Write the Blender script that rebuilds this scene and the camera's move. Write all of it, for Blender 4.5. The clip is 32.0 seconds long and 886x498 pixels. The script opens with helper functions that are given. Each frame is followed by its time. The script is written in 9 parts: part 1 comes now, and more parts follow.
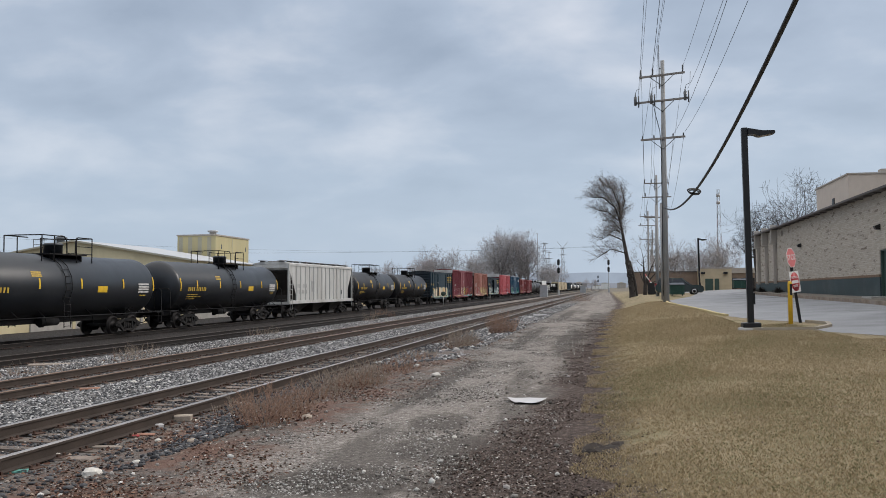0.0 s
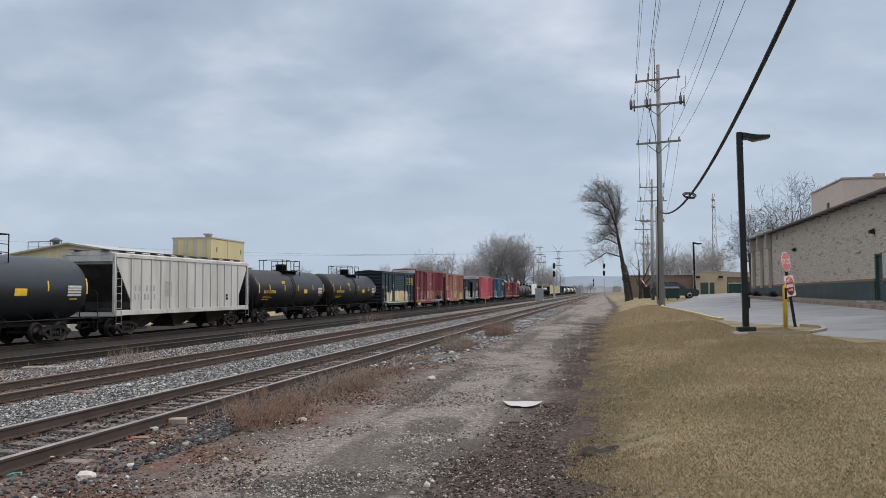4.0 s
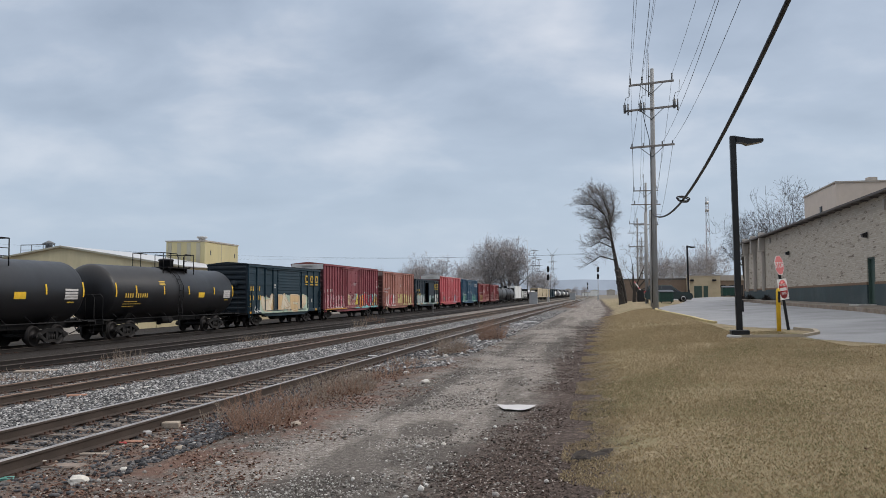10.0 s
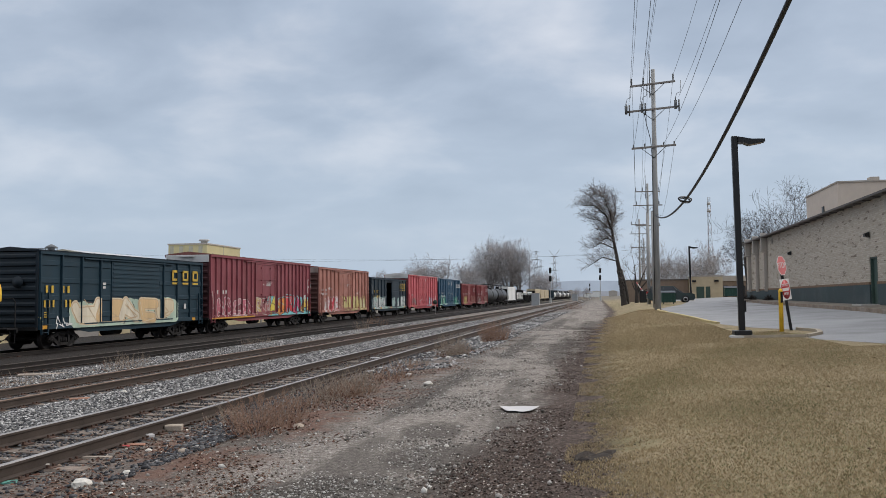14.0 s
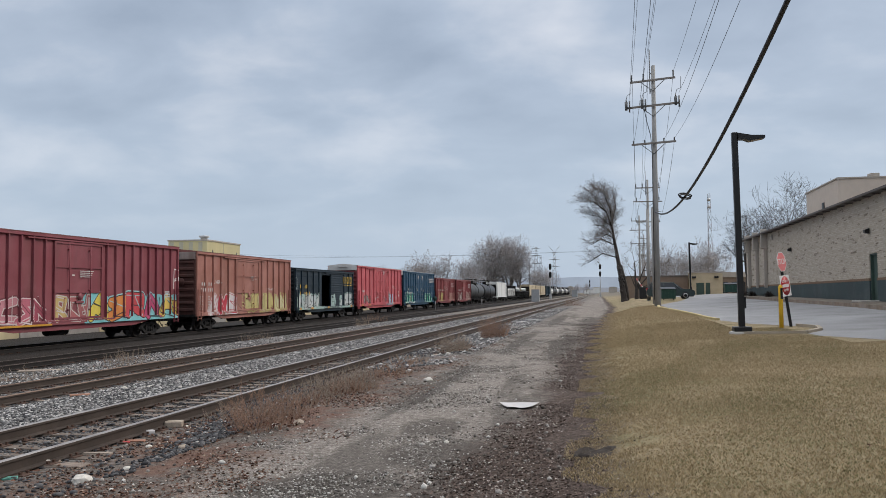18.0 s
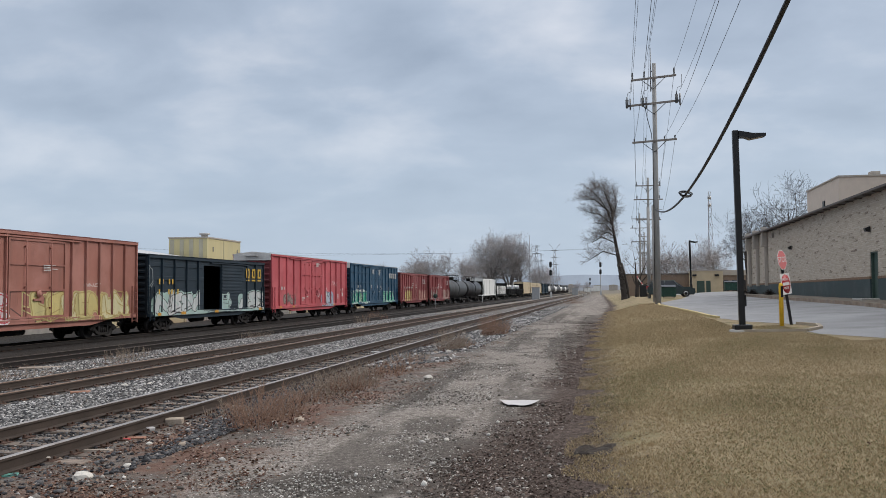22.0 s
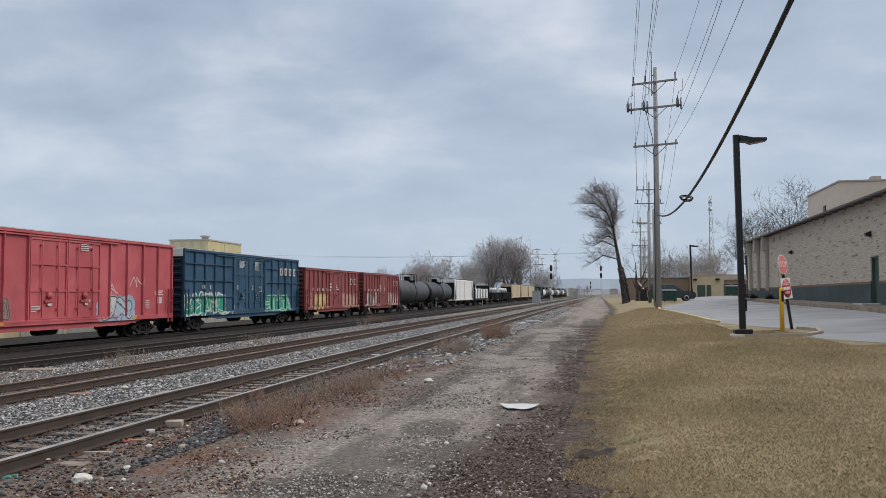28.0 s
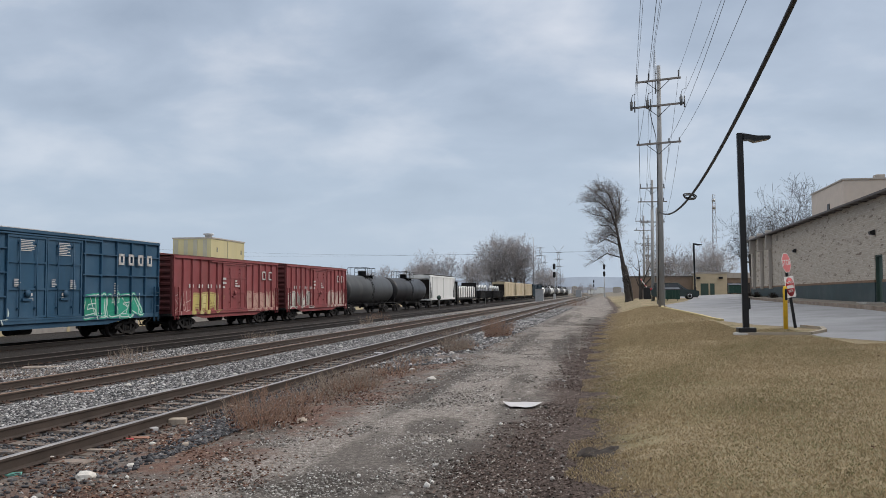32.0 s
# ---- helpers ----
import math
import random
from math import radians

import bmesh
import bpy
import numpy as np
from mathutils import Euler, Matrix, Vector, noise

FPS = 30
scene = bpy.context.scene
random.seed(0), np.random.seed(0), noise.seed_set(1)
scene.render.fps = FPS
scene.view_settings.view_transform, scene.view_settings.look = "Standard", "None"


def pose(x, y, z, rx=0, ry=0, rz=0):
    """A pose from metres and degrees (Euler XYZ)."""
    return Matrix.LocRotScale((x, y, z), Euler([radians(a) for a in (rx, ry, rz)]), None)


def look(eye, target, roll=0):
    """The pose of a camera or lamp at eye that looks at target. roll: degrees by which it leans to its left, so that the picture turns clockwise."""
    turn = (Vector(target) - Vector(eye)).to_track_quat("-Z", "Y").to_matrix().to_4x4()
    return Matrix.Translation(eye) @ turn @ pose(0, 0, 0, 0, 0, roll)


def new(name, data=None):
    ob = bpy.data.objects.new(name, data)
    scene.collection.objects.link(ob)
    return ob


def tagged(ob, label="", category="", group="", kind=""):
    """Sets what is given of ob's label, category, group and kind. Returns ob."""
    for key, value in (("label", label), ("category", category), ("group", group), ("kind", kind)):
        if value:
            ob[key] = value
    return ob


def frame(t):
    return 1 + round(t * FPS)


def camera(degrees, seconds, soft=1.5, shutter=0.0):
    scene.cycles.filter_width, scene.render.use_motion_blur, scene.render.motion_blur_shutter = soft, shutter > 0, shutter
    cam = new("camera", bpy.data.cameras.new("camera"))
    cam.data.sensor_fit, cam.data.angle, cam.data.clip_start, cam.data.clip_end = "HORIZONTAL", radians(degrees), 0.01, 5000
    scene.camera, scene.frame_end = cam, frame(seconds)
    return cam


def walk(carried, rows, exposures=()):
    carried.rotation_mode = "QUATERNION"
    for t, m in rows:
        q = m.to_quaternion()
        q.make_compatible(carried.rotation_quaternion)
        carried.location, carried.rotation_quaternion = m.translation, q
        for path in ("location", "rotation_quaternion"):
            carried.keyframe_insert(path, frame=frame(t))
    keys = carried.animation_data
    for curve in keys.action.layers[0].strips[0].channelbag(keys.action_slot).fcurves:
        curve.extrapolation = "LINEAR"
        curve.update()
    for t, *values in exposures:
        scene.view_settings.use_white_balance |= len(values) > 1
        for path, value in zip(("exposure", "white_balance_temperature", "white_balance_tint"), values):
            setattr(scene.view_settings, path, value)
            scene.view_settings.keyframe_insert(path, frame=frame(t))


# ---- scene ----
cam = camera(55.2, 32.0, soft=0.7)
EYE = Vector((0.0, 0.0, 2.036))
# seconds, turn to the left of the line, tilt up, lean: a phone held in the hand at one spot
ROWS = [
    (0, 10.85, 2.92, -0.29), (0.5, 10.79, 2.93, -0.24), (1, 10.72, 2.95, -0.21), (1.5, 10.66, 2.97, -0.19),
    (2, 10.60, 3.01, -0.21), (2.5, 10.55, 3.05, -0.22), (3, 10.52, 3.10, -0.23), (3.5, 10.53, 3.12, -0.21),
    (5.5, 10.60, 3.21, 0.02), (6, 10.56, 3.20, 0.11), (6.5, 10.48, 3.19, 0.19), (7, 10.37, 3.18, 0.23),
    (7.5, 10.24, 3.19, 0.21), (8, 10.15, 3.22, 0.14), (8.5, 10.12, 3.25, 0.04), (9, 10.12, 3.29, -0.04),
    (9.5, 10.15, 3.31, -0.09), (10, 10.16, 3.37, -0.17), (10.5, 10.17, 3.45, -0.27), (11, 10.15, 3.52, -0.38),
    (11.5, 10.11, 3.57, -0.47), (12, 10.09, 3.59, -0.48), (12.5, 10.09, 3.57, -0.45), (13, 10.13, 3.54, -0.41),
    (13.5, 10.20, 3.52, -0.41), (14, 10.29, 3.49, -0.43), (14.5, 10.36, 3.49, -0.50), (16.5, 10.27, 3.42, -0.62),
    (17, 10.31, 3.36, -0.58), (17.5, 10.31, 3.29, -0.49), (18, 10.29, 3.24, -0.43), (18.5, 10.27, 3.21, -0.39),
    (19, 10.27, 3.19, -0.38), (19.5, 10.31, 3.14, -0.34), (20, 10.35, 3.10, -0.30), (20.5, 10.39, 3.07, -0.27),
    (21, 10.38, 3.06, -0.28), (21.5, 10.35, 3.08, -0.32), (22, 10.32, 3.08, -0.35), (22.5, 10.32, 3.08, -0.37),
    (23, 10.37, 3.08, -0.38), (23.5, 10.46, 3.08, -0.38), (24, 10.55, 3.08, -0.39), (24.5, 10.61, 3.08, -0.37),
    (25, 10.65, 3.09, -0.30), (25.5, 10.65, 3.12, -0.20), (27.5, 10.41, 3.30, -0.11), (28, 10.36, 3.30, -0.13),
    (28.5, 10.32, 3.29, -0.15), (29, 10.28, 3.26, -0.18), (29.5, 10.27, 3.23, -0.24), (30, 10.31, 3.21, -0.22),
    (30.5, 10.38, 3.19, -0.15), (31, 10.47, 3.19, -0.12), (31.5, 10.54, 3.19, -0.11), (32, 10.57, 3.18, -0.09)
]


def aim(turn, tilt, lean):
    a, b = radians(turn), radians(tilt)
    way = Vector((-math.sin(a) * math.cos(b), math.cos(a) * math.cos(b), math.sin(b)))
    return look(EYE, EYE + way * 10, lean)


walk(cam, [(t, aim(a, b, c)) for t, a, b, c in ROWS], exposures=[(0.0, 0.06, 6380, 11), (32.0, 0.06, 6380, 11)])

# ---- light: a bright overcast winter sky with a weak wide sun ----
SUN_HEIGHT, SUN_TURN = radians(34), radians(62)
world = bpy.data.worlds.new("world")
scene.world = world
world.use_nodes = True
wt = world.node_tree
wt.nodes.clear()


def wnode(kind, data_type=None, blend_type=None, operation=None, interpolation_type=None):
    n = wt.nodes.new(kind)
    if data_type:
        n.data_type = data_type
    if blend_type:
        n.blend_type = blend_type
    if operation:
        n.operation = operation
    if interpolation_type:
        n.interpolation_type = interpolation_type
    return n


w_out = wnode("ShaderNodeOutputWorld")
w_bg = wnode("ShaderNodeBackground")
w_sky = wnode("ShaderNodeTexSky")
w_sky.sky_type = "NISHITA"
w_sky.sun_disc = False
w_sky.sun_elevation = SUN_HEIGHT
w_sky.sun_rotation = SUN_TURN
w_sky.air_density = 1.2
w_sky.dust_density = 2.0
w_gain = wnode("ShaderNodeMix", data_type="RGBA", blend_type="MULTIPLY")
w_gain.inputs[0].default_value = 1.0
w_gain.inputs[7].default_value = (0.10, 0.10, 0.10, 1)
w_co = wnode("ShaderNodeTexCoord")
w_sep = wnode("ShaderNodeSeparateXYZ")
wt.links.new(w_co.outputs["Generated"], w_sep.inputs[0])
# cloud sheet: the way is laid on a flat layer overhead
w_up = wnode("ShaderNodeMath", operation="ADD")
w_up.inputs[1].default_value = 0.30
wt.links.new(w_sep.outputs[2], w_up.inputs[0])
w_max = wnode("ShaderNodeMath", operation="MAXIMUM")
w_max.inputs[1].default_value = 0.16
wt.links.new(w_up.outputs[0], w_max.inputs[0])
w_dx = wnode("ShaderNodeMath", operation="DIVIDE")
w_dy = wnode("ShaderNodeMath", operation="DIVIDE")
wt.links.new(w_sep.outputs[0], w_dx.inputs[0])
wt.links.new(w_max.outputs[0], w_dx.inputs[1])
wt.links.new(w_sep.outputs[1], w_dy.inputs[0])
wt.links.new(w_max.outputs[0], w_dy.inputs[1])
w_flat = wnode("ShaderNodeCombineXYZ")
wt.links.new(w_dx.outputs[0], w_flat.inputs[0])
wt.links.new(w_dy.outputs[0], w_flat.inputs[1])
w_map = wnode("ShaderNodeMapping")
w_map.inputs["Scale"].default_value = (1.0, 1.15, 1.0)
w_map.inputs["Location"].default_value = (5.3, 1.7, 0.0)
w_map.inputs["Rotation"].default_value = (0, 0, radians(-12))
wt.links.new(w_flat.outputs[0], w_map.inputs[0])
w_n = wnode("ShaderNodeTexNoise")
w_n.inputs["Scale"].default_value = 2.6
w_n.inputs["Detail"].default_value = 7.0
w_n.inputs["Roughness"].default_value = 0.50
w_n.inputs["Distortion"].default_value = 0.15
wt.links.new(w_map.outputs[0], w_n.inputs["Vector"])
w_ramp = wnode("ShaderNodeValToRGB")
e = w_ramp.color_ramp.elements
e[0].position, e[0].color = 0.30, (0.345, 0.415, 0.515, 1)
e[1].position, e[1].color = 0.74, (0.70, 0.735, 0.795, 1)
mid = w_ramp.color_ramp.elements.new(0.50)
mid.color = (0.44, 0.515, 0.62, 1)
wt.links.new(w_n.outputs["Fac"], w_ramp.inputs[0])
# brighter, paler band low over the horizon
w_low = wnode("ShaderNodeMapRange", interpolation_type="SMOOTHSTEP")
w_low.inputs["From Min"].default_value = 0.30
w_low.inputs["From Max"].default_value = 0.0
w_low.inputs["To Min"].default_value = 0.0
w_low.inputs["To Max"].default_value = 0.85
wt.links.new(w_sep.outputs[2], w_low.inputs["Value"])
w_haze = wnode("ShaderNodeMix", data_type="RGBA")
w_haze.inputs[7].default_value = (0.485, 0.585, 0.70, 1)
wt.links.new(w_low.outputs[0], w_haze.inputs[0])
wt.links.new(w_ramp.outputs[0], w_haze.inputs[6])
w_mix = wnode("ShaderNodeMix", data_type="RGBA")
w_mix.inputs[0].default_value = 0.90
wt.links.new(w_sky.outputs[0], w_gain.inputs[6])
wt.links.new(w_gain.outputs[2], w_mix.inputs[6])
# an overcast sky grows brighter overhead
w_top = wnode("ShaderNodeMapRange", interpolation_type="SMOOTHSTEP")
w_top.inputs["From Min"].default_value = 0.30
w_top.inputs["From Max"].default_value = 1.0
w_top.inputs["To Min"].default_value = 1.0
w_top.inputs["To Max"].default_value = 2.5
wt.links.new(w_sep.outputs[2], w_top.inputs["Value"])
w_over = wnode("ShaderNodeVectorMath", operation="SCALE")
w_white = wnode("ShaderNodeMix", data_type="RGBA")
w_white.inputs[7].default_value = (0.645, 0.645, 0.645, 1)
w_fade = wnode("ShaderNodeMapRange", interpolation_type="SMOOTHSTEP")
w_fade.inputs["From Min"].default_value = 0.32
w_fade.inputs["From Max"].default_value = 0.8
wt.links.new(w_sep.outputs[2], w_fade.inputs["Value"])
wt.links.new(w_fade.outputs[0], w_white.inputs[0])
wt.links.new(w_haze.outputs[2], w_white.inputs[6])
wt.links.new(w_white.outputs[2], w_over.inputs[0])
wt.links.new(w_top.outputs[0], w_over.inputs["Scale"])
wt.links.new(w_over.outputs[0], w_mix.inputs[7])
wt.links.new(w_mix.outputs[2], w_bg.inputs[0])
w_bg.inputs[1].default_value = 1.0
wt.links.new(w_bg.outputs[0], w_out.inputs[0])

sun_data = bpy.data.lights.new("sun", "SUN")
sun_data.energy, sun_data.angle, sun_data.color = 1.5, radians(24), (1.0, 0.92, 0.82)
sun = new("sun", sun_data)
sun_way = Vector((math.sin(SUN_TURN) * math.cos(SUN_HEIGHT), math.cos(SUN_TURN) * math.cos(SUN_HEIGHT), math.sin(SUN_HEIGHT)))
sun.matrix_world = look(sun_way * 100, (0, 0, 0))


# ---- mesh helpers ----
class Shape:
    """Collects vertices and faces of one mesh part."""

    def __init__(self):
        self.v, self.f, self.m, self.smooth = [], [], [], []

    def face(self, idx, mat=0, smooth=False):
        self.f.append(tuple(idx))
        self.m.append(mat)
        self.smooth.append(smooth)

    def add(self, pts, faces, mat=0, smooth=False):
        k = len(self.v)
        self.v.extend(tuple(p) for p in pts)
        for q in faces:
            self.face([k + i for i in q], mat, smooth)
        return self

    def box(self, x0, x1, y0, y1, z0, z1, b=0.0, mat=0, turn=None):
        if b <= 0:
            pts = [(x, y, z) for z in (z0, z1) for y in (y0, y1) for x in (x0, x1)]
            faces = [(0, 2, 3, 1), (4, 5, 7, 6), (0, 1, 5, 4), (2, 6, 7, 3), (0, 4, 6, 2), (1, 3, 7, 5)]
        else:
            b = min(b, (x1 - x0) / 2.01, (y1 - y0) / 2.01, (z1 - z0) / 2.01)
            pts, at = [], {}
            for sx in (0, 1):
                for sy in (0, 1):
                    for sz in (0, 1):
                        c = ((x0, x1)[sx], (y0, y1)[sy], (z0, z1)[sz])
                        n = ((1, -1)[sx], (1, -1)[sy], (1, -1)[sz])
                        for a in range(3):
                            at[sx, sy, sz, a] = len(pts)
                            pts.append(tuple(c[k] if k == a else c[k] + n[k] * b for k in range(3)))
            faces = []
            for a in range(3):
                o, p = [k for k in range(3) if k != a]
                for s in (0, 1):
                    def key(u, w):
                        k3 = [0, 0, 0]
                        k3[a], k3[o], k3[p] = s, u, w
                        return at[(*k3, a)]
                    q = [key(0, 0), key(1, 0), key(1, 1), key(0, 1)]
                    faces.append(q if (s == 1) == (a != 1) else q[::-1])
            for a in range(3):
                o, p = [k for k in range(3) if k != a]
                for u in (0, 1):
                    for w in (0, 1):
                        def key2(s, ax):
                            k3 = [0, 0, 0]
                            k3[a], k3[o], k3[p] = s, u, w
                            return at[(*k3, ax)]
                        faces.append([key2(0, o), key2(1, o), key2(1, p), key2(0, p)])
            for sx in (0, 1):
                for sy in (0, 1):
                    for sz in (0, 1):
                        faces.append([at[sx, sy, sz, a] for a in range(3)])
        if turn is not None:
            pts = [turn @ Vector(p) for p in pts]
        return self.add(pts, faces, mat)

    def tube(self, p0, p1, r0, r1=None, n=8, mat=0, smooth=True, caps=True):
        p0, p1 = Vector(p0), Vector(p1)
        r1 = r0 if r1 is None else r1
        d = (p1 - p0)
        if d.length < 1e-6:
            return self
        d.normalize()
        u = d.orthogonal().normalized()
        w = d.cross(u)
        ring = [(math.cos(2 * math.pi * i / n), math.sin(2 * math.pi * i / n)) for i in range(n)]
        pts = [p0 + (u * c + w * s) * r0 for c, s in ring] + [p1 + (u * c + w * s) * r1 for c, s in ring]
        k = len(self.v)
        self.v.extend(tuple(p) for p in pts)
        for i in range(n):
            j = (i + 1) % n
            self.face((k + i, k + j, k + n + j, k + n + i), mat, smooth)
        if caps:
            self.face([k + i for i in range(n)][::-1], mat)
            self.face([k + n + i for i in range(n)], mat)
        return self

    def run(self, pts, r, n=6, mat=0):
        """One unbroken round bar through the points."""
        pts = [Vector(p) for p in pts]
        k, u = len(self.v), None
        for i, p in enumerate(pts):
            d = (pts[min(i + 1, len(pts) - 1)] - p).normalized() + (p - pts[max(i - 1, 0)]).normalized()
            d = d.normalized() if d.length > 1e-6 else Vector((0, 0, 1))
            u = d.orthogonal() if u is None else u - d * u.dot(d)
            u = u.normalized() if u.length > 1e-4 else d.orthogonal().normalized()
            w = d.cross(u)
            self.v.extend(tuple(p + (u * math.cos(2 * math.pi * q / n) + w * math.sin(2 * math.pi * q / n)) * r) for q in range(n))
        for i in range(len(pts) - 1):
            for q in range(n):
                j = (q + 1) % n
                self.face((k + i * n + q, k + i * n + j, k + (i + 1) * n + j, k + (i + 1) * n + q), mat, True)
        self.face([k + q for q in range(n)][::-1], mat)
        self.face([k + (len(pts) - 1) * n + q for q in range(n)], mat)
        return self

    def lathe(self, axis, prof, n=24, mat=0, smooth=True, centre=(0, 0, 0)):
        """prof: (along, radius) pairs round the axis 'x', 'y' or 'z' through centre."""
        k = len(self.v)
        c0 = Vector(centre)
        for a, r in prof:
            for i in range(n):
                c, s = r * math.cos(2 * math.pi * i / n), r * math.sin(2 * math.pi * i / n)
                p = {"x": (a, c, s), "y": (s, a, c), "z": (c, s, a)}[axis]
                self.v.append(tuple(c0 + Vector(p)))
        for q in range(len(prof) - 1):
            for i in range(n):
                j = (i + 1) % n
                self.face((k + q * n + i, k + q * n + j, k + (q + 1) * n + j, k + (q + 1) * n + i), mat, smooth)
        self.face([k + i for i in range(n)][::-1], mat, smooth)
        self.face([k + (len(prof) - 1) * n + i for i in range(n)], mat, smooth)
        return self

    def prism(self, outline, axis, a0, a1, mat=0):
        """An outline of 2D points pushed from a0 to a1 along an axis ('x': points are (y, z); 'y': (x, z); 'z': (x, y))."""
        n = len(outline)
        def place(p, a):
            return {"x": (a, p[0], p[1]), "y": (p[0], a, p[1]), "z": (p[0], p[1], a)}[axis]
        pts = [place(p, a0) for p in outline] + [place(p, a1) for p in outline]
        faces = [list(range(n))[::-1], [n + i for i in range(n)]]
        faces += [(i, (i + 1) % n, n + (i + 1) % n, n + i) for i in range(n)]
        return self.add(pts, faces, mat)

    def mesh(self, name, materials):
        me = bpy.data.meshes.new(name)
        me.from_pydata(self.v, [], self.f)
        for m in materials:
            me.materials.append(m)
        me.polygons.foreach_set("material_index", self.m)
        me.polygons.foreach_set("use_smooth", self.smooth)
        if len(self.f) < 20000:
            bm = bmesh.new()
            bm.from_mesh(me)
            bmesh.ops.recalc_face_normals(bm, faces=bm.faces)
            bm.to_mesh(me)
            bm.free()
        me.update()
        return me


def part(name, shape, material, parent=None, label="", place=None):
    """Links a shape (or a ready mesh) as one mesh object under a thing or a part."""
    mats = material if isinstance(material, (list, tuple)) else [material]
    me = shape.mesh(name, mats) if isinstance(shape, Shape) else shape
    ob = new(name, me)
    if parent is not None:
        ob.parent = parent
    if place is not None:
        ob.matrix_basis = place
    if label:
        tagged(ob, label=label)
    return ob


def thing(name, label, category, group="", kind="", place=None):
    ob = new(name)
    ob.empty_display_size = 0.2
    if place is not None:
        ob.matrix_basis = place
    return tagged(ob, label, category, group, kind)


# ---- materials ----
def material(name, colour, rough=0.7, metal=0.0, vary=0.25, grain=3.0, fine=60.0, bump=0.15, stain=None, stain_amount=0.0, stain_size=0.8,
             per_object=0.0, spec=0.35, streak=False, clear=0.0):
    """A surface with blotches at one scale, grain at a finer one, a little relief, and stains of another colour."""
    m = bpy.data.materials.new(name)
    m.use_nodes = True
    t = m.node_tree
    b = t.nodes["Principled BSDF"]
    b.inputs["Metallic"].default_value = metal
    b.inputs["Specular IOR Level"].default_value = spec
    co = t.nodes.new("ShaderNodeTexCoord").outputs["Object"]
    if streak:
        mp = t.nodes.new("ShaderNodeMapping")
        mp.inputs["Scale"].default_value = (1.0, 1.0, 0.18)
        t.links.new(co, mp.inputs[0])
        co_s = mp.outputs[0]
    else:
        co_s = co
    n1 = t.nodes.new("ShaderNodeTexNoise")
    n1.inputs["Scale"].default_value = grain
    n1.inputs["Detail"].default_value = 5
    n1.inputs["Roughness"].default_value = 0.6
    t.links.new(co_s, n1.inputs["Vector"])
    n2 = t.nodes.new("ShaderNodeTexNoise")
    n2.inputs["Scale"].default_value = fine
    n2.inputs["Detail"].default_value = 3
    t.links.new(co, n2.inputs["Vector"])
    add = t.nodes.new("ShaderNodeMath")
    add.operation = "MULTIPLY_ADD"
    add.inputs[1].default_value = 0.4
    t.links.new(n2.outputs["Fac"], add.inputs[0])
    t.links.new(n1.outputs["Fac"], add.inputs[2])
    rng = t.nodes.new("ShaderNodeMapRange")
    rng.inputs["From Min"].default_value = 0.45
    rng.inputs["From Max"].default_value = 0.95
    rng.inputs["To Min"].default_value = 1 - vary
    rng.inputs["To Max"].default_value = 1 + vary
    t.links.new(add.outputs[0], rng.inputs["Value"])
    val = rng.outputs[0]
    if per_object:
        inf = t.nodes.new("ShaderNodeObjectInfo")
        r2 = t.nodes.new("ShaderNodeMapRange")
        r2.inputs["To Min"].default_value = 1 - per_object
        r2.inputs["To Max"].default_value = 1 + per_object
        t.links.new(inf.outputs["Random"], r2.inputs["Value"])
        mu = t.nodes.new("ShaderNodeMath")
        mu.operation = "MULTIPLY"
        t.links.new(val, mu.inputs[0])
        t.links.new(r2.outputs[0], mu.inputs[1])
        val = mu.outputs[0]
    mul = t.nodes.new("ShaderNodeVectorMath")
    mul.operation = "SCALE"
    mul.inputs[0].default_value = colour
    t.links.new(val, mul.inputs["Scale"])
    out = mul.outputs[0]
    if stain:
        n3 = t.nodes.new("ShaderNodeTexNoise")
        n3.inputs["Scale"].default_value = stain_size
        n3.inputs["Detail"].default_value = 6
        n3.inputs["Roughness"].default_value = 0.65
        t.links.new(co_s, n3.inputs["Vector"])
        r3 = t.nodes.new("ShaderNodeMapRange")
        r3.inputs["From Min"].default_value = 0.5
        r3.inputs["From Max"].default_value = 0.72
        r3.inputs["To Max"].default_value = stain_amount
        t.links.new(n3.outputs["Fac"], r3.inputs["Value"])
        mx = t.nodes.new("ShaderNodeMix")
        mx.data_type = "RGBA"
        t.links.new(r3.outputs[0], mx.inputs[0])
        t.links.new(out, mx.inputs[6])
        mx.inputs[7].default_value = (*stain, 1)
        out = mx.outputs[2]
    t.links.new(out, b.inputs["Base Color"])
    rr = t.nodes.new("ShaderNodeMapRange")
    rr.inputs["To Min"].default_value = max(0.05, rough - 0.12)
    rr.inputs["To Max"].default_value = min(1.0, rough + 0.12)
    t.links.new(n1.outputs["Fac"], rr.inputs["Value"])
    t.links.new(rr.outputs[0], b.inputs["Roughness"])
    if bump:
        bp = t.nodes.new("ShaderNodeBump")
        bp.inputs["Strength"].default_value = bump
        bp.inputs["Distance"].default_value = 0.02
        t.links.new(add.outputs[0], bp.inputs["Height"])
        t.links.new(bp.outputs[0], b.inputs["Normal"])
    return m


def ramp_node(t, value, stops):
    n = t.nodes.new("ShaderNodeValToRGB")
    el = n.color_ramp.elements
    while len(el) < len(stops):
        el.new(0.5)
    for item, (pos, col) in zip(el, stops):
        item.position, item.color = pos, (*col, 1)
    t.links.new(value, n.inputs[0])
    return n.outputs[0]


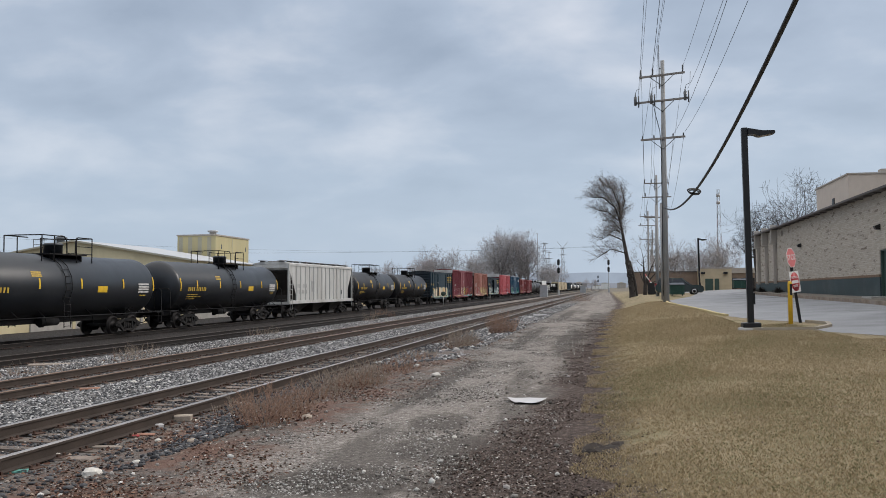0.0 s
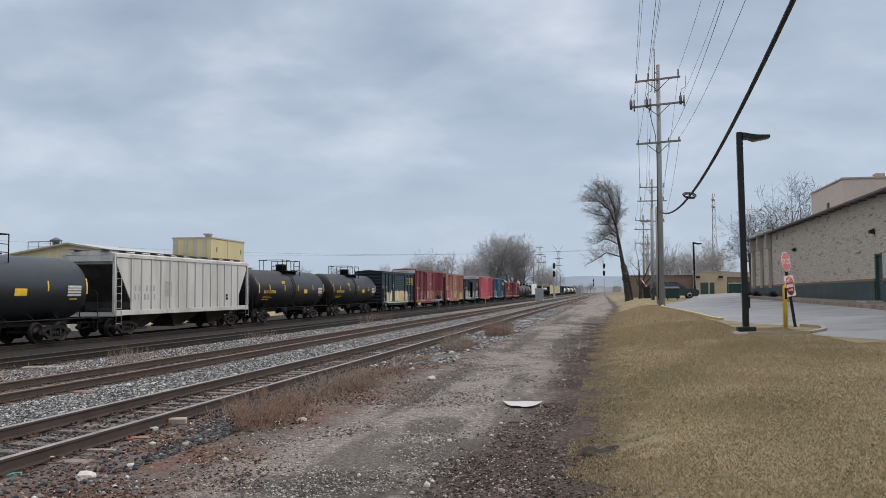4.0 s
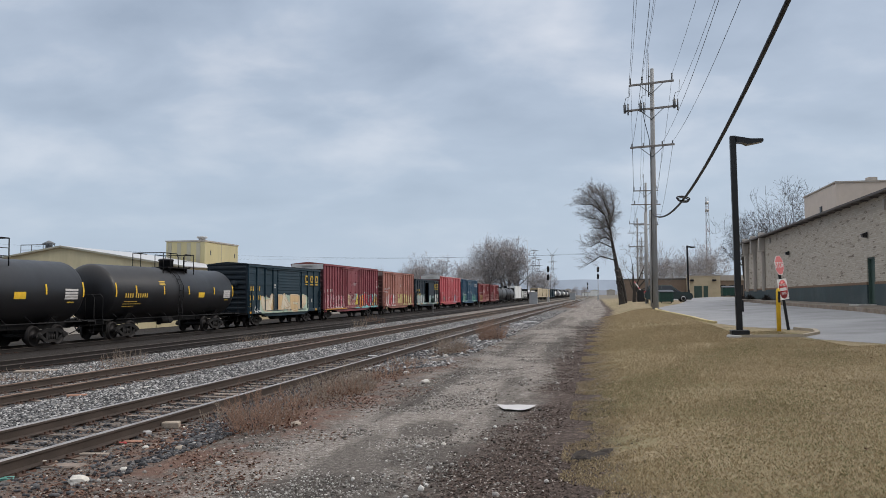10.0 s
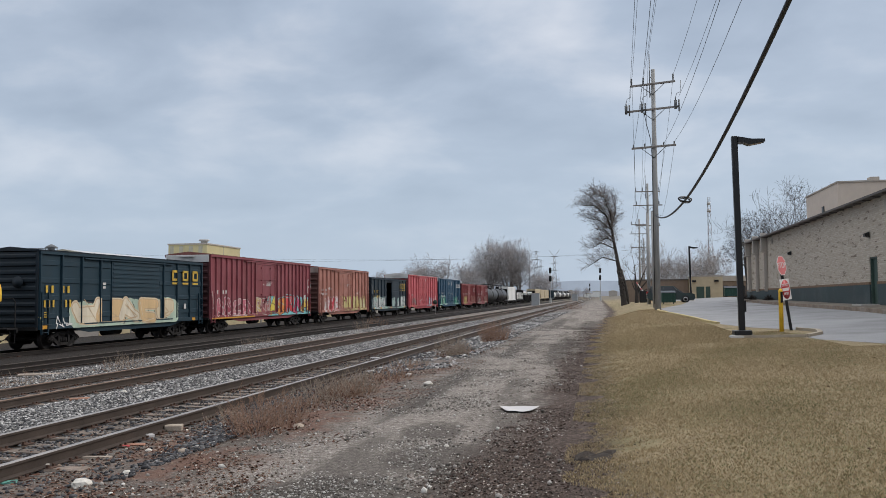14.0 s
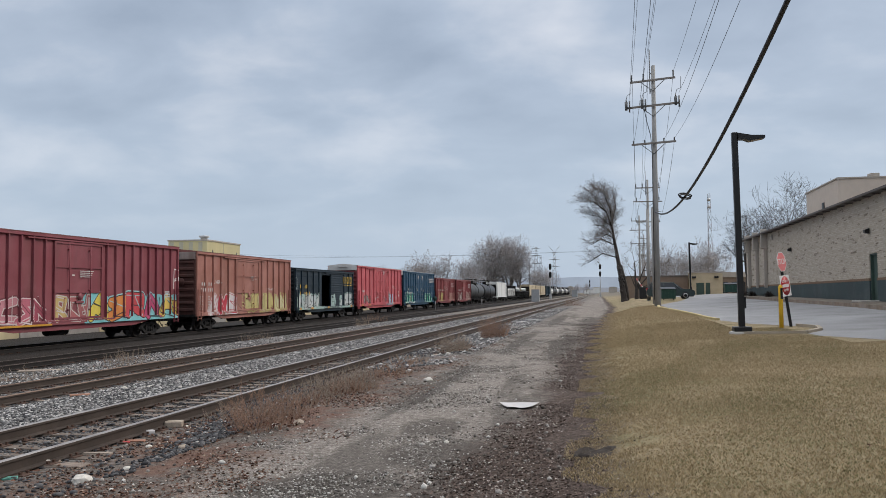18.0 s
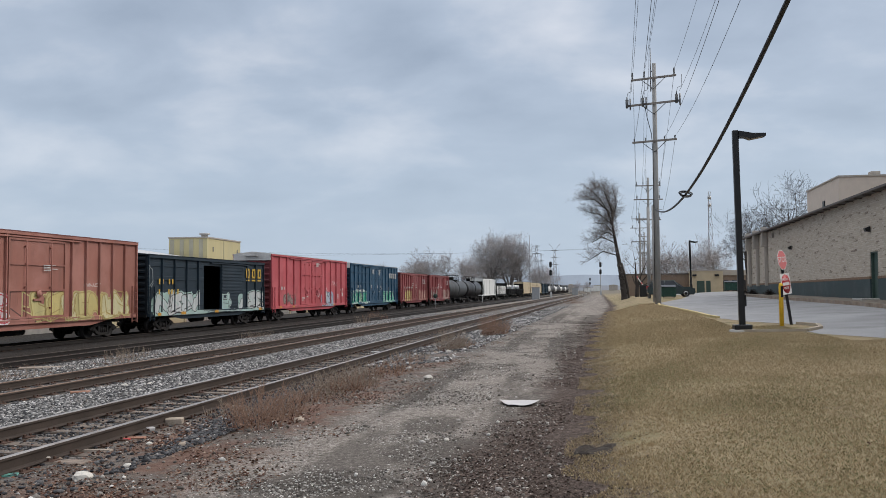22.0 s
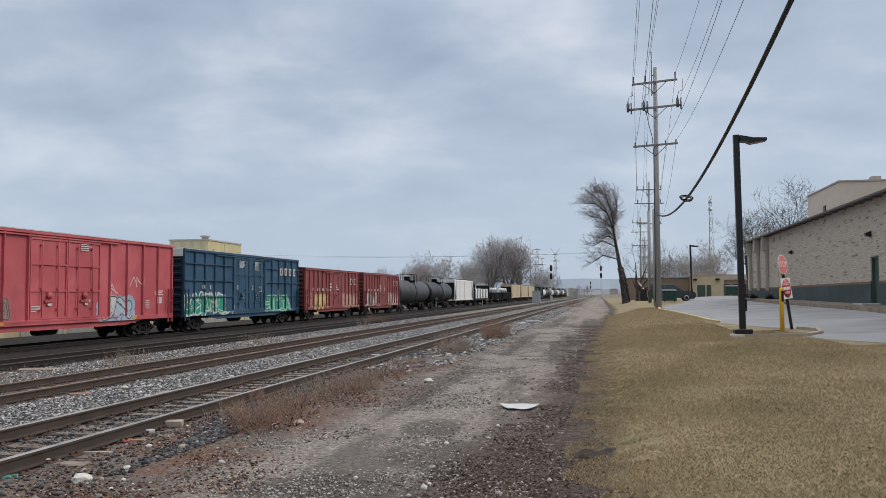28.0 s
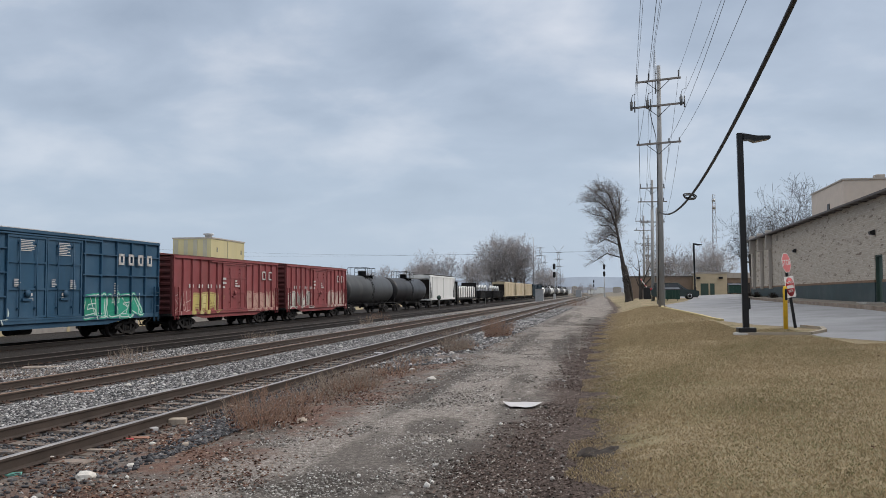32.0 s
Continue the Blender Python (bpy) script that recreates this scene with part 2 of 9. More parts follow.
def noise_node(t, co, scale, detail=5, rough=0.6):
    n = t.nodes.new("ShaderNodeTexNoise")
    n.inputs["Scale"].default_value = scale
    n.inputs["Detail"].default_value = detail
    n.inputs["Roughness"].default_value = rough
    t.links.new(co, n.inputs["Vector"])
    return n.outputs["Fac"]


def mix_node(t, fac, a, b):
    n = t.nodes.new("ShaderNodeMix")
    n.data_type = "RGBA"
    for sock, v in ((n.inputs[0], fac), (n.inputs[6], a), (n.inputs[7], b)):
        if isinstance(v, (int, float)):
            sock.default_value = v
        elif isinstance(v, (tuple, list)):
            sock.default_value = (*v, 1)
        else:
            t.links.new(v, sock)
    return n.outputs[2]


def math_node(t, op, a, b=None, c=None):
    n = t.nodes.new("ShaderNodeMath")
    n.operation = op
    for sock, v in zip(n.inputs, (a, b, c)):
        if v is None:
            continue
        if isinstance(v, (int, float)):
            sock.default_value = v
        else:
            t.links.new(v, sock)
    return n.outputs[0]


def range_node(t, v, a, b, c=0.0, d=1.0, smooth=True):
    n = t.nodes.new("ShaderNodeMapRange")
    if smooth:
        n.interpolation_type = "SMOOTHSTEP"
    for key, x in (("From Min", a), ("From Max", b), ("To Min", c), ("To Max", d)):
        n.inputs[key].default_value = x
    t.links.new(v, n.inputs["Value"])
    return n.outputs[0]


HEADING, GRADE = 0.0095, 0.0052      # the tracks run a little to the east and climb gently


def ground_material():
    """Ballast, cinders, a worn gravel lane, leaf litter and dormant lawn side by side, with ragged borders."""
    m = bpy.data.materials.new("ground")
    m.use_nodes = True
    t = m.node_tree
    b = t.nodes["Principled BSDF"]
    b.inputs["Roughness"].default_value = 0.95
    b.inputs["Specular IOR Level"].default_value = 0.15
    co = t.nodes.new("ShaderNodeTexCoord").outputs["Object"]
    sep = t.nodes.new("ShaderNodeSeparateXYZ")
    t.links.new(co, sep.inputs[0])
    big = noise_node(t, co, 0.28, 4)
    med = noise_node(t, co, 1.6, 5)
    fine = noise_node(t, co, 14.0, 4, 0.7)
    grit = noise_node(t, co, 55.0, 3, 0.7)
    wob = math_node(t, "ADD", math_node(t, "MULTIPLY_ADD", big, 1.6, -0.8), math_node(t, "MULTIPLY_ADD", med, 1.1, -0.55))
    swing = math_node(t, "MULTIPLY", sep.outputs[1], HEADING)
    x = math_node(t, "ADD", sep.outputs[0], wob)
    xt = math_node(t, "SUBTRACT", x, swing)
    vor = t.nodes.new("ShaderNodeTexVoronoi")
    vor.inputs["Scale"].default_value = 22.0
    t.links.new(co, vor.inputs["Vector"])
    stone = ramp_node(t, vor.outputs["Color"], [(0.0, (0.07, 0.068, 0.065)), (0.5, (0.15, 0.145, 0.14)), (1.0, (0.33, 0.32, 0.31))])
    cinder = ramp_node(t, math_node(t, "ADD", math_node(t, "MULTIPLY", fine, 0.6), math_node(t, "MULTIPLY", grit, 0.4)),
                       [(0.35, (0.06, 0.05, 0.043)), (0.5, (0.13, 0.112, 0.098)), (0.66, (0.27, 0.245, 0.225))])
    ballast = mix_node(t, range_node(t, med, 0.4, 0.62), cinder, stone)
    rust_part = math_node(t, "MULTIPLY", range_node(t, noise_node(t, co, 0.9, 6, 0.7), 0.42, 0.58), range_node(t, math_node(t, "ADD", sep.outputs[1], math_node(t, "MULTIPLY", big, 8.0)), 19.0, 32.0, 0.85, 0.18))
    rusty = mix_node(t, rust_part, mix_node(t, range_node(t, sep.outputs[1], 16.0, 30.0, 0.0, 0.6), cinder, stone), mix_node(t, fine, (0.10, 0.055, 0.042), (0.22, 0.13, 0.095)))
    lane = ramp_node(t, math_node(t, "ADD", math_node(t, "MULTIPLY", fine, 0.45), math_node(t, "MULTIPLY", grit, 0.55)),
                     [(0.38, (0.075, 0.065, 0.057)), (0.5, (0.215, 0.188, 0.165)), (0.62, (0.46, 0.42, 0.385))])
    along = t.nodes.new("ShaderNodeMapping")
    along.inputs["Scale"].default_value = (1.0, 0.22, 1.0)
    t.links.new(co, along.inputs[0])
    damp = noise_node(t, along.outputs[0], 0.9, 6, 0.62)
    lane = mix_node(t, math_node(t, "MULTIPLY", range_node(t, damp, 0.50, 0.62), 0.62), lane, (0.074, 0.065, 0.057))
    # damp hollows in the wheel tracks
    for hx, hy, hw, hl in ((-1.75, 9.9, 0.75, 1.1), (-2.3, 11.9, 0.5, 0.9), (-1.1, 8.3, 0.9, 0.9), (-1.3, 31.0, 0.5, 9.0), (-3.3, 17.5, 0.38, 6.0), (-2.9, 33.0, 0.35, 9.0), (-0.6, 52.0, 0.6, 12.0), (-2.6, 58.0, 0.5, 14.0), (-2.6, 8.0, 1.1, 0.7)):
        ex = math_node(t, "MULTIPLY", math_node(t, "SUBTRACT", sep.outputs[0], hx), 1.0 / hw)
        ey = math_node(t, "MULTIPLY", math_node(t, "SUBTRACT", sep.outputs[1], hy), 1.0 / hl)
        off = math_node(t, "ADD", math_node(t, "ADD", math_node(t, "MULTIPLY", ex, ex), math_node(t, "MULTIPLY", ey, ey)), math_node(t, "MULTIPLY_ADD", med, 2.4, -1.2))
        lane = mix_node(t, range_node(t, off, 1.15, 0.3, 0.0, 0.72), lane, mix_node(t, grit, (0.03, 0.026, 0.023), (0.105, 0.09, 0.078)))
    litter = ramp_node(t, math_node(t, "ADD", math_node(t, "MULTIPLY", fine, 0.5), math_node(t, "MULTIPLY", grit, 0.5)),
                       [(0.38, (0.030, 0.023, 0.020)), (0.5, (0.078, 0.058, 0.049)), (0.63, (0.20, 0.155, 0.13))])
    straw = ramp_node(t, math_node(t, "ADD", math_node(t, "MULTIPLY", fine, 0.55), math_node(t, "MULTIPLY", grit, 0.45)),
                      [(0.36, (0.178, 0.140, 0.086)), (0.5, (0.285, 0.226, 0.138)), (0.65, (0.42, 0.345, 0.225))])
    green = range_node(t, noise_node(t, co, 0.45, 5, 0.65), 0.46, 0.64, 0.0, 0.7)
    pale = range_node(t, noise_node(t, co, 0.8, 5, 0.7), 0.52, 0.68, 0.0, 0.6)
    straw = mix_node(t, pale, straw, (0.39, 0.312, 0.202))
    # the lawn stays greener on the low near side
    low_side = math_node(t, "MULTIPLY", range_node(t, math_node(t, "ADD", sep.outputs[1], math_node(t, "MULTIPLY", big, 8.0)), 19.0, 11.0), range_node(t, math_node(t, "ADD", sep.outputs[0], math_node(t, "MULTIPLY", med, 2.0)), 1.3, 3.0))
    green = math_node(t, "MAXIMUM", green, math_node(t, "MULTIPLY", low_side, 0.12))
    lawn = mix_node(t, green, straw, mix_node(t, fine, (0.095, 0.096, 0.040), (0.19, 0.182, 0.086)))
    lawn = mix_node(t, range_node(t, noise_node(t, co, 1.1, 6, 0.7), 0.54, 0.68, 0.0, 0.65), lawn, (0.135, 0.098, 0.068))
    c = mix_node(t, range_node(t, xt, -20.5, -15.6), cinder, mix_node(t, 0.45, cinder, (0.25, 0.225, 0.2)))
    c = mix_node(t, range_node(t, xt, -15.2, -14.6), c, ballast)
    c = mix_node(t, range_node(t, xt, -6.5, -6.0), c, rusty)
    c = mix_node(t, range_node(t, xt, -4.3, -3.5), c, lane)
    # the lane widens as it runs away
    wide = math_node(t, "MINIMUM", math_node(t, "MAXIMUM", math_node(t, "MULTIPLY_ADD", sep.outputs[1], 0.024, -0.55), 0.0), 1.7)
    xr = math_node(t, "SUBTRACT", x, wide)
    close_by = range_node(t, sep.outputs[1], 14.0, 8.0, 0.0, 0.7)
    c = mix_node(t, range_node(t, math_node(t, "ADD", close_by, math_node(t, "SUBTRACT", xr, math_node(t, "MULTIPLY", wide, 0.3))), -1.3, -0.75), c, litter)
    c = mix_node(t, range_node(t, xr, -0.15, 0.6), c, lawn)
    # oil and brake dust soaked into the beds of the tracks; the widest strip also has the train's shade painted in
    line = math_node(t, "ADD", math_node(t, "SUBTRACT", sep.outputs[0], swing), math_node(t, "MULTIPLY", wob, 0.22))
    for mid, half, amount in ((-12.94, 1.3, 0.6), (-21.2, 1.75, 0.84), (-28.0, 6.2, 0.95)):
        off = math_node(t, "ABSOLUTE", math_node(t, "SUBTRACT", line, mid))
        c = mix_node(t, range_node(t, off, half + 0.25, half - 0.1, 0.0, amount), c, mix_node(t, fine, (0.012, 0.0105, 0.010), (0.056, 0.050, 0.046)))
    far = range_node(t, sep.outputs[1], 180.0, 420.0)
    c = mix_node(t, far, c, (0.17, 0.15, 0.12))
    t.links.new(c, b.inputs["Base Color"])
    bp = t.nodes.new("ShaderNodeBump")
    bp.inputs["Strength"].default_value = 0.8
    bp.inputs["Distance"].default_value = 0.04
    t.links.new(math_node(t, "ADD", fine, math_node(t, "MULTIPLY", grit, 0.5)), bp.inputs["Height"])
    t.links.new(bp.outputs[0], b.inputs["Normal"])
    return m


M_GROUND = ground_material()
M_RAIL = material("rail_steel", (0.066, 0.05, 0.041), 0.7, 0.2, 0.3, 2, 50, 0.1)
M_RAIL_DARK = material("oily_rail_steel", (0.022, 0.018, 0.016), 0.7, 0.2, 0.3, 2, 50, 0.1)
M_RAILHEAD_DARK = material("dull_rail_head", (0.075, 0.058, 0.048), 0.55, 0.4, 0.25, 1.5, 40, 0.05)
M_RAILHEAD = material("worn_rail_head", (0.36, 0.33, 0.31), 0.38, 0.75, 0.2, 1.5, 40, 0.05, (0.13, 0.08, 0.055), 0.8, 0.7)
M_RAILHEAD_RUST = material("rusty_rail_head", (0.19, 0.125, 0.09), 0.6, 0.4, 0.25, 1.5, 40, 0.05)
M_TIE = material("weathered_sleeper_wood", (0.175, 0.14, 0.115), 0.9, 0, 0.4, 5, 70, 0.5, (0.05, 0.04, 0.034), 0.7, 2.0, per_object=0.3)
M_PLATE = material("rusty_plate", (0.10, 0.06, 0.045), 0.8, 0.3, 0.3, 9, 60, 0.2)
M_BLACK = material("black_car_paint", (0.0105, 0.0128, 0.0165), 0.36, 0, 0.3, 0.8, 25, 0.02, (0.026, 0.027, 0.030), 0.25, 0.5, streak=True, spec=0.55)
M_BLACK2 = material("faded_black_car_paint", (0.0085, 0.0088, 0.0108), 0.42, 0, 0.3, 0.8, 25, 0.02, (0.030, 0.025, 0.024), 0.25, 0.5, streak=True, spec=0.38)
M_UNDER = material("grimy_underframe", (0.009, 0.0085, 0.009), 0.85, 0.1, 0.4, 3, 40, 0.2, (0.035, 0.028, 0.024), 0.3, 1.5)
M_TRUCK = material("grimy_truck_steel", (0.0115, 0.0105, 0.0105), 0.8, 0.1, 0.4, 4, 40, 0.2, (0.05, 0.042, 0.036), 0.4, 1.5)
M_WHEEL = material("wheel_steel", (0.022, 0.0195, 0.019), 0.6, 0.4, 0.3, 4, 30, 0.1)
M_YELLOW = material("yellow_reflector", (0.75, 0.47, 0.03), 0.5, 0, 0.15, 4, 40, 0.0)
M_YELLOW_INK = material("yellow_paint_mark", (0.55, 0.36, 0.05), 0.6, 0, 0.35, 6, 60, 0.0)
M_ORANGE_INK = material("orange_reflector", (0.55, 0.27, 0.03), 0.5, 0, 0.25, 4, 40, 0.0)
M_FAINT_INK = material("faded_grey_mark", (0.34, 0.335, 0.325), 0.6, 0, 0.2, 6, 60, 0.0)
M_WHITE_INK = material("white_paint_mark", (0.52, 0.50, 0.48), 0.6, 0, 0.2, 6, 60, 0.0)
M_HOPPER = material("pale_grey_car_paint", (0.51, 0.505, 0.485), 0.6, 0, 0.12, 1.2, 30, 0.05, (0.23, 0.20, 0.175), 0.55, 0.9, streak=True)
M_WOODPOLE = material("weathered_pole_wood", (0.29, 0.285, 0.275), 0.9, 0, 0.25, 3, 50, 0.4, (0.15, 0.14, 0.135), 0.5, 1.0, streak=True)
M_ARM = material("cross_arm_wood", (0.22, 0.20, 0.185), 0.9, 0, 0.25, 4, 40, 0.2)
M_WIRE = material("dark_wire", (0.03, 0.03, 0.032), 0.6, 0.2, 0.1, 4, 20, 0.0)
M_CABLE = material("black_cable", (0.012, 0.012, 0.013), 0.55, 0, 0.2, 4, 20, 0.05)
M_INSUL = material("grey_insulator", (0.10, 0.105, 0.11), 0.35, 0, 0.2, 8, 30, 0.0)
M_LAMPBLACK = material("black_pole_paint", (0.012, 0.012, 0.013), 0.4, 0, 0.3, 3, 40, 0.05)
M_CONCRETE = material("concrete", (0.42, 0.40, 0.37), 0.9, 0, 0.2, 3, 50, 0.3, (0.22, 0.205, 0.185), 0.6, 1.5)
M_ASPHALT = material("asphalt", (0.27, 0.27, 0.275), 0.85, 0, 0.22, 0.35, 90, 0.3, (0.13, 0.125, 0.125), 0.9, 0.22)
M_YEL_WALL = material("pale_yellow_metal_wall", (0.52, 0.455, 0.25), 0.6, 0, 0.10, 0.6, 20, 0.05, (0.40, 0.36, 0.24), 0.5, 0.4, streak=True)
M_ROOF_WHITE = material("white_metal_roof", (0.45, 0.455, 0.46), 0.5, 0, 0.08, 0.8, 20, 0.03)
M_BARK = material("grey_bark", (0.05, 0.043, 0.038), 0.95, 0, 0.3, 4, 40, 0.5)
M_TWIG = material("bare_twigs", (0.17, 0.145, 0.13), 0.95, 0, 0.25, 2, 20, 0.0)


# ---- ground: one sheet out to the horizon ----
def lerp(v, xs, ys):
    return float(np.interp(v, xs, ys))


def bend(y):
    """How far the line has swung to the east at y."""
    return HEADING * y


def edge_shift(y):
    """The lane widens to the east as it runs away."""
    return min(max(0.024 * y - 0.55, 0.0), 1.7)


def gz(x, y):
    """Height of the ground: the yard lies low, the lane a little higher, the lawn and the lot rise away from the tracks."""
    u = x - bend(y)
    right = lerp(y, [-60, 0, 30, 45, 68, 100, 140, 400, 1500, 4000], [0.3, 0.3, 0.45, 0.72, 0.95, 1.2, 1.35, 2.1, 7.8, 20.8]) + 0.05 * min(max(x, 0), 18)
    climb = GRADE * y
    if u < -4.4:
        return climb + lerp(u, [-60, -29, -27.8, -23.4, -22.6, -19.5, -18.4, -15.2, -14.5, -11.7, -11.2, -9.4, -8.8, -6.8, -6.55, -5.8, -5.5, -4.4], [-0.45, -0.42, -0.39, -0.39, -0.54, -0.54, -0.44, -0.22, -0.215, -0.215, -0.13, -0.06, -0.02, -0.02, 0.004, 0.01, 0.04, 0.14])
    lane = 0.15 + climb
    if x < -0.6:
        return lane
    k = max(0, min(1, (x + 0.6 - edge_shift(y)) / (1.6 + 0.03 * max(y, 0) - 0.5 * edge_shift(y))))
    k = k * k * (3 - 2 * k)
    return lane + (right - lane) * k


def build_ground():
    xs = sorted(set([-2500, -1200, -600, -300, -150, -100, -75, -60, -50, -42, -36, -32] + [round(-30 + 0.5 * i, 2) for i in range(41)]
                    + [round(-10 + 0.2 * i, 2) for i in range(86)] + [7.5 + 0.75 * i for i in range(16)] + [22, 26, 32, 40, 60, 100, 200, 400, 900, 2500]))
    ys = sorted(set([-1500, -500, -200, -90, -50, -30, -20, -12, -6, -2, 0] + [round(1 + 0.25 * i, 2) for i in range(120)] + [31 + 0.8 * i for i in range(50)]
                    + [72 + 3 * i for i in range(30)] + [165, 180, 200, 240, 300, 380, 500, 700, 1000, 1500, 2500, 4000]))
    verts = []
    for y in ys:
        for x in xs:
            z = gz(x, y)
            if -5.8 < x < 12 and 0 < y < 75:
                z += (0.035 if x < 0 else 0.012) * (noise.noise((x * 0.5, y * 0.5, 0)) + 0.5 * noise.noise((x * 1.7, y * 1.7, 3)))
                if -0.4 < x < 0.8:
                    z += 0.03 * noise.noise((x * 2.6, y * 2.6, 9))
            verts.append((x, y, z))
    nx = len(xs)
    faces = [(j * nx + i, j * nx + i + 1, (j + 1) * nx + i + 1, (j + 1) * nx + i) for j in range(len(ys) - 1) for i in range(nx - 1)]
    me = bpy.data.meshes.new("ground")
    me.from_pydata(verts, [], faces)
    me.materials.append(M_GROUND)
    me.polygons.foreach_set("use_smooth", [True] * len(faces))
    ob = new("ground", me)
    return tagged(ob, "gravel lane, cinder yard and dormant lawn beside the tracks", "ground", kind="structure")


ground = build_ground()

# ---- tracks ----
RAIL_SECTION = [(-0.07, 0.0), (0.07, 0.0), (0.07, 0.012), (0.012, 0.03), (0.012, 0.125), (0.037, 0.135), (0.037, 0.165), (0.025, 0.175),
                (-0.025, 0.175), (-0.037, 0.165), (-0.037, 0.135), (-0.012, 0.125), (-0.012, 0.03), (-0.07, 0.012)]


def build_rail(x, z, parent, head, y0=-60.0, y1=900.0, side=None):
    s = Shape()
    ys = [y0, 0, 40, 100, 200, 400, y1]
    n = len(RAIL_SECTION)
    for y in ys:
        for u, w in RAIL_SECTION:
            s.v.append((x + u + bend(y), y, z - 0.175 + w + GRADE * y))
    for j in range(len(ys) - 1):
        for i in range(n):
            k = (i + 1) % n
            s.face((j * n + i, j * n + k, (j + 1) * n + k, (j + 1) * n + i), 1 if i in (6, 7, 8) else 0)
    return part("rail", s, [side or M_RAIL, head], parent)


def tie_mesh(seed, length=2.6):
    r = random.Random(seed)
    s = Shape()
    s.box(-length / 2, length / 2, -0.115, 0.115, -0.16, 0.0, 0.012)
    s.v = [(x + r.uniform(-.01, .01), y + r.uniform(-.008, .008), z + (r.uniform(-.012, .006) if z > -.05 else 0)) for x, y, z in s.v]
    for side in (-1, 1):
        s.box(side * 0.753 - 0.17, side * 0.753 + 0.17, -0.095, 0.095, -0.001, 0.012, mat=1)
        for k in (-0.1, 0.1):
            for q in (-0.06, 0.06):
                s.box(side * 0.753 + k - 0.014, side * 0.753 + k + 0.014, q - 0.014, q + 0.014, 0.012, 0.045, mat=1)
    return s.mesh("sleeper", [M_TIE, M_PLATE])


TIES = [tie_mesh(k) for k in range(6)]
M_TIE_DARK = material("oil_dark_sleeper_wood", (0.026, 0.021, 0.019), 0.9, 0, 0.4, 5, 70, 0.5, (0.02, 0.016, 0.014), 0.7, 2.0, per_object=0.3)
TIES_DARK = []
for tie in TIES[:3]:
    tie = tie.copy()
    tie.materials[0] = M_TIE_DARK
    TIES_DARK.append(tie)


def build_track(name, x, top, label, head, near, y1=900.0, dark=False):
    t = thing(name, label, "railway track", "yard tracks", kind="structure")
    for side in (-0.753, 0.753):
        build_rail(x + side, top, t, head, y1=y1, side=M_RAIL_DARK if dark else M_RAIL)
    r = random.Random(int(-x * 10))
    base = top - 0.187
    y, count, rest = 2.0, 0, Shape()
    while y < 260:
        if count < near:
            ob = new("sleeper", TIES_DARK[r.randrange(3)] if dark else TIES[r.randrange(6)])
            ob.parent = t
            ob.matrix_basis = pose(x + bend(y) + r.uniform(-.05, .05), y + r.uniform(-.03, .03), base + GRADE * y + r.uniform(-.012, .004), 0, r.uniform(-.5, .5), r.uniform(-2, 2))
        else:
            rest.box(x + bend(y) - 1.3, x + bend(y) + 1.3, y - .115, y + .115, base - .16 + GRADE * y, base + GRADE * y)
        count += 1
        y += 0.52
    if rest.f:
        tagged(part("far_sleepers", rest, M_TIE_DARK if dark else M_TIE, t), kind="stuff")
    return t


T1, T2, T3, T4 = (-7.425, 0.20), (-12.94, -0.016), (-21.0, -0.335), (-25.6, -0.20)
build_track("railway_track", *T1, "rusty-sided steel track with shiny heads on weathered wooden sleepers", M_RAILHEAD, 220)
build_track("railway_track", *T2, "rusty steel track on sunken dark sleepers in ballast", M_RAILHEAD_RUST, 160)
build_track("railway_track", *T3, "low oily siding track beside the freight train", M_RAILHEAD_DARK, 60, dark=True)
build_track("railway_track", *T4, "dark track that carries the freight train", M_RAILHEAD_DARK, 60, dark=True)

# ---- the freight train ----
V_TRAIN = (5.62, -0.003)


def gone(t):
    """How far the train has come by t seconds."""
    return V_TRAIN[0] * t + V_TRAIN[1] * t * t


CARS = []          # (car, y at the start)
WHEELSETS = []     # wheel sets that turn
TRAIN_X, TRAIN_Z = T4
WHEEL_R = 0.457


def on_line(y):
    """The pose of a car whose middle is at y on the train's track."""
    return pose(TRAIN_X + bend(y), y, TRAIN_Z + GRADE * y, math.degrees(math.atan(GRADE)), 0, -math.degrees(math.atan(HEADING)))


def wheelset_mesh():
    s = Shape()
    s.tube((-0.98, 0, 0), (0.98, 0, 0), 0.085, n=12)
    for side in (-1, 1):
        prof = [(0.67, 0.16), (0.69, 0.40), (0.67, 0.455), (0.665, 0.487), (0.69, 0.487), (0.70, WHEEL_R), (0.80, WHEEL_R - 0.006), (0.805, 0.40), (0.76, 0.36),
                (0.735, 0.2), (0.80, 0.15), (0.81, 0.1)]
        s.lathe("x", [(side * a, r) for a, r in prof], 24)
        s.lathe("x", [(side * 0.98, 0.10), (side * 1.12, 0.10), (side * 1.125, 0.075)], 12)
        for k in range(3):
            a = k * 2.094
            c, w = 0.055 * math.cos(a), 0.055 * math.sin(a)
            s.tube((side * 1.12, c, w), (side * 1.15, c, w), 0.02, n=6)
    return s.mesh("wheelset", [M_WHEEL])


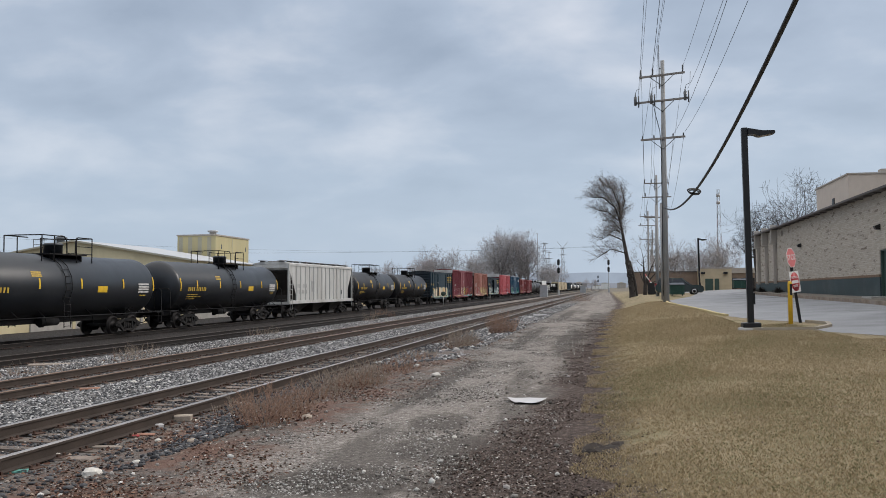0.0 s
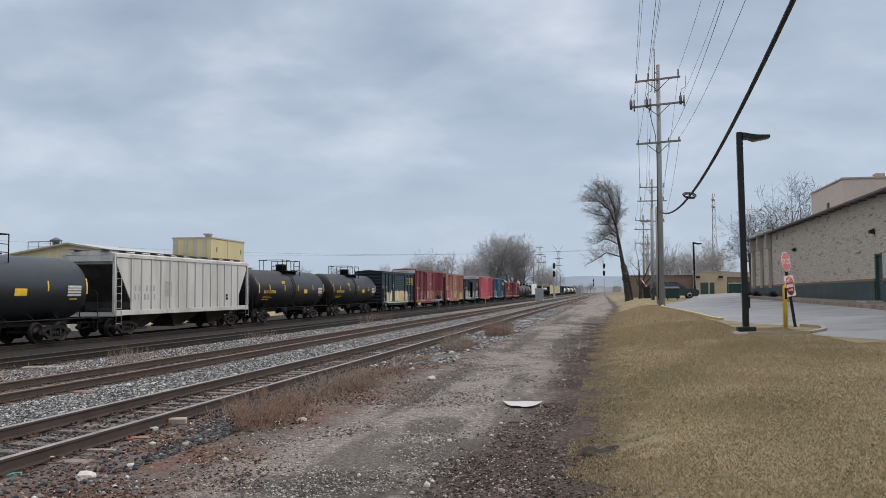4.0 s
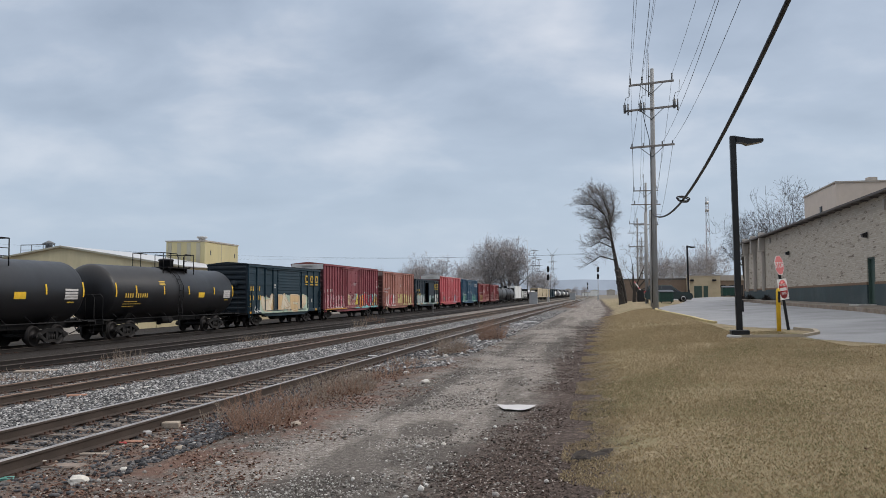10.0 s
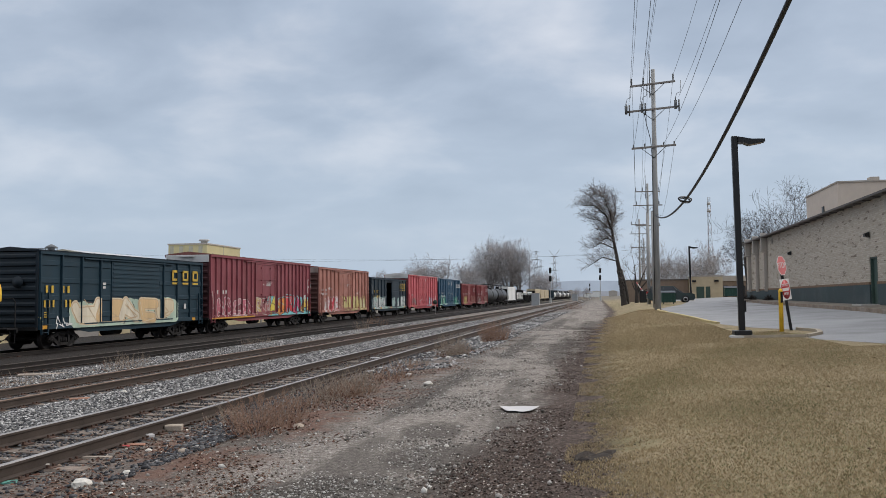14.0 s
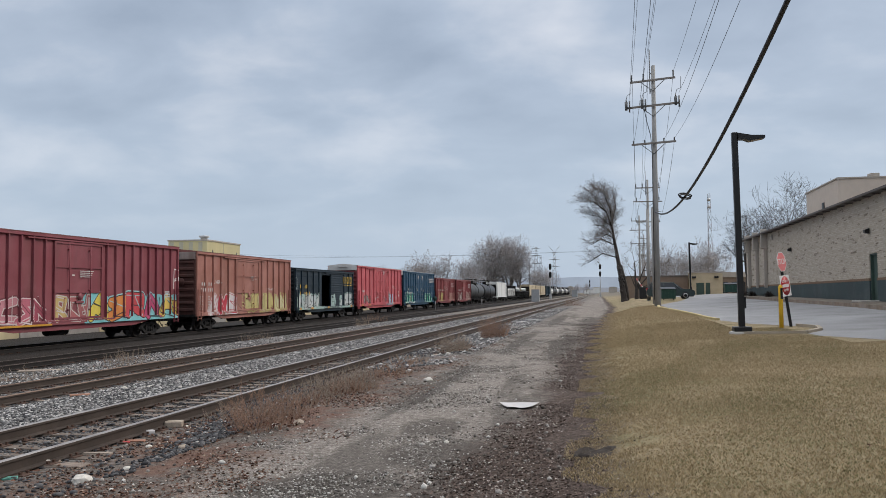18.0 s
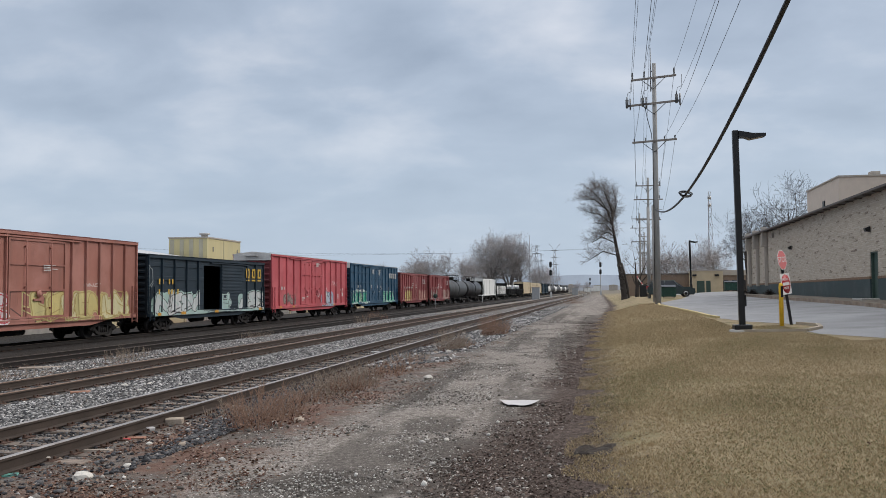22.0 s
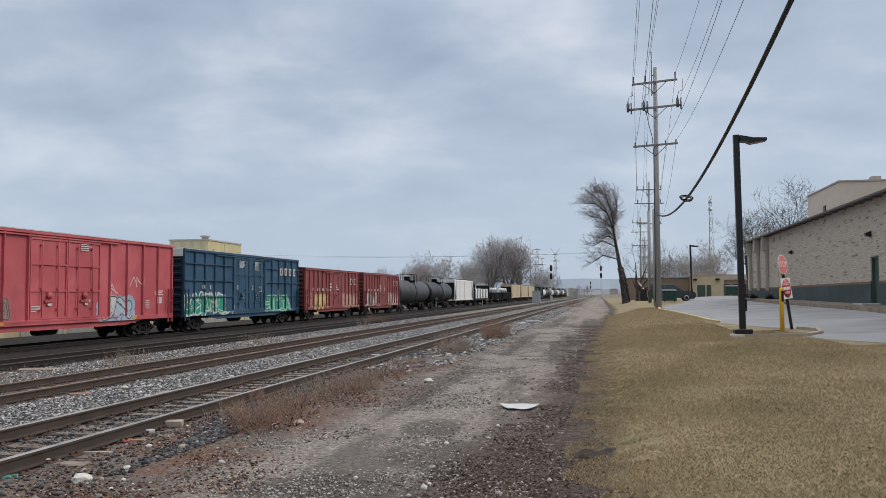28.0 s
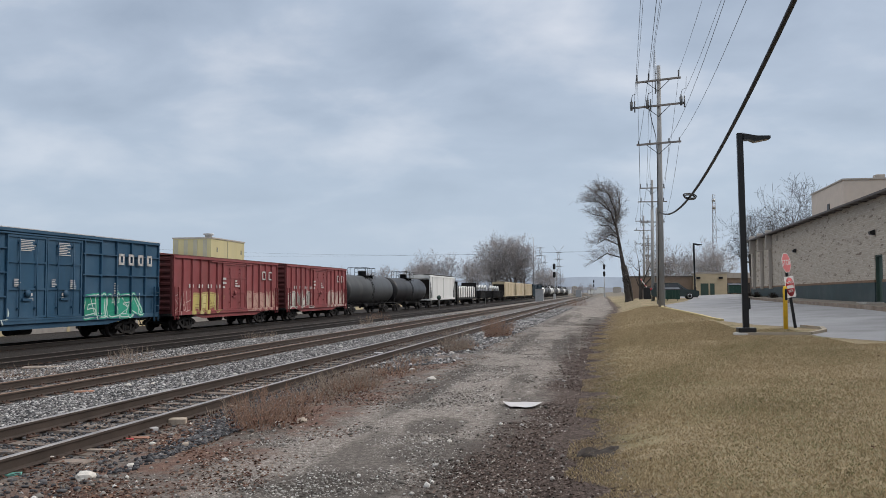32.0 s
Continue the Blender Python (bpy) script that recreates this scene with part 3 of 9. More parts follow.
def truck_mesh():
    """Two cast side frames with spring openings, and the bolster between them; the origin is on the rail top at its centre."""
    s = Shape()
    for side in (-1, 1):
        x0, x1 = side * 1.03 - 0.07, side * 1.03 + 0.07
        s.prism([(-1.12, 0.50), (-0.98, 0.60), (-0.45, 0.78), (0.45, 0.78), (0.98, 0.60), (1.12, 0.50), (1.12, 0.41), (0.86, 0.44), (0.42, 0.63), (-0.42, 0.63), (-0.86, 0.44), (-1.12, 0.41)], "x", x0, x1)
        s.prism([(-0.86, 0.44), (-0.70, 0.52), (-0.36, 0.28), (0.36, 0.28), (0.70, 0.52), (0.86, 0.44), (0.44, 0.16), (-0.44, 0.16)], "x", x0, x1)
        s.prism([(-0.42, 0.24), (-0.28, 0.24), (-0.28, 0.66), (-0.42, 0.66)], "x", x0, x1)
        s.prism([(0.28, 0.24), (0.42, 0.24), (0.42, 0.66), (0.28, 0.66)], "x", x0, x1)
        for q in (-0.17, 0, 0.17):
            s.tube((side * 1.03, q, 0.28), (side * 1.03, q, 0.52), 0.07, n=8)
        for q in (-0.85, 0.85):
            s.box(x0 - 0.02, x1 + 0.02, q - 0.14, q + 0.14, 0.37, 0.60, 0.02)
            s.lathe("x", [(side * 1.06, 0.13), (side * 1.12, 0.12), (side * 1.13, 0.06)], 12, centre=(0, q, 0.457))
    s.box(-1.0, 1.0, -0.22, 0.22, 0.50, 0.72, 0.03)
    s.box(-0.6, 0.6, -1.12, -1.04, 0.42, 0.56, 0.02)
    return s.mesh("truck", [M_TRUCK])


WHEELSET, TRUCK = wheelset_mesh(), truck_mesh()


def add_trucks(car, half, turning):
    for y in (-half, half):
        tr = part("truck", TRUCK, M_TRUCK, car, place=pose(0, y, 0))
        for q in (-0.85, 0.85):
            w = part("wheelset", WHEELSET, M_WHEEL, tr, place=pose(0, q, WHEEL_R))
            if turning:
                WHEELSETS.append((w, q))


def coupler_shape(y, way):
    s = Shape()
    s.box(-0.09, 0.09, min(y, y + way * 0.75), max(y, y + way * 0.75), 0.74, 0.98, 0.02)
    s.box(-0.16, 0.16, min(y + way * 0.60, y + way * 0.85), max(y + way * 0.60, y + way * 0.85), 0.70, 1.0, 0.04)
    s.run([(0.25, y, 0.85), (0.22, y + way * 0.3, 0.55), (0.12, y + way * 0.65, 0.42), (0.0, y + way * 0.85, 0.5)], 0.025, 6)
    return s


def add_couplers(car, half):
    for way in (-1, 1):
        part("coupler", coupler_shape(way * half, way), M_UNDER, car)


def ladder_shape(x, y0, y1, z0, z1, step=0.36, r=0.014, out=0.07):
    """A ladder on a side face at x, between y0 and y1."""
    s = Shape()
    xo = x + math.copysign(out, x)
    for y in (y0, y1):
        s.box(min(x, xo) , max(x, xo) + 0.01, y - 0.02, y + 0.02, z0, z1)
    z = z0 + 0.1
    while z < z1:
        s.tube((xo, y0, z), (xo, y1, z), r, n=6)
        z += step
    return s


def car_paint(name, base, rough=0.6, vary=0.18, dirt=(0.10, 0.07, 0.055), dirt_amount=0.35, rust=(0.12, 0.055, 0.035), chalk=0.12):
    """Car paint with streaked dirt, a chalky fade in broad patches, and small rust runs."""
    m = material(name, base, rough, 0, vary, 0.9, 25, 0.04, dirt, dirt_amount, 0.7, streak=True)
    t = m.node_tree
    b = t.nodes["Principled BSDF"]
    colour = b.inputs["Base Color"].links[0].from_socket
    co = t.nodes.new("ShaderNodeTexCoord").outputs["Object"]
    runs = t.nodes.new("ShaderNodeMapping")
    runs.inputs["Scale"].default_value = (1.0, 5.0, 0.35)
    t.links.new(co, runs.inputs[0])
    faded = tuple(min(0.7, 0.06 + v * 1.25) for v in base)
    colour = mix_node(t, range_node(t, noise_node(t, co, 0.45, 4, 0.6), 0.42, 0.68, 0.0, chalk * 3), colour, faded)
    colour = mix_node(t, range_node(t, noise_node(t, runs.outputs[0], 1.3, 6, 0.7), 0.60, 0.74, 0.0, 0.6), colour, rust)
    colour = mix_node(t, range_node(t, noise_node(t, co, 6.0, 5, 0.75), 0.66, 0.72, 0.0, 0.7), colour, rust)
    t.links.new(colour, b.inputs["Base Color"])
    return m


SPRAY = {}


def spray_paint(colour):
    """One sprayed colour, a little worn."""
    if colour not in SPRAY:
        SPRAY[colour] = material("sprayed_paint", colour, 0.6, 0, 0.22, 1.6, 40, 0.02, tuple(0.45 * v + 0.02 for v in colour), 0.45, 1.1, streak=True)
    return SPRAY[colour]


def clip(poly, axis, limit, above):
    out = []
    for k, a in enumerate(poly):
        b = poly[(k + 1) % len(poly)]
        ia, ib = (a[axis] >= limit) == above, (b[axis] >= limit) == above
        if ia:
            out.append(a)
        if ia != ib:
            u = (limit - a[axis]) / (b[axis] - a[axis])
            out.append((a[0] + (b[0] - a[0]) * u, a[1] + (b[1] - a[1]) * u))
    return out


def thick_line(pts, r):
    """Polygons of one brush stroke: a quad for each leg and a round dab at each bend."""
    polys = []
    for (ya, za), (yb, zb) in zip(pts, pts[1:]):
        d = Vector((yb - ya, zb - za))
        if d.length < 1e-4:
            continue
        n = Vector((-d.y, d.x)).normalized() * r
        polys.append([(ya + n.x, za + n.y), (ya - n.x, za - n.y), (yb - n.x, zb - n.y), (yb + n.x, zb + n.y)])
    for y, z in pts:
        polys.append([(y + r * math.cos(math.pi * k / 5), z + r * math.sin(math.pi * k / 5)) for k in range(10)])
    return polys


def glyph_strokes(rr, y, w, z0, h):
    """A bold shape without meaning: one bent stroke and mostly a second that crosses it."""
    j = lambda v: v + rr.uniform(-0.13, 0.13)
    path = rr.choice((((0.1, 0), (0.15, 1), (0.85, 0.9), (0.8, 0.45), (0.2, 0.5)), ((0.9, 0.95), (0.2, 0.9), (0.15, 0.1), (0.9, 0.05)), ((0.1, 0.9), (0.25, 0.05), (0.75, 0.1), (0.9, 1)),
                      ((0.05, 0), (0.45, 1), (0.95, 0)), ((0.85, 0.95), (0.15, 0.8), (0.8, 0.35), (0.1, 0.05)), ((0.1, 0.05), (0.1, 1), (0.8, 0.1), (0.95, 1))))
    strokes = [[(y + w * j(a), z0 + h * j(b)) for a, b in path]]
    if rr.random() < 0.8:
        strokes.append([(y + w * j(0.2), z0 + h * j(0.45)), (y + w * j(0.95), z0 + h * j(rr.choice((0.1, 0.5))))])
    return strokes


def spray_piece(car, faces, y0, y1, z0, z1, fills, line, rim, cloud=None, size=1.0, seed=1, bold=0.145, drip=0.0, tag=False):
    """Sprayed shapes on the side of a car. faces: (y0, y1, z0, z1, x) of the surfaces that take the paint."""
    rr = random.Random(seed)
    jobs = []
    h = z1 - z0
    if cloud:
        n = max(3, int((y1 - y0) / 0.55))
        for k in range(n + 1):
            y = y0 + (y1 - y0) * k / n
            rad = h * rr.uniform(0.28, 0.42)
            for zz in (z0 + h * 0.25, z0 + h * rr.uniform(0.45, 0.68)):
                jobs.append((cloud, [(y + rad * 1.3 * math.cos(math.pi * q / 6), zz + rad * math.sin(math.pi * q / 6)) for q in range(12)]))
    count = max(1, round((y1 - y0) / (size * 1.3)))
    w = (y1 - y0) / count
    r = bold * h if not tag else 0.028
    groups = []
    for k in range(count):
        lift = rr.uniform(-0.02, 0.08) * h
        groups.append((glyph_strokes(rr, y0 + k * w - 0.04 * w, w * rr.uniform(0.95, 1.2), z0 + r * 1.1 + max(lift, 0), h - 2.2 * r - abs(lift)), fills[k % len(fills)] if rr.random() < 0.75 else rr.choice(fills)))
    if tag:
        for strokes, fill in groups:
            for st in strokes:
                jobs += [(fill, q) for q in thick_line(st, r)]
    else:
        for strokes, fill in groups:
            for st in strokes:
                jobs += [(rim, q) for q in thick_line(st, r + 0.11)]
        for strokes, fill in groups:
            for st in strokes:
                jobs += [(line, q) for q in thick_line(st, r + 0.05)]
            for st in strokes:
                jobs += [(fill, q) for q in thick_line(st, r)]
            a = strokes[0]
            jobs += [(rim, q) for q in thick_line([(p[0] - r * 0.4, p[1] + r * 0.4) for p in a[1:3]], 0.022)]
            jobs += [(line, q) for q in thick_line([(p[0] + r * 0.35, p[1] - r * 0.3) for p in a[-2:]], 0.025)]
        for k in range(count):
            for st in glyph_strokes(rr, y0 + k * w, w, z0 + 0.08, h - 0.16):
                jobs += [(rr.choice((line, line, rim)), q) for q in thick_line(st[1:], rr.uniform(0.018, 0.034))]
        for k in range(int(drip * (y1 - y0))):
            y = rr.uniform(y0, y1)
            jobs.append((rr.choice(fills), [(y, z0 + 0.3), (y + 0.03, z0 + 0.3), (y + 0.025, z0 - rr.uniform(0.0, 0.2)), (y + 0.005, z0 - 0.1)]))
    s = Shape()
    colours = []
    for k, (colour, poly) in enumerate(jobs):
        if colour not in colours:
            colours.append(colour)
        ya, yb = min(q[0] for q in poly), max(q[0] for q in poly)
        za, zb = min(q[1] for q in poly), max(q[1] for q in poly)
        for fy0, fy1, fz0, fz1, x in faces:
            if yb <= fy0 or ya >= fy1 or zb <= fz0 or za >= fz1:
                continue
            q = poly
            for axis, limit, above in ((0, fy0, True), (0, fy1, False), (1, fz0, True), (1, fz1, False)):
                q = clip(q, axis, limit, above) if q else q
            if len(q) > 2:
                n = len(s.v)
                s.v.extend((x + 0.003 + 0.00012 * k, a, b) for a, b in q)
                s.face([n + i for i in range(len(q))], colours.index(colour))
    if s.f:
        me = bpy.data.meshes.new("graffiti")
        me.from_pydata(s.v, [], s.f)
        for c in colours:
            me.materials.append(spray_paint(c))
        me.polygons.foreach_set("material_index", s.m)
        me.update()
        ob = new("graffiti", me)
        ob.parent = car
        tagged(ob, "sprayed shapes in worn paint", kind="stuff")


def ink_bars(x, y0, y1, z0, z1, rows, seed, gap=0.4, fill=(0.4, 1.0), chars=0):
    """Unreadable stencilled lines as plain bars on a face at x."""
    r = random.Random(seed)
    s = Shape()
    h = (z1 - z0) / rows
    for k in range(rows):
        za = z0 + k * h
        if chars:
            w = (y1 - y0) / chars
            for c in range(chars):
                s.box(min(x, x + math.copysign(.006, x)), max(x, x + math.copysign(.006, x)), y0 + c * w, y0 + (c + 0.55) * w, za, za + h * (1 - gap))
        else:
            s.box(min(x, x + math.copysign(.006, x)), max(x, x + math.copysign(.006, x)), y0, y0 + (y1 - y0) * r.uniform(*fill), za, za + h * (1 - gap))
    return s


def ink_row(x, y0, y1, z0, z1, count, pause=()):
    """One row of upright bars, a bar for each stencilled character."""
    s = Shape()
    w = (y1 - y0) / count
    for c in range(count):
        if c not in pause:
            s.box(x, x + 0.006, y0 + c * w + 0.22 * w, y0 + c * w + 0.62 * w, z0, z1)
    return s


def block_marks(x, y0, y1, z0, z1, count, stroke=0.14, under=True):
    """A row of hollow blocks, in place of a company mark."""
    s = Shape()
    w = (y1 - y0) / count
    a, b = x, x + 0.008
    for c in range(count):
        p, q = y0 + (c + 0.16) * w, y0 + (c + 0.72) * w
        s.box(a, b, p, p + stroke * 1.3, z0, z1)
        s.box(a, b, q - stroke, q, z0, z1)
        s.box(a, b, p, q, z0, z0 + stroke)
        s.box(a, b, p, q, z1 - stroke, z1)
        if under:
            s.box(a, b, p, q, z0 - 0.2, z0 - 0.1)
    return s


SHARED = {}


def post_shape(x, y, z, h, width=0.07, depth=0.12):
    """One outside post, in the car's own space."""
    s = Shape()
    a, b = sorted((x - math.copysign(depth, x), x))
    s.prism([(x - math.copysign(depth, x), y - width / 2 - 0.02), (x, y - width / 2), (x, y + width / 2), (x - math.copysign(depth, x), y + width / 2 + 0.02)], "z", z, z + h)
    return s


def post_mesh(h, mat, width=0.09, depth=0.075):
    key = ("post", round(h, 2), mat.name)
    if key not in SHARED:
        s = Shape()
        s.prism([(-depth, -width / 2 - 0.02), (0, -width / 2), (0, width / 2), (-depth, width / 2 + 0.02)], "z", 0, h)
        SHARED[key] = s.mesh("side_post", [mat])
    return SHARED[key]


def boxcar(start, length, height, paint, end_paint, roof_paint, label, posts=15, door=("plug", 0.0, 3.0), floor=1.05, turning=True, panel_ribs=False,
           marks=(), end_ribs=9, gap_door=None, end_cap=None, pieces=(), cross=()):
    """A boxcar: start is the y of its leading corner when the clip begins. door: kind, middle along the car, width."""
    car = thing("boxcar", label, "boxcar", "freight train", place=on_line(start + length / 2))
    CARS.append((car, start + length / 2))
    L, W = length / 2, 1.46
    top = height
    d0, d1 = door[1] - door[2] / 2, door[1] + door[2] / 2
    wall = 0.06
    for side in (-1, 1):
        xa, xb = sorted((side * (W - 0.02), side * (W - 0.02 - wall)))
        if gap_door:
            stretches = ((-L, gap_door[0], floor, top - 0.12), (gap_door[1], L, floor, top - 0.12), (gap_door[0], gap_door[1], top - 0.45, top - 0.12))
        else:
            stretches = ((-L, L, floor, top - 0.12),)
        for ya, yb, za, zb in stretches:
            body = Shape()
            body.box(xa, xb, ya, yb, za, zb)
            part("side_wall", body, paint, car)
        chord = Shape()
        chord.box(min(side * (W - 0.06), side * (W + 0.10)), max(side * (W - 0.06), side * (W + 0.10)), -L, L, top - 0.20, top - 0.04, 0.015)
        part("top_chord", chord, paint, car)
        chord = Shape()
        chord.box(min(side * (W - 0.1), side * (W + 0.09)), max(side * (W - 0.1), side * (W + 0.09)), -L, L, floor - 0.12, floor + 0.10, 0.01)
        part("side_sill", chord, paint, car)
    deck = Shape()
    deck.box(-W + .1, W - .1, -L + .05, L - .05, floor - 0.10, floor)
    part("floor", deck, M_UNDER, car)
    # fish-belly sill below the doorway
    sill = Shape()
    for side in (-1, 1):
        sill.prism([(-L * 0.72, floor - 0.1), (L * 0.72, floor - 0.1), (L * 0.5, floor - 0.36), (-L * 0.5, floor - 0.36)], "x", min(side * 1.36, side * 1.42), max(side * 1.36, side * 1.42))
    part("side_sill", sill, paint, car)
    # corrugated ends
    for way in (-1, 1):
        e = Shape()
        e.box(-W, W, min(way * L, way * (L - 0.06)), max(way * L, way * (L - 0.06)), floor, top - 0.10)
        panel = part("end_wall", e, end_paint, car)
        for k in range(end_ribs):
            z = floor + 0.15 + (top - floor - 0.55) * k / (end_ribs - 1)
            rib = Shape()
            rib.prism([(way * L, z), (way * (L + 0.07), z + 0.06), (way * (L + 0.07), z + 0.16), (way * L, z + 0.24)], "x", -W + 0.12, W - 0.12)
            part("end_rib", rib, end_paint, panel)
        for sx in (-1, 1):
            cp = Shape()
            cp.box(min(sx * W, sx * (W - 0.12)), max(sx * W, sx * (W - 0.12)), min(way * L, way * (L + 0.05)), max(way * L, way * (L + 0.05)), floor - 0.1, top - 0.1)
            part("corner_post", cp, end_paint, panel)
        hb = Shape()
        hb.tube((-1.1, way * (L + 0.12), floor + 0.9), (-1.1, way * (L + 0.12), 3.6), 0.02)
        part("brake_rod", hb, end_paint, panel)
        hb = Shape()
        hb.lathe("y", [(way * (L + 0.15), 0.26), (way * (L + 0.18), 0.26)], 14, centre=(0.55, 0, 3.0))
        part("brake_wheel", hb, end_paint, panel)
        if end_cap:
            cap = Shape()
            cap.box(-W + 0.01, W - 0.01, min(way * (L + 0.03), way * (L + 0.10)), max(way * (L + 0.03), way * (L + 0.10)), top - 0.52, top - 0.07, 0.01)
            cap.box(-0.5, 0.5, min(way * (L + 0.10), way * (L + 0.22)), max(way * (L + 0.10), way * (L + 0.22)), top - 0.20, top - 0.16)
            part("end_panel", cap, end_cap, car, "pale upper end panel")
        cr = Shape()
        cr.box(-W - 0.02, W + 0.02, min(way * (L + 0.02), way * (L + 0.16)), max(way * (L + 0.02), way * (L + 0.16)), floor - 0.16, floor - 0.02, 0.01)
        part("end_sill", cr, M_UNDER, car)
    # roof with raised seams, low pitch
    roof = Shape()
    roof.prism([(-W - 0.11, top - 0.035), (0, top + 0.10), (W + 0.11, top - 0.035), (W + 0.11, top - 0.06), (-W - 0.11, top - 0.06)], "y", -L - 0.05, L + 0.05)
    seams = max(8, int(length / 1.25))
    for k in range(seams + 1):
        y = -L + 0.1 + (length - 0.2) * k / seams
        roof.prism([(-W + 0.02, top - 0.045), (0, top + 0.104), (W - 0.02, top - 0.045), (W - 0.02, top - 0.005), (0, top + 0.145), (-W + 0.02, top - 0.005)], "y", y - 0.05, y + 0.05)
    part("roof", roof, roof_paint, car)
    # outside posts
    hgt = top - floor - 0.25
    pm = post_mesh(hgt, paint)
    step = length / posts
    skip = [(d0 - 0.05, d1 + 0.05)] + ([(gap_door[0] - 0.05, gap_door[1] + 0.05)] if gap_door else [])
    for k in range(posts + 1):
        y = -L + 0.06 + (length - 0.12) * k / posts
        if any(a < y < b for a, b in skip):
            continue
        part("side_post", post_shape(W + 0.085, y, floor + 0.08, hgt), paint, car)
        if k % 2 == 0:
            part("side_post", pm, paint, car, place=pose(-W - 0.055, y, floor + 0.08, 0, 0, 180))
    if panel_ribs:
        rows = panel_ribs
        for k in range(posts):
            ya, yb = -L + step * k + 0.12, -L + step * (k + 1) - 0.12
            for a, b in skip:
                if ya < a < yb:
                    yb = a
                elif ya < b < yb:
                    ya = b
                elif a <= ya and yb <= b:
                    yb = ya
            if yb - ya < 0.1:
                continue
            for q in range(rows):
                z = floor + 0.35 + hgt * q / rows
                rib = Shape()
                rib.box(W - 0.03, W + 0.018, ya, yb, z, z + hgt / rows * 0.3, 0.014)
                part("panel_rib", rib, paint, car)
    # thin level stiffeners right along the side
    for z in cross:
        for ya, yb in ((-L + 0.1, d0 - 0.05), (d1 + 0.05, L - 0.1)):
            bar = Shape()
            bar.box(W - 0.025, W + 0.10, ya, yb, z, z + 0.05)
            part("level_rib", bar, paint, car)
    # doors on both sides
    kind = door[0]
    for side in (1, -1):
        leaves = [(d0, d1)] if kind in ("plug", "slide") else [(d0, door[1] - 0.02), (door[1] + 0.02, d1)]
        for a, b in leaves:
            d = Shape()
            xo = side * (W + 0.03)
            xi = side * (W - 0.025)
            d.box(min(xi, xo), max(xi, xo), a, b, floor + 0.12, top - 0.32, 0.01)
            ob = part("door", d, paint, car)
            bars = []
            if kind == "slide":
                for k in range(13):
                    z = floor + 0.22 + (top - floor - 0.72) * k / 12
                    bars.append((0.03, a + 0.08, b - 0.08, z, z + 0.11, 0.012))
            else:
                for z in (floor + 0.12, floor + (top - floor) * 0.33, floor + (top - floor) * 0.62, top - 0.42):
                    bars.append((0.05, a, b, z, z + 0.09, 0.0))
                for y in (a, b - 0.08):
                    bars.append((0.052, y, y + 0.08, floor + 0.12, top - 0.33, 0.0))
            for deep, ya, yb, za, zb, soft_edge in bars:
                d = Shape()
                d.box(min(xo, xo + side * deep), max(xo, xo + side * deep), ya, yb, za, zb, soft_edge)
                part("door_rib", d, paint, ob)
            if kind != "slide":
                xr = xo + side * 0.09
                w = b - a
                for y in (a + w * 0.28, a + w * 0.72):
                    rod = Shape()
                    rod.tube((xr, y, floor + 0.2), (xr, y, top - 0.45), 0.022, n=6)
                    for z in (floor + 0.5, floor + 1.4, floor + 2.4, top - 0.7):
                        rod.box(min(xo, xr), max(xo, xr), y - 0.05, y + 0.05, z, z + 0.07)
                    part("lock_rod", rod, paint, ob)
                rod = Shape()
                rod.lathe("x", [(xr, 0.17), (xr + side * 0.02, 0.17)], 12, centre=(0, (a + b) / 2, floor + 1.15))
                part("lock_wheel", rod, paint, ob)
                rod = Shape()
                rod.box(min(xo, xr), max(xo, xr), (a + b) / 2 - 0.3, (a + b) / 2 + 0.3, floor + 0.85, floor + 0.95)
                part("handle", rod, paint, ob)
        for z in (floor + 0.02, top - 0.30):
            track = Shape()
            track.box(min(side * (W - .02), side * (W + 0.11)), max(side * (W - .02), side * (W + 0.11)), d0 - door[2] * 0.5, d1 + door[2] * 0.3, z, z + 0.06)
            part("door_track", track, paint, car)
    for side in (1, -1):
        for way in (-1, 1):
            y = way * (L - 0.32)
            part("ladder", ladder_shape(side * (W + 0.06), y - 0.22, y + 0.22, floor - 0.35, floor + 1.5 if way > 0 else floor + 1.5), paint, car)
    for k, (shape, mat) in enumerate(marks):
        tagged(part("stencil_mark", shape, mat, car), kind="stuff")
    # paint lies on the sill, the posts, the door and the sheets between
    faces, at = [(-L, L, floor - 0.12, floor + 0.10, W + 0.09)], -L
    plain = W + 0.019 if panel_ribs else W - 0.019
    z_lo, z_hi = floor + 0.10, top - 0.2
    for k in range(posts + 1):
        y = -L + 0.06 + (length - 0.12) * k / posts
        if not any(a < y < b for a, b in skip):
            faces.append((y - 0.035, y + 0.035, z_lo, z_hi, W + 0.085))
            if not any(a < (at + y) / 2 < b for a, b in skip):
                faces.append((at, y - 0.035, z_lo, z_hi, plain))
            at = y + 0.035
    faces.append((d0, d1, z_lo, z_hi, W + (0.061 if door[0] == "slide" else 0.031)))
    for spec in pieces:
        spray_piece(car, faces, *spec[:7], **spec[7])
    under = Shape()
    under.box(-0.25, 0.25, -L + 0.2, L - 0.2, 0.72, floor - 0.08)
    for y in (-L * 0.35, 0, L * 0.35):
        under.box(-1.3, 1.3, y - 0.08, y + 0.08, 0.78, floor - 0.08)
    part("underframe", under, M_UNDER, car)
    res = Shape()
    res.tube((0.75, -1.6, 0.62), (0.75, -0.2, 0.62), 0.2, n=12)
    res.box(0.7, 0.8, -1.0, -0.9, 0.62, floor - 0.08)
    part("brake_reservoir", res, M_UNDER, car)
    res = Shape()
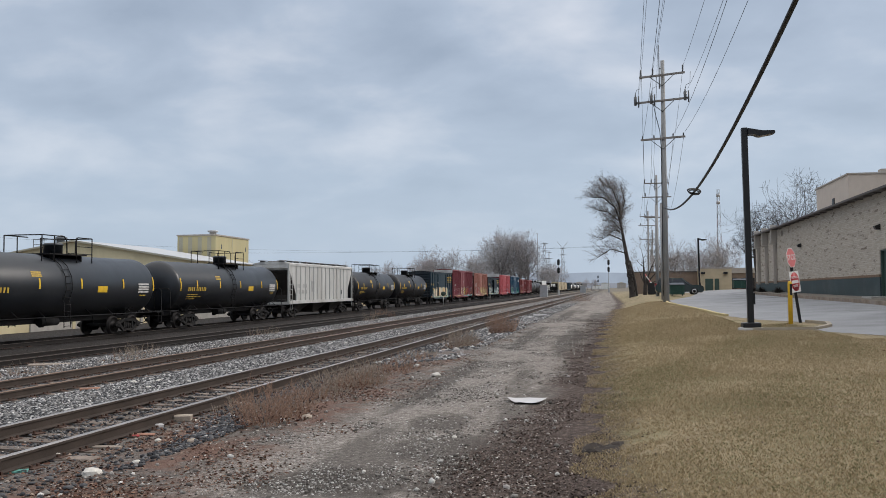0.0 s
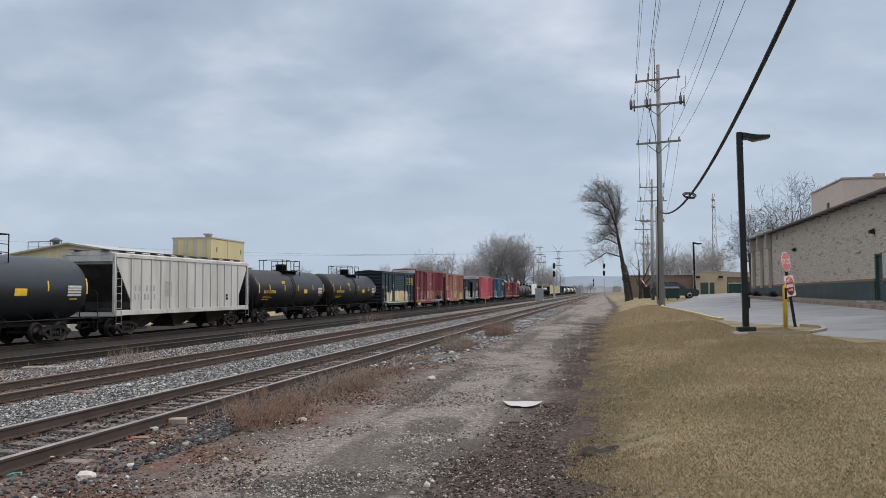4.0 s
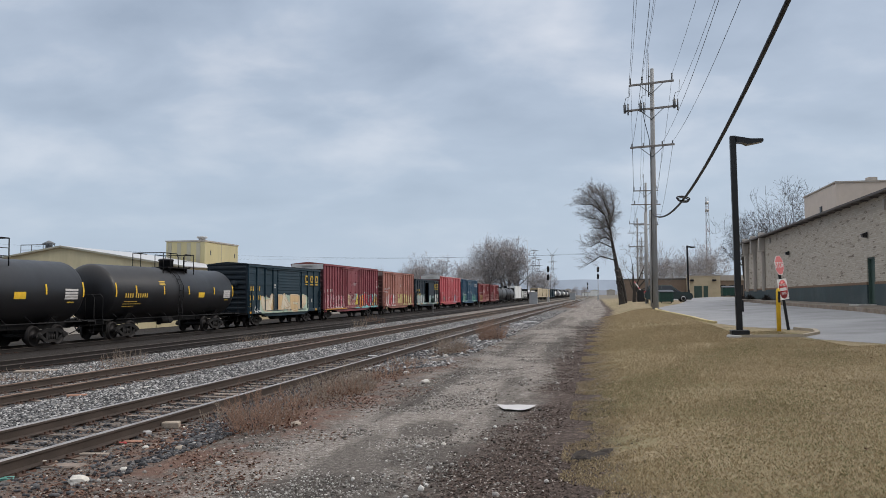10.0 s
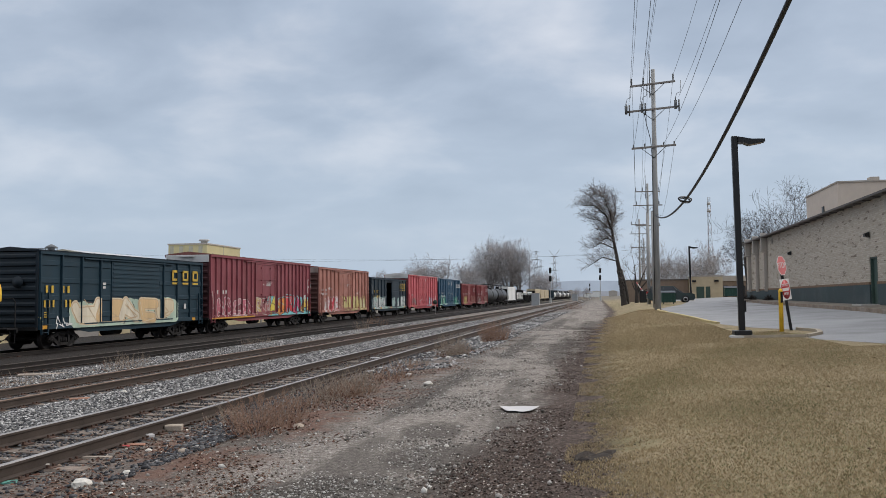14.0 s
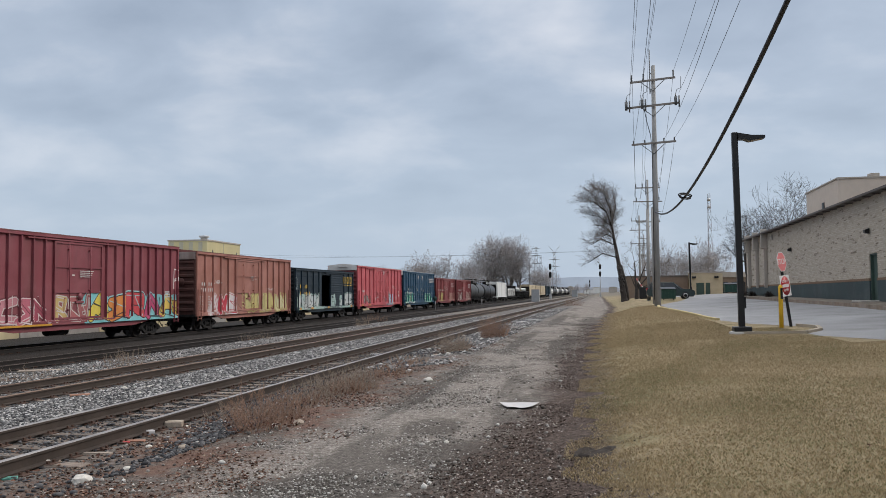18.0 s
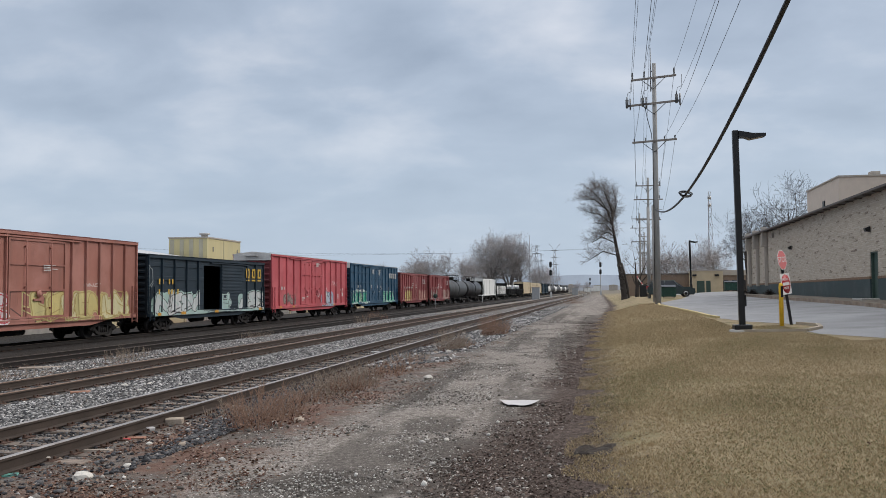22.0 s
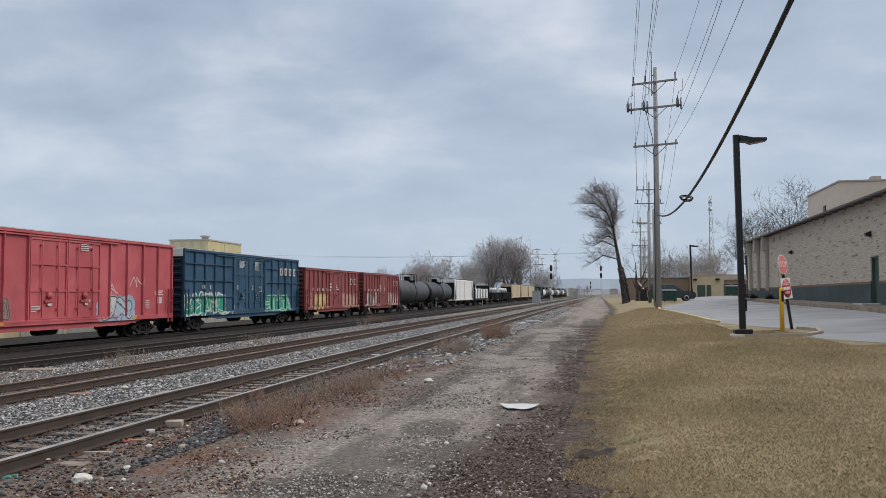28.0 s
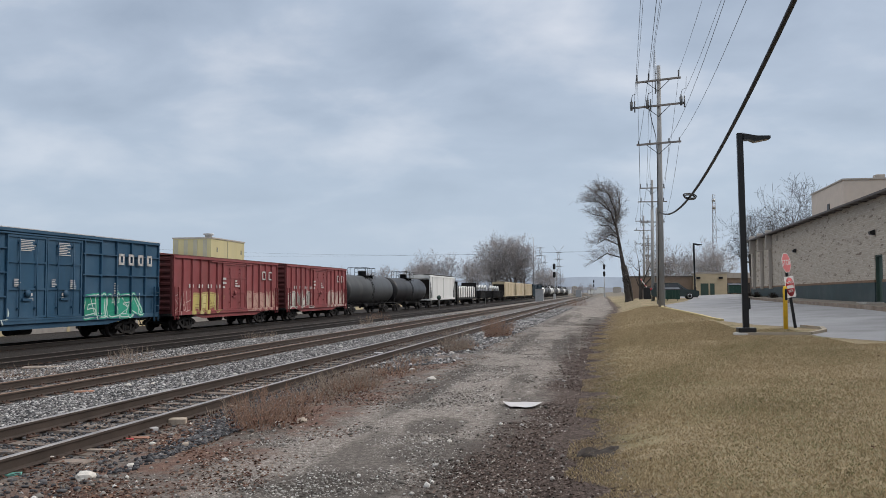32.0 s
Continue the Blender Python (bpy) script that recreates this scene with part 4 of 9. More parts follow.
    res.box(-0.9, -0.5, 0.5, 1.1, 0.55, floor - 0.08, 0.03)
    part("brake_valve", res, M_UNDER, car)
    add_couplers(car, L + 0.1)
    add_trucks(car, L - 2.35, turning)
    return car


def tank_car(start, length, radius, axis_z, paint, label, turning=True, stripes=True, dome=True, ink=M_YELLOW_INK):
    """A tank car: start is the y of the near end of the shell. The tank sags slightly to its middle."""
    car = thing("tank_car", label, "tank car", "freight train", place=on_line(start + length / 2))
    CARS.append((car, start + length / 2))
    L, R = length / 2, radius
    shell = Shape()
    prof = [(-L + 0.62 - 0.62 * math.cos(math.pi / 2 * k / 8), R * math.sin(math.pi / 2 * k / 8) + 0.001) for k in range(9)]
    full = prof + [(-L * 0.4, R), (-L * 0.4 + .02, R + .006), (-0.03, R + .006), (0.03, R + .006), (L * 0.4 - .02, R + .006), (L * 0.4, R)] + [(-a, r) for a, r in reversed(prof)]
    shell.lathe("y", full, 56, centre=(0, 0, axis_z))
    tank = part("tank", shell, paint, car)
    # top platform, manway housing and rails
    top = axis_z + R
    plat = Shape()
    plat.box(-0.95, 0.95, -0.75, 1.95, top - 0.03, top + 0.03)
    for y in (-0.4, 1.6):
        plat.box(-0.9, 0.9, y - 0.04, y + 0.04, top - 0.3, top)
    part("platform", plat, M_UNDER, car)
    dm = Shape()
    dm.lathe("z", [(top - 0.15, 0.42), (top + 0.42, 0.42), (top + 0.44, 0.45), (top + 0.50, 0.45), (top + 0.56, 0.36)], 20, centre=(0, 0.75, 0))
    part("manway_housing", dm, paint, car)
    ring = Shape()
    for ya, yb in ((-1.3, 0.25), (1.15, 2.35)):
        ring.run([(0.95, ya, top + 0.82), (0.95, yb, top + 0.82), (0.95, yb + 0.18, top + 0.62), (0.95, yb + 0.2, top)] if ya < 0 else [(0.95, ya - 0.1, top), (0.95, ya - 0.08, top + 0.62), (0.95, ya + 0.1, top + 0.82), (0.95, yb, top + 0.82)], 0.026)
        ring.run([(-0.95, ya, top + 0.82), (-0.95, yb, top + 0.82)], 0.026)
    for y in (-1.3, 2.35):
        ring.run([(0.95, y, top + 0.82), (-0.95, y, top + 0.82)], 0.026)
    ring.run([(0.95, 0.5, top + 0.06), (0.95, 2.35, top + 0.06)], 0.02)
    ring = part("platform_railing", ring, M_UNDER, car)
    for side in (-1, 1):
        for y in (-1.3, -0.45, 1.15, 2.35):
            post = Shape()
            post.tube((side * 0.95, y, top - 0.38), (side * 0.95, y, top + 0.82), 0.026, n=6)
            part("railing_post", post, M_UNDER, ring)
        mid_rail = Shape()
        mid_rail.run([(side * 0.95, 1.15, top + 0.4), (side * 0.95, 2.35, top + 0.4)], 0.018)
        part("middle_rail", mid_rail, M_UNDER, ring)
    # side ladders
    for side in (-1, 1):
        ld = Shape()
        for y in (-0.35, 0.1):
            pts = []
            for k in range(7):
                a = radians(-50 + 22 * k)
                pts.append((side * (R + 0.07) * math.cos(a), y, axis_z + (R + 0.07) * math.sin(a)))
            ld.run([(side * 1.42, y, 0.55), (side * 1.42, y, axis_z - 0.75)] + pts[1:], 0.02, 6)
        for k in range(9):
            z = 0.62 + 0.32 * k
            dz = z - axis_z
            x = side * (max(math.sqrt(max((R + 0.07) ** 2 - dz * dz, 0)), 0.2) if z > axis_z - 0.6 else 1.42)
            ld.tube((x, -0.35, z), (x, 0.1, z), 0.014, n=6)
        part("ladder", ld, M_UNDER, car)
        # long hand rail along the sill
        hr = Shape()
        hr.run([(side * 1.46, -L + 0.7, 1.05), (side * 1.46, L - 0.7, 1.05)], 0.028, 6)
        for k in range(9):
            y = -L + 0.9 + (length - 1.8) * k / 8
            hr.tube((side * 1.46, y, 1.05), (side * 1.1, y, axis_z - R * 0.75), 0.018, n=5)
            if k in (3, 4, 5):
                hr.tube((side * 1.46, y, 1.05), (side * 1.44, y + 0.15, 0.72), 0.02, n=5)
        part("side_rail", hr, M_UNDER, car)
    frame_shape = Shape()
    for way in (-1, 1):
        a, b = sorted((way * (L - 3.3), way * (L + 0.55)))
        frame_shape.box(-0.28, 0.28, min(a, 0), max(b, 0), 0.74, 1.06, 0.02)
        ya = way * (L - 2.3)
        frame_shape.prism([(-1.25, 1.35), (-0.9, 0.95), (0.9, 0.95), (1.25, 1.35), (1.0, 1.2), (0, axis_z - R + 0.05), (-1.0, 1.2)], "y", ya - 0.2, ya + 0.2)
        frame_shape.box(-1.45, 1.45, min(way * (L - 0.15), way * (L + 0.5)), max(way * (L - 0.15), way * (L + 0.5)), 1.0, 1.07)
        frame_shape.box(-1.45, 1.45, min(way * (L + 0.42), way * (L + 0.5)), max(way * (L + 0.42), way * (L + 0.5)), 0.85, 1.08)
    part("underframe", frame_shape, M_UNDER, car)
    res = Shape()
    res.tube((0.55, -0.9, 0.82), (0.55, 0.3, 0.82), 0.19, n=12)
    part("brake_reservoir", res, M_UNDER, car)
    res = Shape()
    res.lathe("z", [(0.55, 0.12), (0.75, 0.14), (axis_z - R + 0.1, 0.22)], 12)
    part("bottom_outlet", res, M_UNDER, car)
    for way in (-1, 1):
        y = way * (L + 0.42)
        for side in (-1, 1):
            x = side * 1.38
            er = Shape()
            er.run([(x, way * (L - 0.5), 1.05), (x, way * (L + 0.1), 1.05), (x, way * (L + 0.1), 0.45), (x, y, 0.45), (x, y, 2.15), (x - side * 0.12, y, 2.3), (side * 0.55, y, 2.3), (side * 0.42, y, 2.15), (side * 0.42, y, 1.05)], 0.025, 6)
            part("end_railing", er, M_UNDER, car)
    if stripes:
        for k, y in enumerate((-L + 0.65, -L * 0.66, -L * 0.27, L * 0.115, L * 0.56, L - 0.55)):
            for side in (1, -1):
                st = Shape()
                tall = 0.36 if k in (0, 5) else 0.23
                n = 6
                pts = []
                for i in range(n + 1):
                    a = (i / n * 2 - 1) * tall / R + 0.08
                    for yy in (y - 0.05, y + 0.05):
                        for rr in (R + 0.004, R + 0.016):
                            pts.append((side * rr * math.cos(a), yy, axis_z + rr * math.sin(a)))
                fs = []
                for i in range(n):
                    q, w = i * 4, (i + 1) * 4
                    fs += [(q + 1, q + 3, w + 3, w + 1), (q, w, w + 2, q + 2), (q, q + 1, w + 1, w), (q + 2, w + 2, w + 3, q + 3)]
                fs += [(0, 2, 3, 1), (4 * n, 4 * n + 1, 4 * n + 3, 4 * n + 2)]
                st.add(pts, fs)
                part("reflector_stripe", st, M_YELLOW, car)
        bx = R + 0.012

        def on_shell(y0, y1, z0, z1):
            """A thin plate that follows the shell."""
            s = Shape()
            a0, a1 = math.asin(z0 / R), math.asin(z1 / R)
            pts = []
            for i in range(5):
                a = a0 + (a1 - a0) * i / 4
                for y in (y0, y1):
                    for rr in (R + 0.003, R + 0.012):
                        pts.append((rr * math.cos(a), y, axis_z + rr * math.sin(a)))
            fs = []
            for i in range(4):
                q, w = i * 4, (i + 1) * 4
                fs += [(q + 1, q + 3, w + 3, w + 1), (q, w, w + 2, q + 2), (q, q + 1, w + 1, w), (q + 2, w + 2, w + 3, q + 3)]
            fs += [(0, 2, 3, 1), (16, 17, 19, 18)]
            return s.add(pts, fs)
        y = -L * 0.80
        for k in range(11):
            if k == 4:
                y += 0.12
                continue
            part("stencil_mark", on_shell(y, y + 0.105, -0.28, -0.06), ink, car)
            y += 0.215
        for k, (a, b) in enumerate(((-L * 0.80, -L * 0.64), (-L * 0.81, -L * 0.58), (-L * 0.81, -L * 0.66))):
            part("stencil_mark", on_shell(a, b, -0.50 - 0.12 * k, -0.475 - 0.12 * k), ink, car)
        part("placard", on_shell(L * 0.28, L * 0.38, -0.30, 0.0), M_YELLOW, car, "yellow placard")
        for k in range(3):
            part("stencil_mark", on_shell(-L * 0.33, -L * 0.245, 0.40 + 0.085 * k, 0.45 + 0.085 * k), ink, car)
        for k in range(4):
            part("data_panel_mark", on_shell(L * 0.74, L * 0.87, -0.34 + 0.13 * k, -0.25 + 0.13 * k), M_WHITE_INK, car)
        part("stencil_mark", on_shell(L * 0.77, L * 0.84, -0.5, -0.45), ink, car)
    add_couplers(car, L + 0.5)
    add_trucks(car, L - 2.3, turning)
    return car


M_BAY = material("grimy_hopper_steel", (0.030, 0.026, 0.023), 0.85, 0.1, 0.5, 1.2, 30, 0.1, (0.10, 0.085, 0.07), 0.5, 0.6)
M_GALV = material("weathered_galvanised_grating", (0.22, 0.21, 0.20), 0.7, 0.3, 0.3, 2, 30, 0.1)


def hopper_car(start, length, height, paint, label, turning=True, ribs=13, low=1.30, bays=3, marks=()):
    """A covered hopper: outside posts, sloping end sheets, dark hopper bays below, running boards on the roof."""
    car = thing("covered_hopper", label, "hopper car", "freight train", place=on_line(start + length / 2))
    CARS.append((car, start + length / 2))
    L, W, H = length / 2, 1.5, height
    cut = 1.55
    s = Shape()
    s.prism([(-L + cut, low), (L - cut, low), (L - cut, low + 0.5), (L - 0.25, H - 0.55), (L - 0.25, H - 0.1), (-L + 0.25, H - 0.1), (-L + 0.25, H - 0.55), (-L + cut, low + 0.5)], "x", -W + 0.06, W - 0.06)
    part("body", s, paint, car)
    # slope sheets in dark bay steel: grime, plus painted shade below the end overhang
    for way in (-1, 1):
        sl = Shape()
        sl.prism([(way * (L - cut + 0.01), low), (way * (L - cut + 0.01), low + 0.5), (way * (L - 0.24), H - 0.56), (way * (L - 0.22), H - 0.6), (way * (L - cut + 0.05), low + 0.46), (way * (L - cut + 0.05), low)], "x", -W + 0.07, W - 0.07)
        part("slope_sheet", sl, M_BAY, car, "grimy slope sheet with its shade painted in")
    for side in (-1, 1):
        c = Shape()
        c.box(min(side * (W - 0.08), side * W), max(side * (W - 0.08), side * W), -L + 0.1, L - 0.1, H - 0.22, H - 0.04, 0.01)
        c.box(min(side * (W - 0.12), side * (W + .02)), max(side * (W - 0.12), side * (W + .02)), -L + 0.05, L - 0.05, low - 0.22, low + 0.03, 0.01)
        part("side_sill", c, paint, car)
    pm = post_mesh(H - low - 0.22, paint, 0.08, 0.07)
    for k in range(ribs + 1):
        y = -L + cut + (length - 2 * cut) * k / ribs
        part("side_post", pm, paint, car, place=pose(W + 0.005, y, low + 0.02))
        part("side_post", pm, paint, car, place=pose(-W - 0.005, y, low + 0.02, 0, 0, 180))
    roof = Shape()
    pts = [(W * math.cos(a), H - 0.1 + 0.2 * math.sin(a)) for a in [math.pi * k / 10 for k in range(11)]]
    roof.prism(pts, "y", -L + 0.1, L - 0.1)
    part("roof", roof, paint, car)
    board = Shape()
    for side in (-1, 1):
        a, b = sorted((side * 0.55, side * 1.0))
        board.box(a, b, -L - 0.1, L + 0.1, H + 0.17, H + 0.19)
        for k in range(11):
            y = -L + 0.3 + (length - 0.6) * k / 10
            board.box(a, b, y - 0.02, y + 0.02, H, H + 0.17)
    for k in range(9):
        y = -L + 1.2 + (length - 2.4) * k / 8
        board.box(-0.4, 0.4, y - 0.5, y + 0.5, H + 0.08, H + 0.16, 0.03)
    part("running_board", board, M_GALV, car)
    for k in range(bays):
        b = Shape()
        y = (k - (bays - 1) / 2) * (length - 2 * cut) / bays
        w = (length - 2 * cut) / bays / 2
        pts = [(-1.3, y - w, low - .05), (1.3, y - w, low - .05), (1.3, y + w, low - .05), (-1.3, y + w, low - .05),
               (-0.6, y - 0.45, 0.35), (0.6, y - 0.45, 0.35), (0.6, y + 0.45, 0.35), (-0.6, y + 0.45, 0.35)]
        b.add(pts, [(3, 2, 1, 0), (4, 5, 6, 7), (0, 1, 5, 4), (1, 2, 6, 5), (2, 3, 7, 6), (3, 0, 4, 7)])
        b.box(-0.75, 0.75, y - 0.6, y + 0.6, 0.27, 0.37)
        part("hopper_bay", b, M_BAY, car)
    for way in (-1, 1):
        e = Shape()
        for side in (-1, 1):
            x = side * (W - 0.08)
            e.box(x - 0.06, x + 0.06, min(way * (L - 0.12), way * L), max(way * (L - 0.12), way * L), low - 0.2, H - 0.1)
            e.run([(x, way * (L - 0.06), low), (x, way * (L - cut + 0.2), low + 0.02)], 0.04)
            for k in range(8):
                z = 0.7 + 0.37 * k
                e.tube((side * (W + 0.06), way * (L - 0.05), z), (side * (W + 0.06), way * (L - 0.5), z), 0.014, n=5)
            for q in (0.05, 0.5):
                e.tube((side * (W + 0.06), way * (L - q), 0.6), (side * (W + 0.06), way * (L - q), 3.6 if q < 0.3 else 3.4), 0.018, n=5)
        e.box(-W + .05, W - .05, min(way * (L - 0.1), way * L), max(way * (L - 0.1), way * L), low - 0.25, low - 0.05)
        e.box(-W + .05, W - .05, min(way * (L - 0.06), way * L), max(way * (L - 0.06), way * L), H - 0.42, H - 0.12)
        part("end_frame", e, paint, car)
    un = Shape()
    un.box(-0.25, 0.25, -L + 0.1, L - 0.1, 0.74, 1.05)
    un.box(-1.1, -0.7, -L + 0.5, -L + 0.9, 1.1, 1.6, 0.03)
    un.tube((0.3, -L + 0.6, 1.25), (1.0, -L + 0.6, 1.25), 0.18, n=10)
    part("underframe", un, M_UNDER, car)
    for shape, mat in marks:
        part("stencil_mark", shape, mat, car)
    add_couplers(car, L)
    add_trucks(car, L - 1.75, turning)
    return car


WHITE, DARK = (0.66, 0.65, 0.63), (0.035, 0.03, 0.03)
CREAM, SILVER, TEAL, PINK = (0.62, 0.52, 0.36), (0.50, 0.53, 0.52), (0.20, 0.50, 0.52), (0.46, 0.13, 0.17)
GREEN, LEMON, ORANGE, CRIMSON = (0.015, 0.24, 0.15), (0.56, 0.49, 0.22), (0.66, 0.24, 0.06), (0.46, 0.045, 0.065)
P_NAVY = car_paint("dark_navy_car_paint", (0.0075, 0.028, 0.043), dirt=(0.02, 0.035, 0.045), dirt_amount=0.25, rust=(0.015, 0.022, 0.028), chalk=0.02)
# end paints: side colours made darker, the ends' shade painted in beside blotchy grime
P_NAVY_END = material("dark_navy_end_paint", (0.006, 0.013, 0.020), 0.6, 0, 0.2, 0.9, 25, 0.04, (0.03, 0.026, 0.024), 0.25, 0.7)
P_MAROON = car_paint("maroon_car_paint", (0.215, 0.050, 0.062))
P_MAROON_END = material("shaded_sooty_maroon_end_paint", (0.060, 0.016, 0.019), 0.7, 0, 0.25, 0.9, 25, 0.04, (0.022, 0.016, 0.015), 0.7, 0.8)
P_BROWN = car_paint("faded_brown_car_paint", (0.315, 0.130, 0.098), chalk=0.18)
P_BROWN_END = material("shaded_sooty_brown_end_paint", (0.072, 0.030, 0.025), 0.75, 0, 0.3, 0.9, 25, 0.04, (0.025, 0.018, 0.016), 0.7, 0.8)
P_BLUEBLACK = car_paint("blue_black_car_paint", (0.0085, 0.021, 0.033), dirt=(0.025, 0.034, 0.044), dirt_amount=0.25, rust=(0.02, 0.023, 0.028), chalk=0.03)
P_RED = car_paint("bright_red_car_paint", (0.43, 0.080, 0.092), dirt_amount=0.2, rust=(0.20, 0.05, 0.045), chalk=0.14)
P_RED_END = material("shaded_grimy_red_end_paint", (0.155, 0.028, 0.033), 0.7, 0, 0.25, 0.9, 25, 0.04, (0.05, 0.02, 0.02), 0.6, 0.8)
P_BLUE = car_paint("dark_blue_car_paint", (0.017, 0.066, 0.122), dirt=(0.03, 0.07, 0.105), dirt_amount=0.3, rust=(0.03, 0.05, 0.07), chalk=0.1)
P_BLUE_END = material("shaded_grimy_blue_end_paint", (0.008, 0.024, 0.046), 0.7, 0, 0.25, 0.9, 25, 0.04, (0.012, 0.014, 0.018), 0.6, 0.8)
P_OXIDE = car_paint("red_oxide_car_paint", (0.235, 0.052, 0.054), chalk=0.08)
P_OXIDE_END = material("shaded_sooty_oxide_end_paint", (0.085, 0.020, 0.020), 0.75, 0, 0.3, 0.9, 25, 0.04, (0.03, 0.018, 0.016), 0.6, 0.8)
P_ROOF_PALE = material("pale_metal_roof_paint", (0.52, 0.51, 0.50), 0.6, 0, 0.15, 0.8, 20, 0.04, (0.25, 0.20, 0.17), 0.4, 0.6)
P_ROOF_RUSTY = material("rust_stained_pale_end_panel", (0.30, 0.25, 0.23), 0.7, 0, 0.2, 0.8, 20, 0.04, (0.14, 0.075, 0.06), 0.8, 0.7, streak=True)
P_ROOF_MAROON = material("dull_maroon_roof_paint", (0.20, 0.075, 0.065), 0.7, 0, 0.2, 0.8, 20, 0.04)
P_TAN = material("tan_car_paint", (0.50, 0.41, 0.27), 0.6, 0, 0.15, 0.8, 20, 0.04, (0.25, 0.2, 0.15), 0.4, 0.6, streak=True)
P_WHITE = material("white_car_paint", (0.66, 0.66, 0.64), 0.6, 0, 0.1, 0.8, 20, 0.04, (0.35, 0.34, 0.32), 0.4, 0.6, streak=True)
P_GREYTANK = material("grey_black_tank_paint", (0.032, 0.034, 0.036), 0.5, 0, 0.3, 0.8, 20, 0.03, (0.09, 0.09, 0.088), 0.5, 0.6, streak=True)

WX = 1.46 + 0.02
tank_car(26.93, 15.26, 1.45, 2.42, M_BLACK, "black tank car with yellow reflector stripes on the far track")
tank_car(43.95, 15.26, 1.45, 2.42, M_BLACK, "glossy black tank car with yellow stripes and orange stencils")
hopper_car(60.87, 15.84, 4.22, M_HOPPER, "pale grey covered hopper car with grimy black bays",
           marks=[(ink_row(1.445, -6.1, -3.9, 2.3, 2.6, 6, (2,)), M_FAINT_INK), (ink_row(1.445, -6.1, -3.9, 1.85, 2.15, 7), M_FAINT_INK), (ink_bars(1.445, 4.6, 5.2, 1.75, 2.15, 2, 4, 0.25), M_TRUCK), (ink_bars(1.445, -3.0, -2.2, 2.0, 2.9, 1, 4, 0.05, (0.95, 1.0)), M_FAINT_INK)])
tank_car(78.08, 14.87, 1.45, 2.42, M_BLACK2, "weathered black tank car with yellow stripes")
tank_car(94.51, 14.87, 1.45, 2.42, M_BLACK2, "weathered brownish-black tank car with yellow stripes and scrawls")
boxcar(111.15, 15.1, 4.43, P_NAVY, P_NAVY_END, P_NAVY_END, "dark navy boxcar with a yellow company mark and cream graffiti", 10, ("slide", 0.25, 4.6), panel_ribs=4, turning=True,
       marks=[(ink_row(WX + .02, -7.2, -5.3, 2.54, 2.86, 5, (2,)), M_YELLOW_INK), (ink_row(WX + .02, -7.3, -5.2, 1.90, 2.22, 7, (3,)), M_YELLOW_INK), (block_marks(WX + .03, 3.7, 7.3, 3.25, 3.85, 3, 0.13), M_YELLOW_INK),
              (ink_bars(WX + .02, -7.2, -6.7, 1.45, 1.75, 3, 31, 0.5), M_YELLOW_INK), (ink_bars(WX + .08, 5.2, 5.7, 1.65, 1.95, 1, 32, 0.05), M_WHITE_INK), (ink_bars(WX + .08, -7.4, -6.95, 0.95, 1.12, 1, 33, 0.05), M_ORANGE_INK), (ink_bars(WX + .08, 6.2, 6.7, 0.95, 1.12, 1, 33, 0.05), M_ORANGE_INK),
              (ink_bars(WX + .08, -2.9, -2.6, 2.75, 3.1, 2, 34, 0.3), M_WHITE_INK)],
       pieces=[(-4.9, 4.0, 0.95, 2.28, [CREAM, (0.62, 0.47, 0.28), (0.64, 0.57, 0.44), (0.60, 0.42, 0.22)], (0.50, 0.36, 0.22), CREAM, dict(cloud=(0.40, 0.50, 0.40), size=1.5, seed=3, bold=0.17)),
               (-4.2, 3.4, 1.05, 2.15, [(0.09, 0.055, 0.04)], DARK, DARK, dict(size=1.25, seed=8, tag=True)),
               (-6.4, -5.3, 0.95, 1.5, [WHITE], DARK, WHITE, dict(size=0.4, seed=4, tag=True)), (-5.0, -4.4, 1.5, 2.1, [WHITE], DARK, WHITE, dict(size=0.35, seed=5, tag=True)), (-8.0, -7.4, 1.2, 1.65, [LEMON], DARK, WHITE, dict(size=0.4, seed=6, tag=True))])
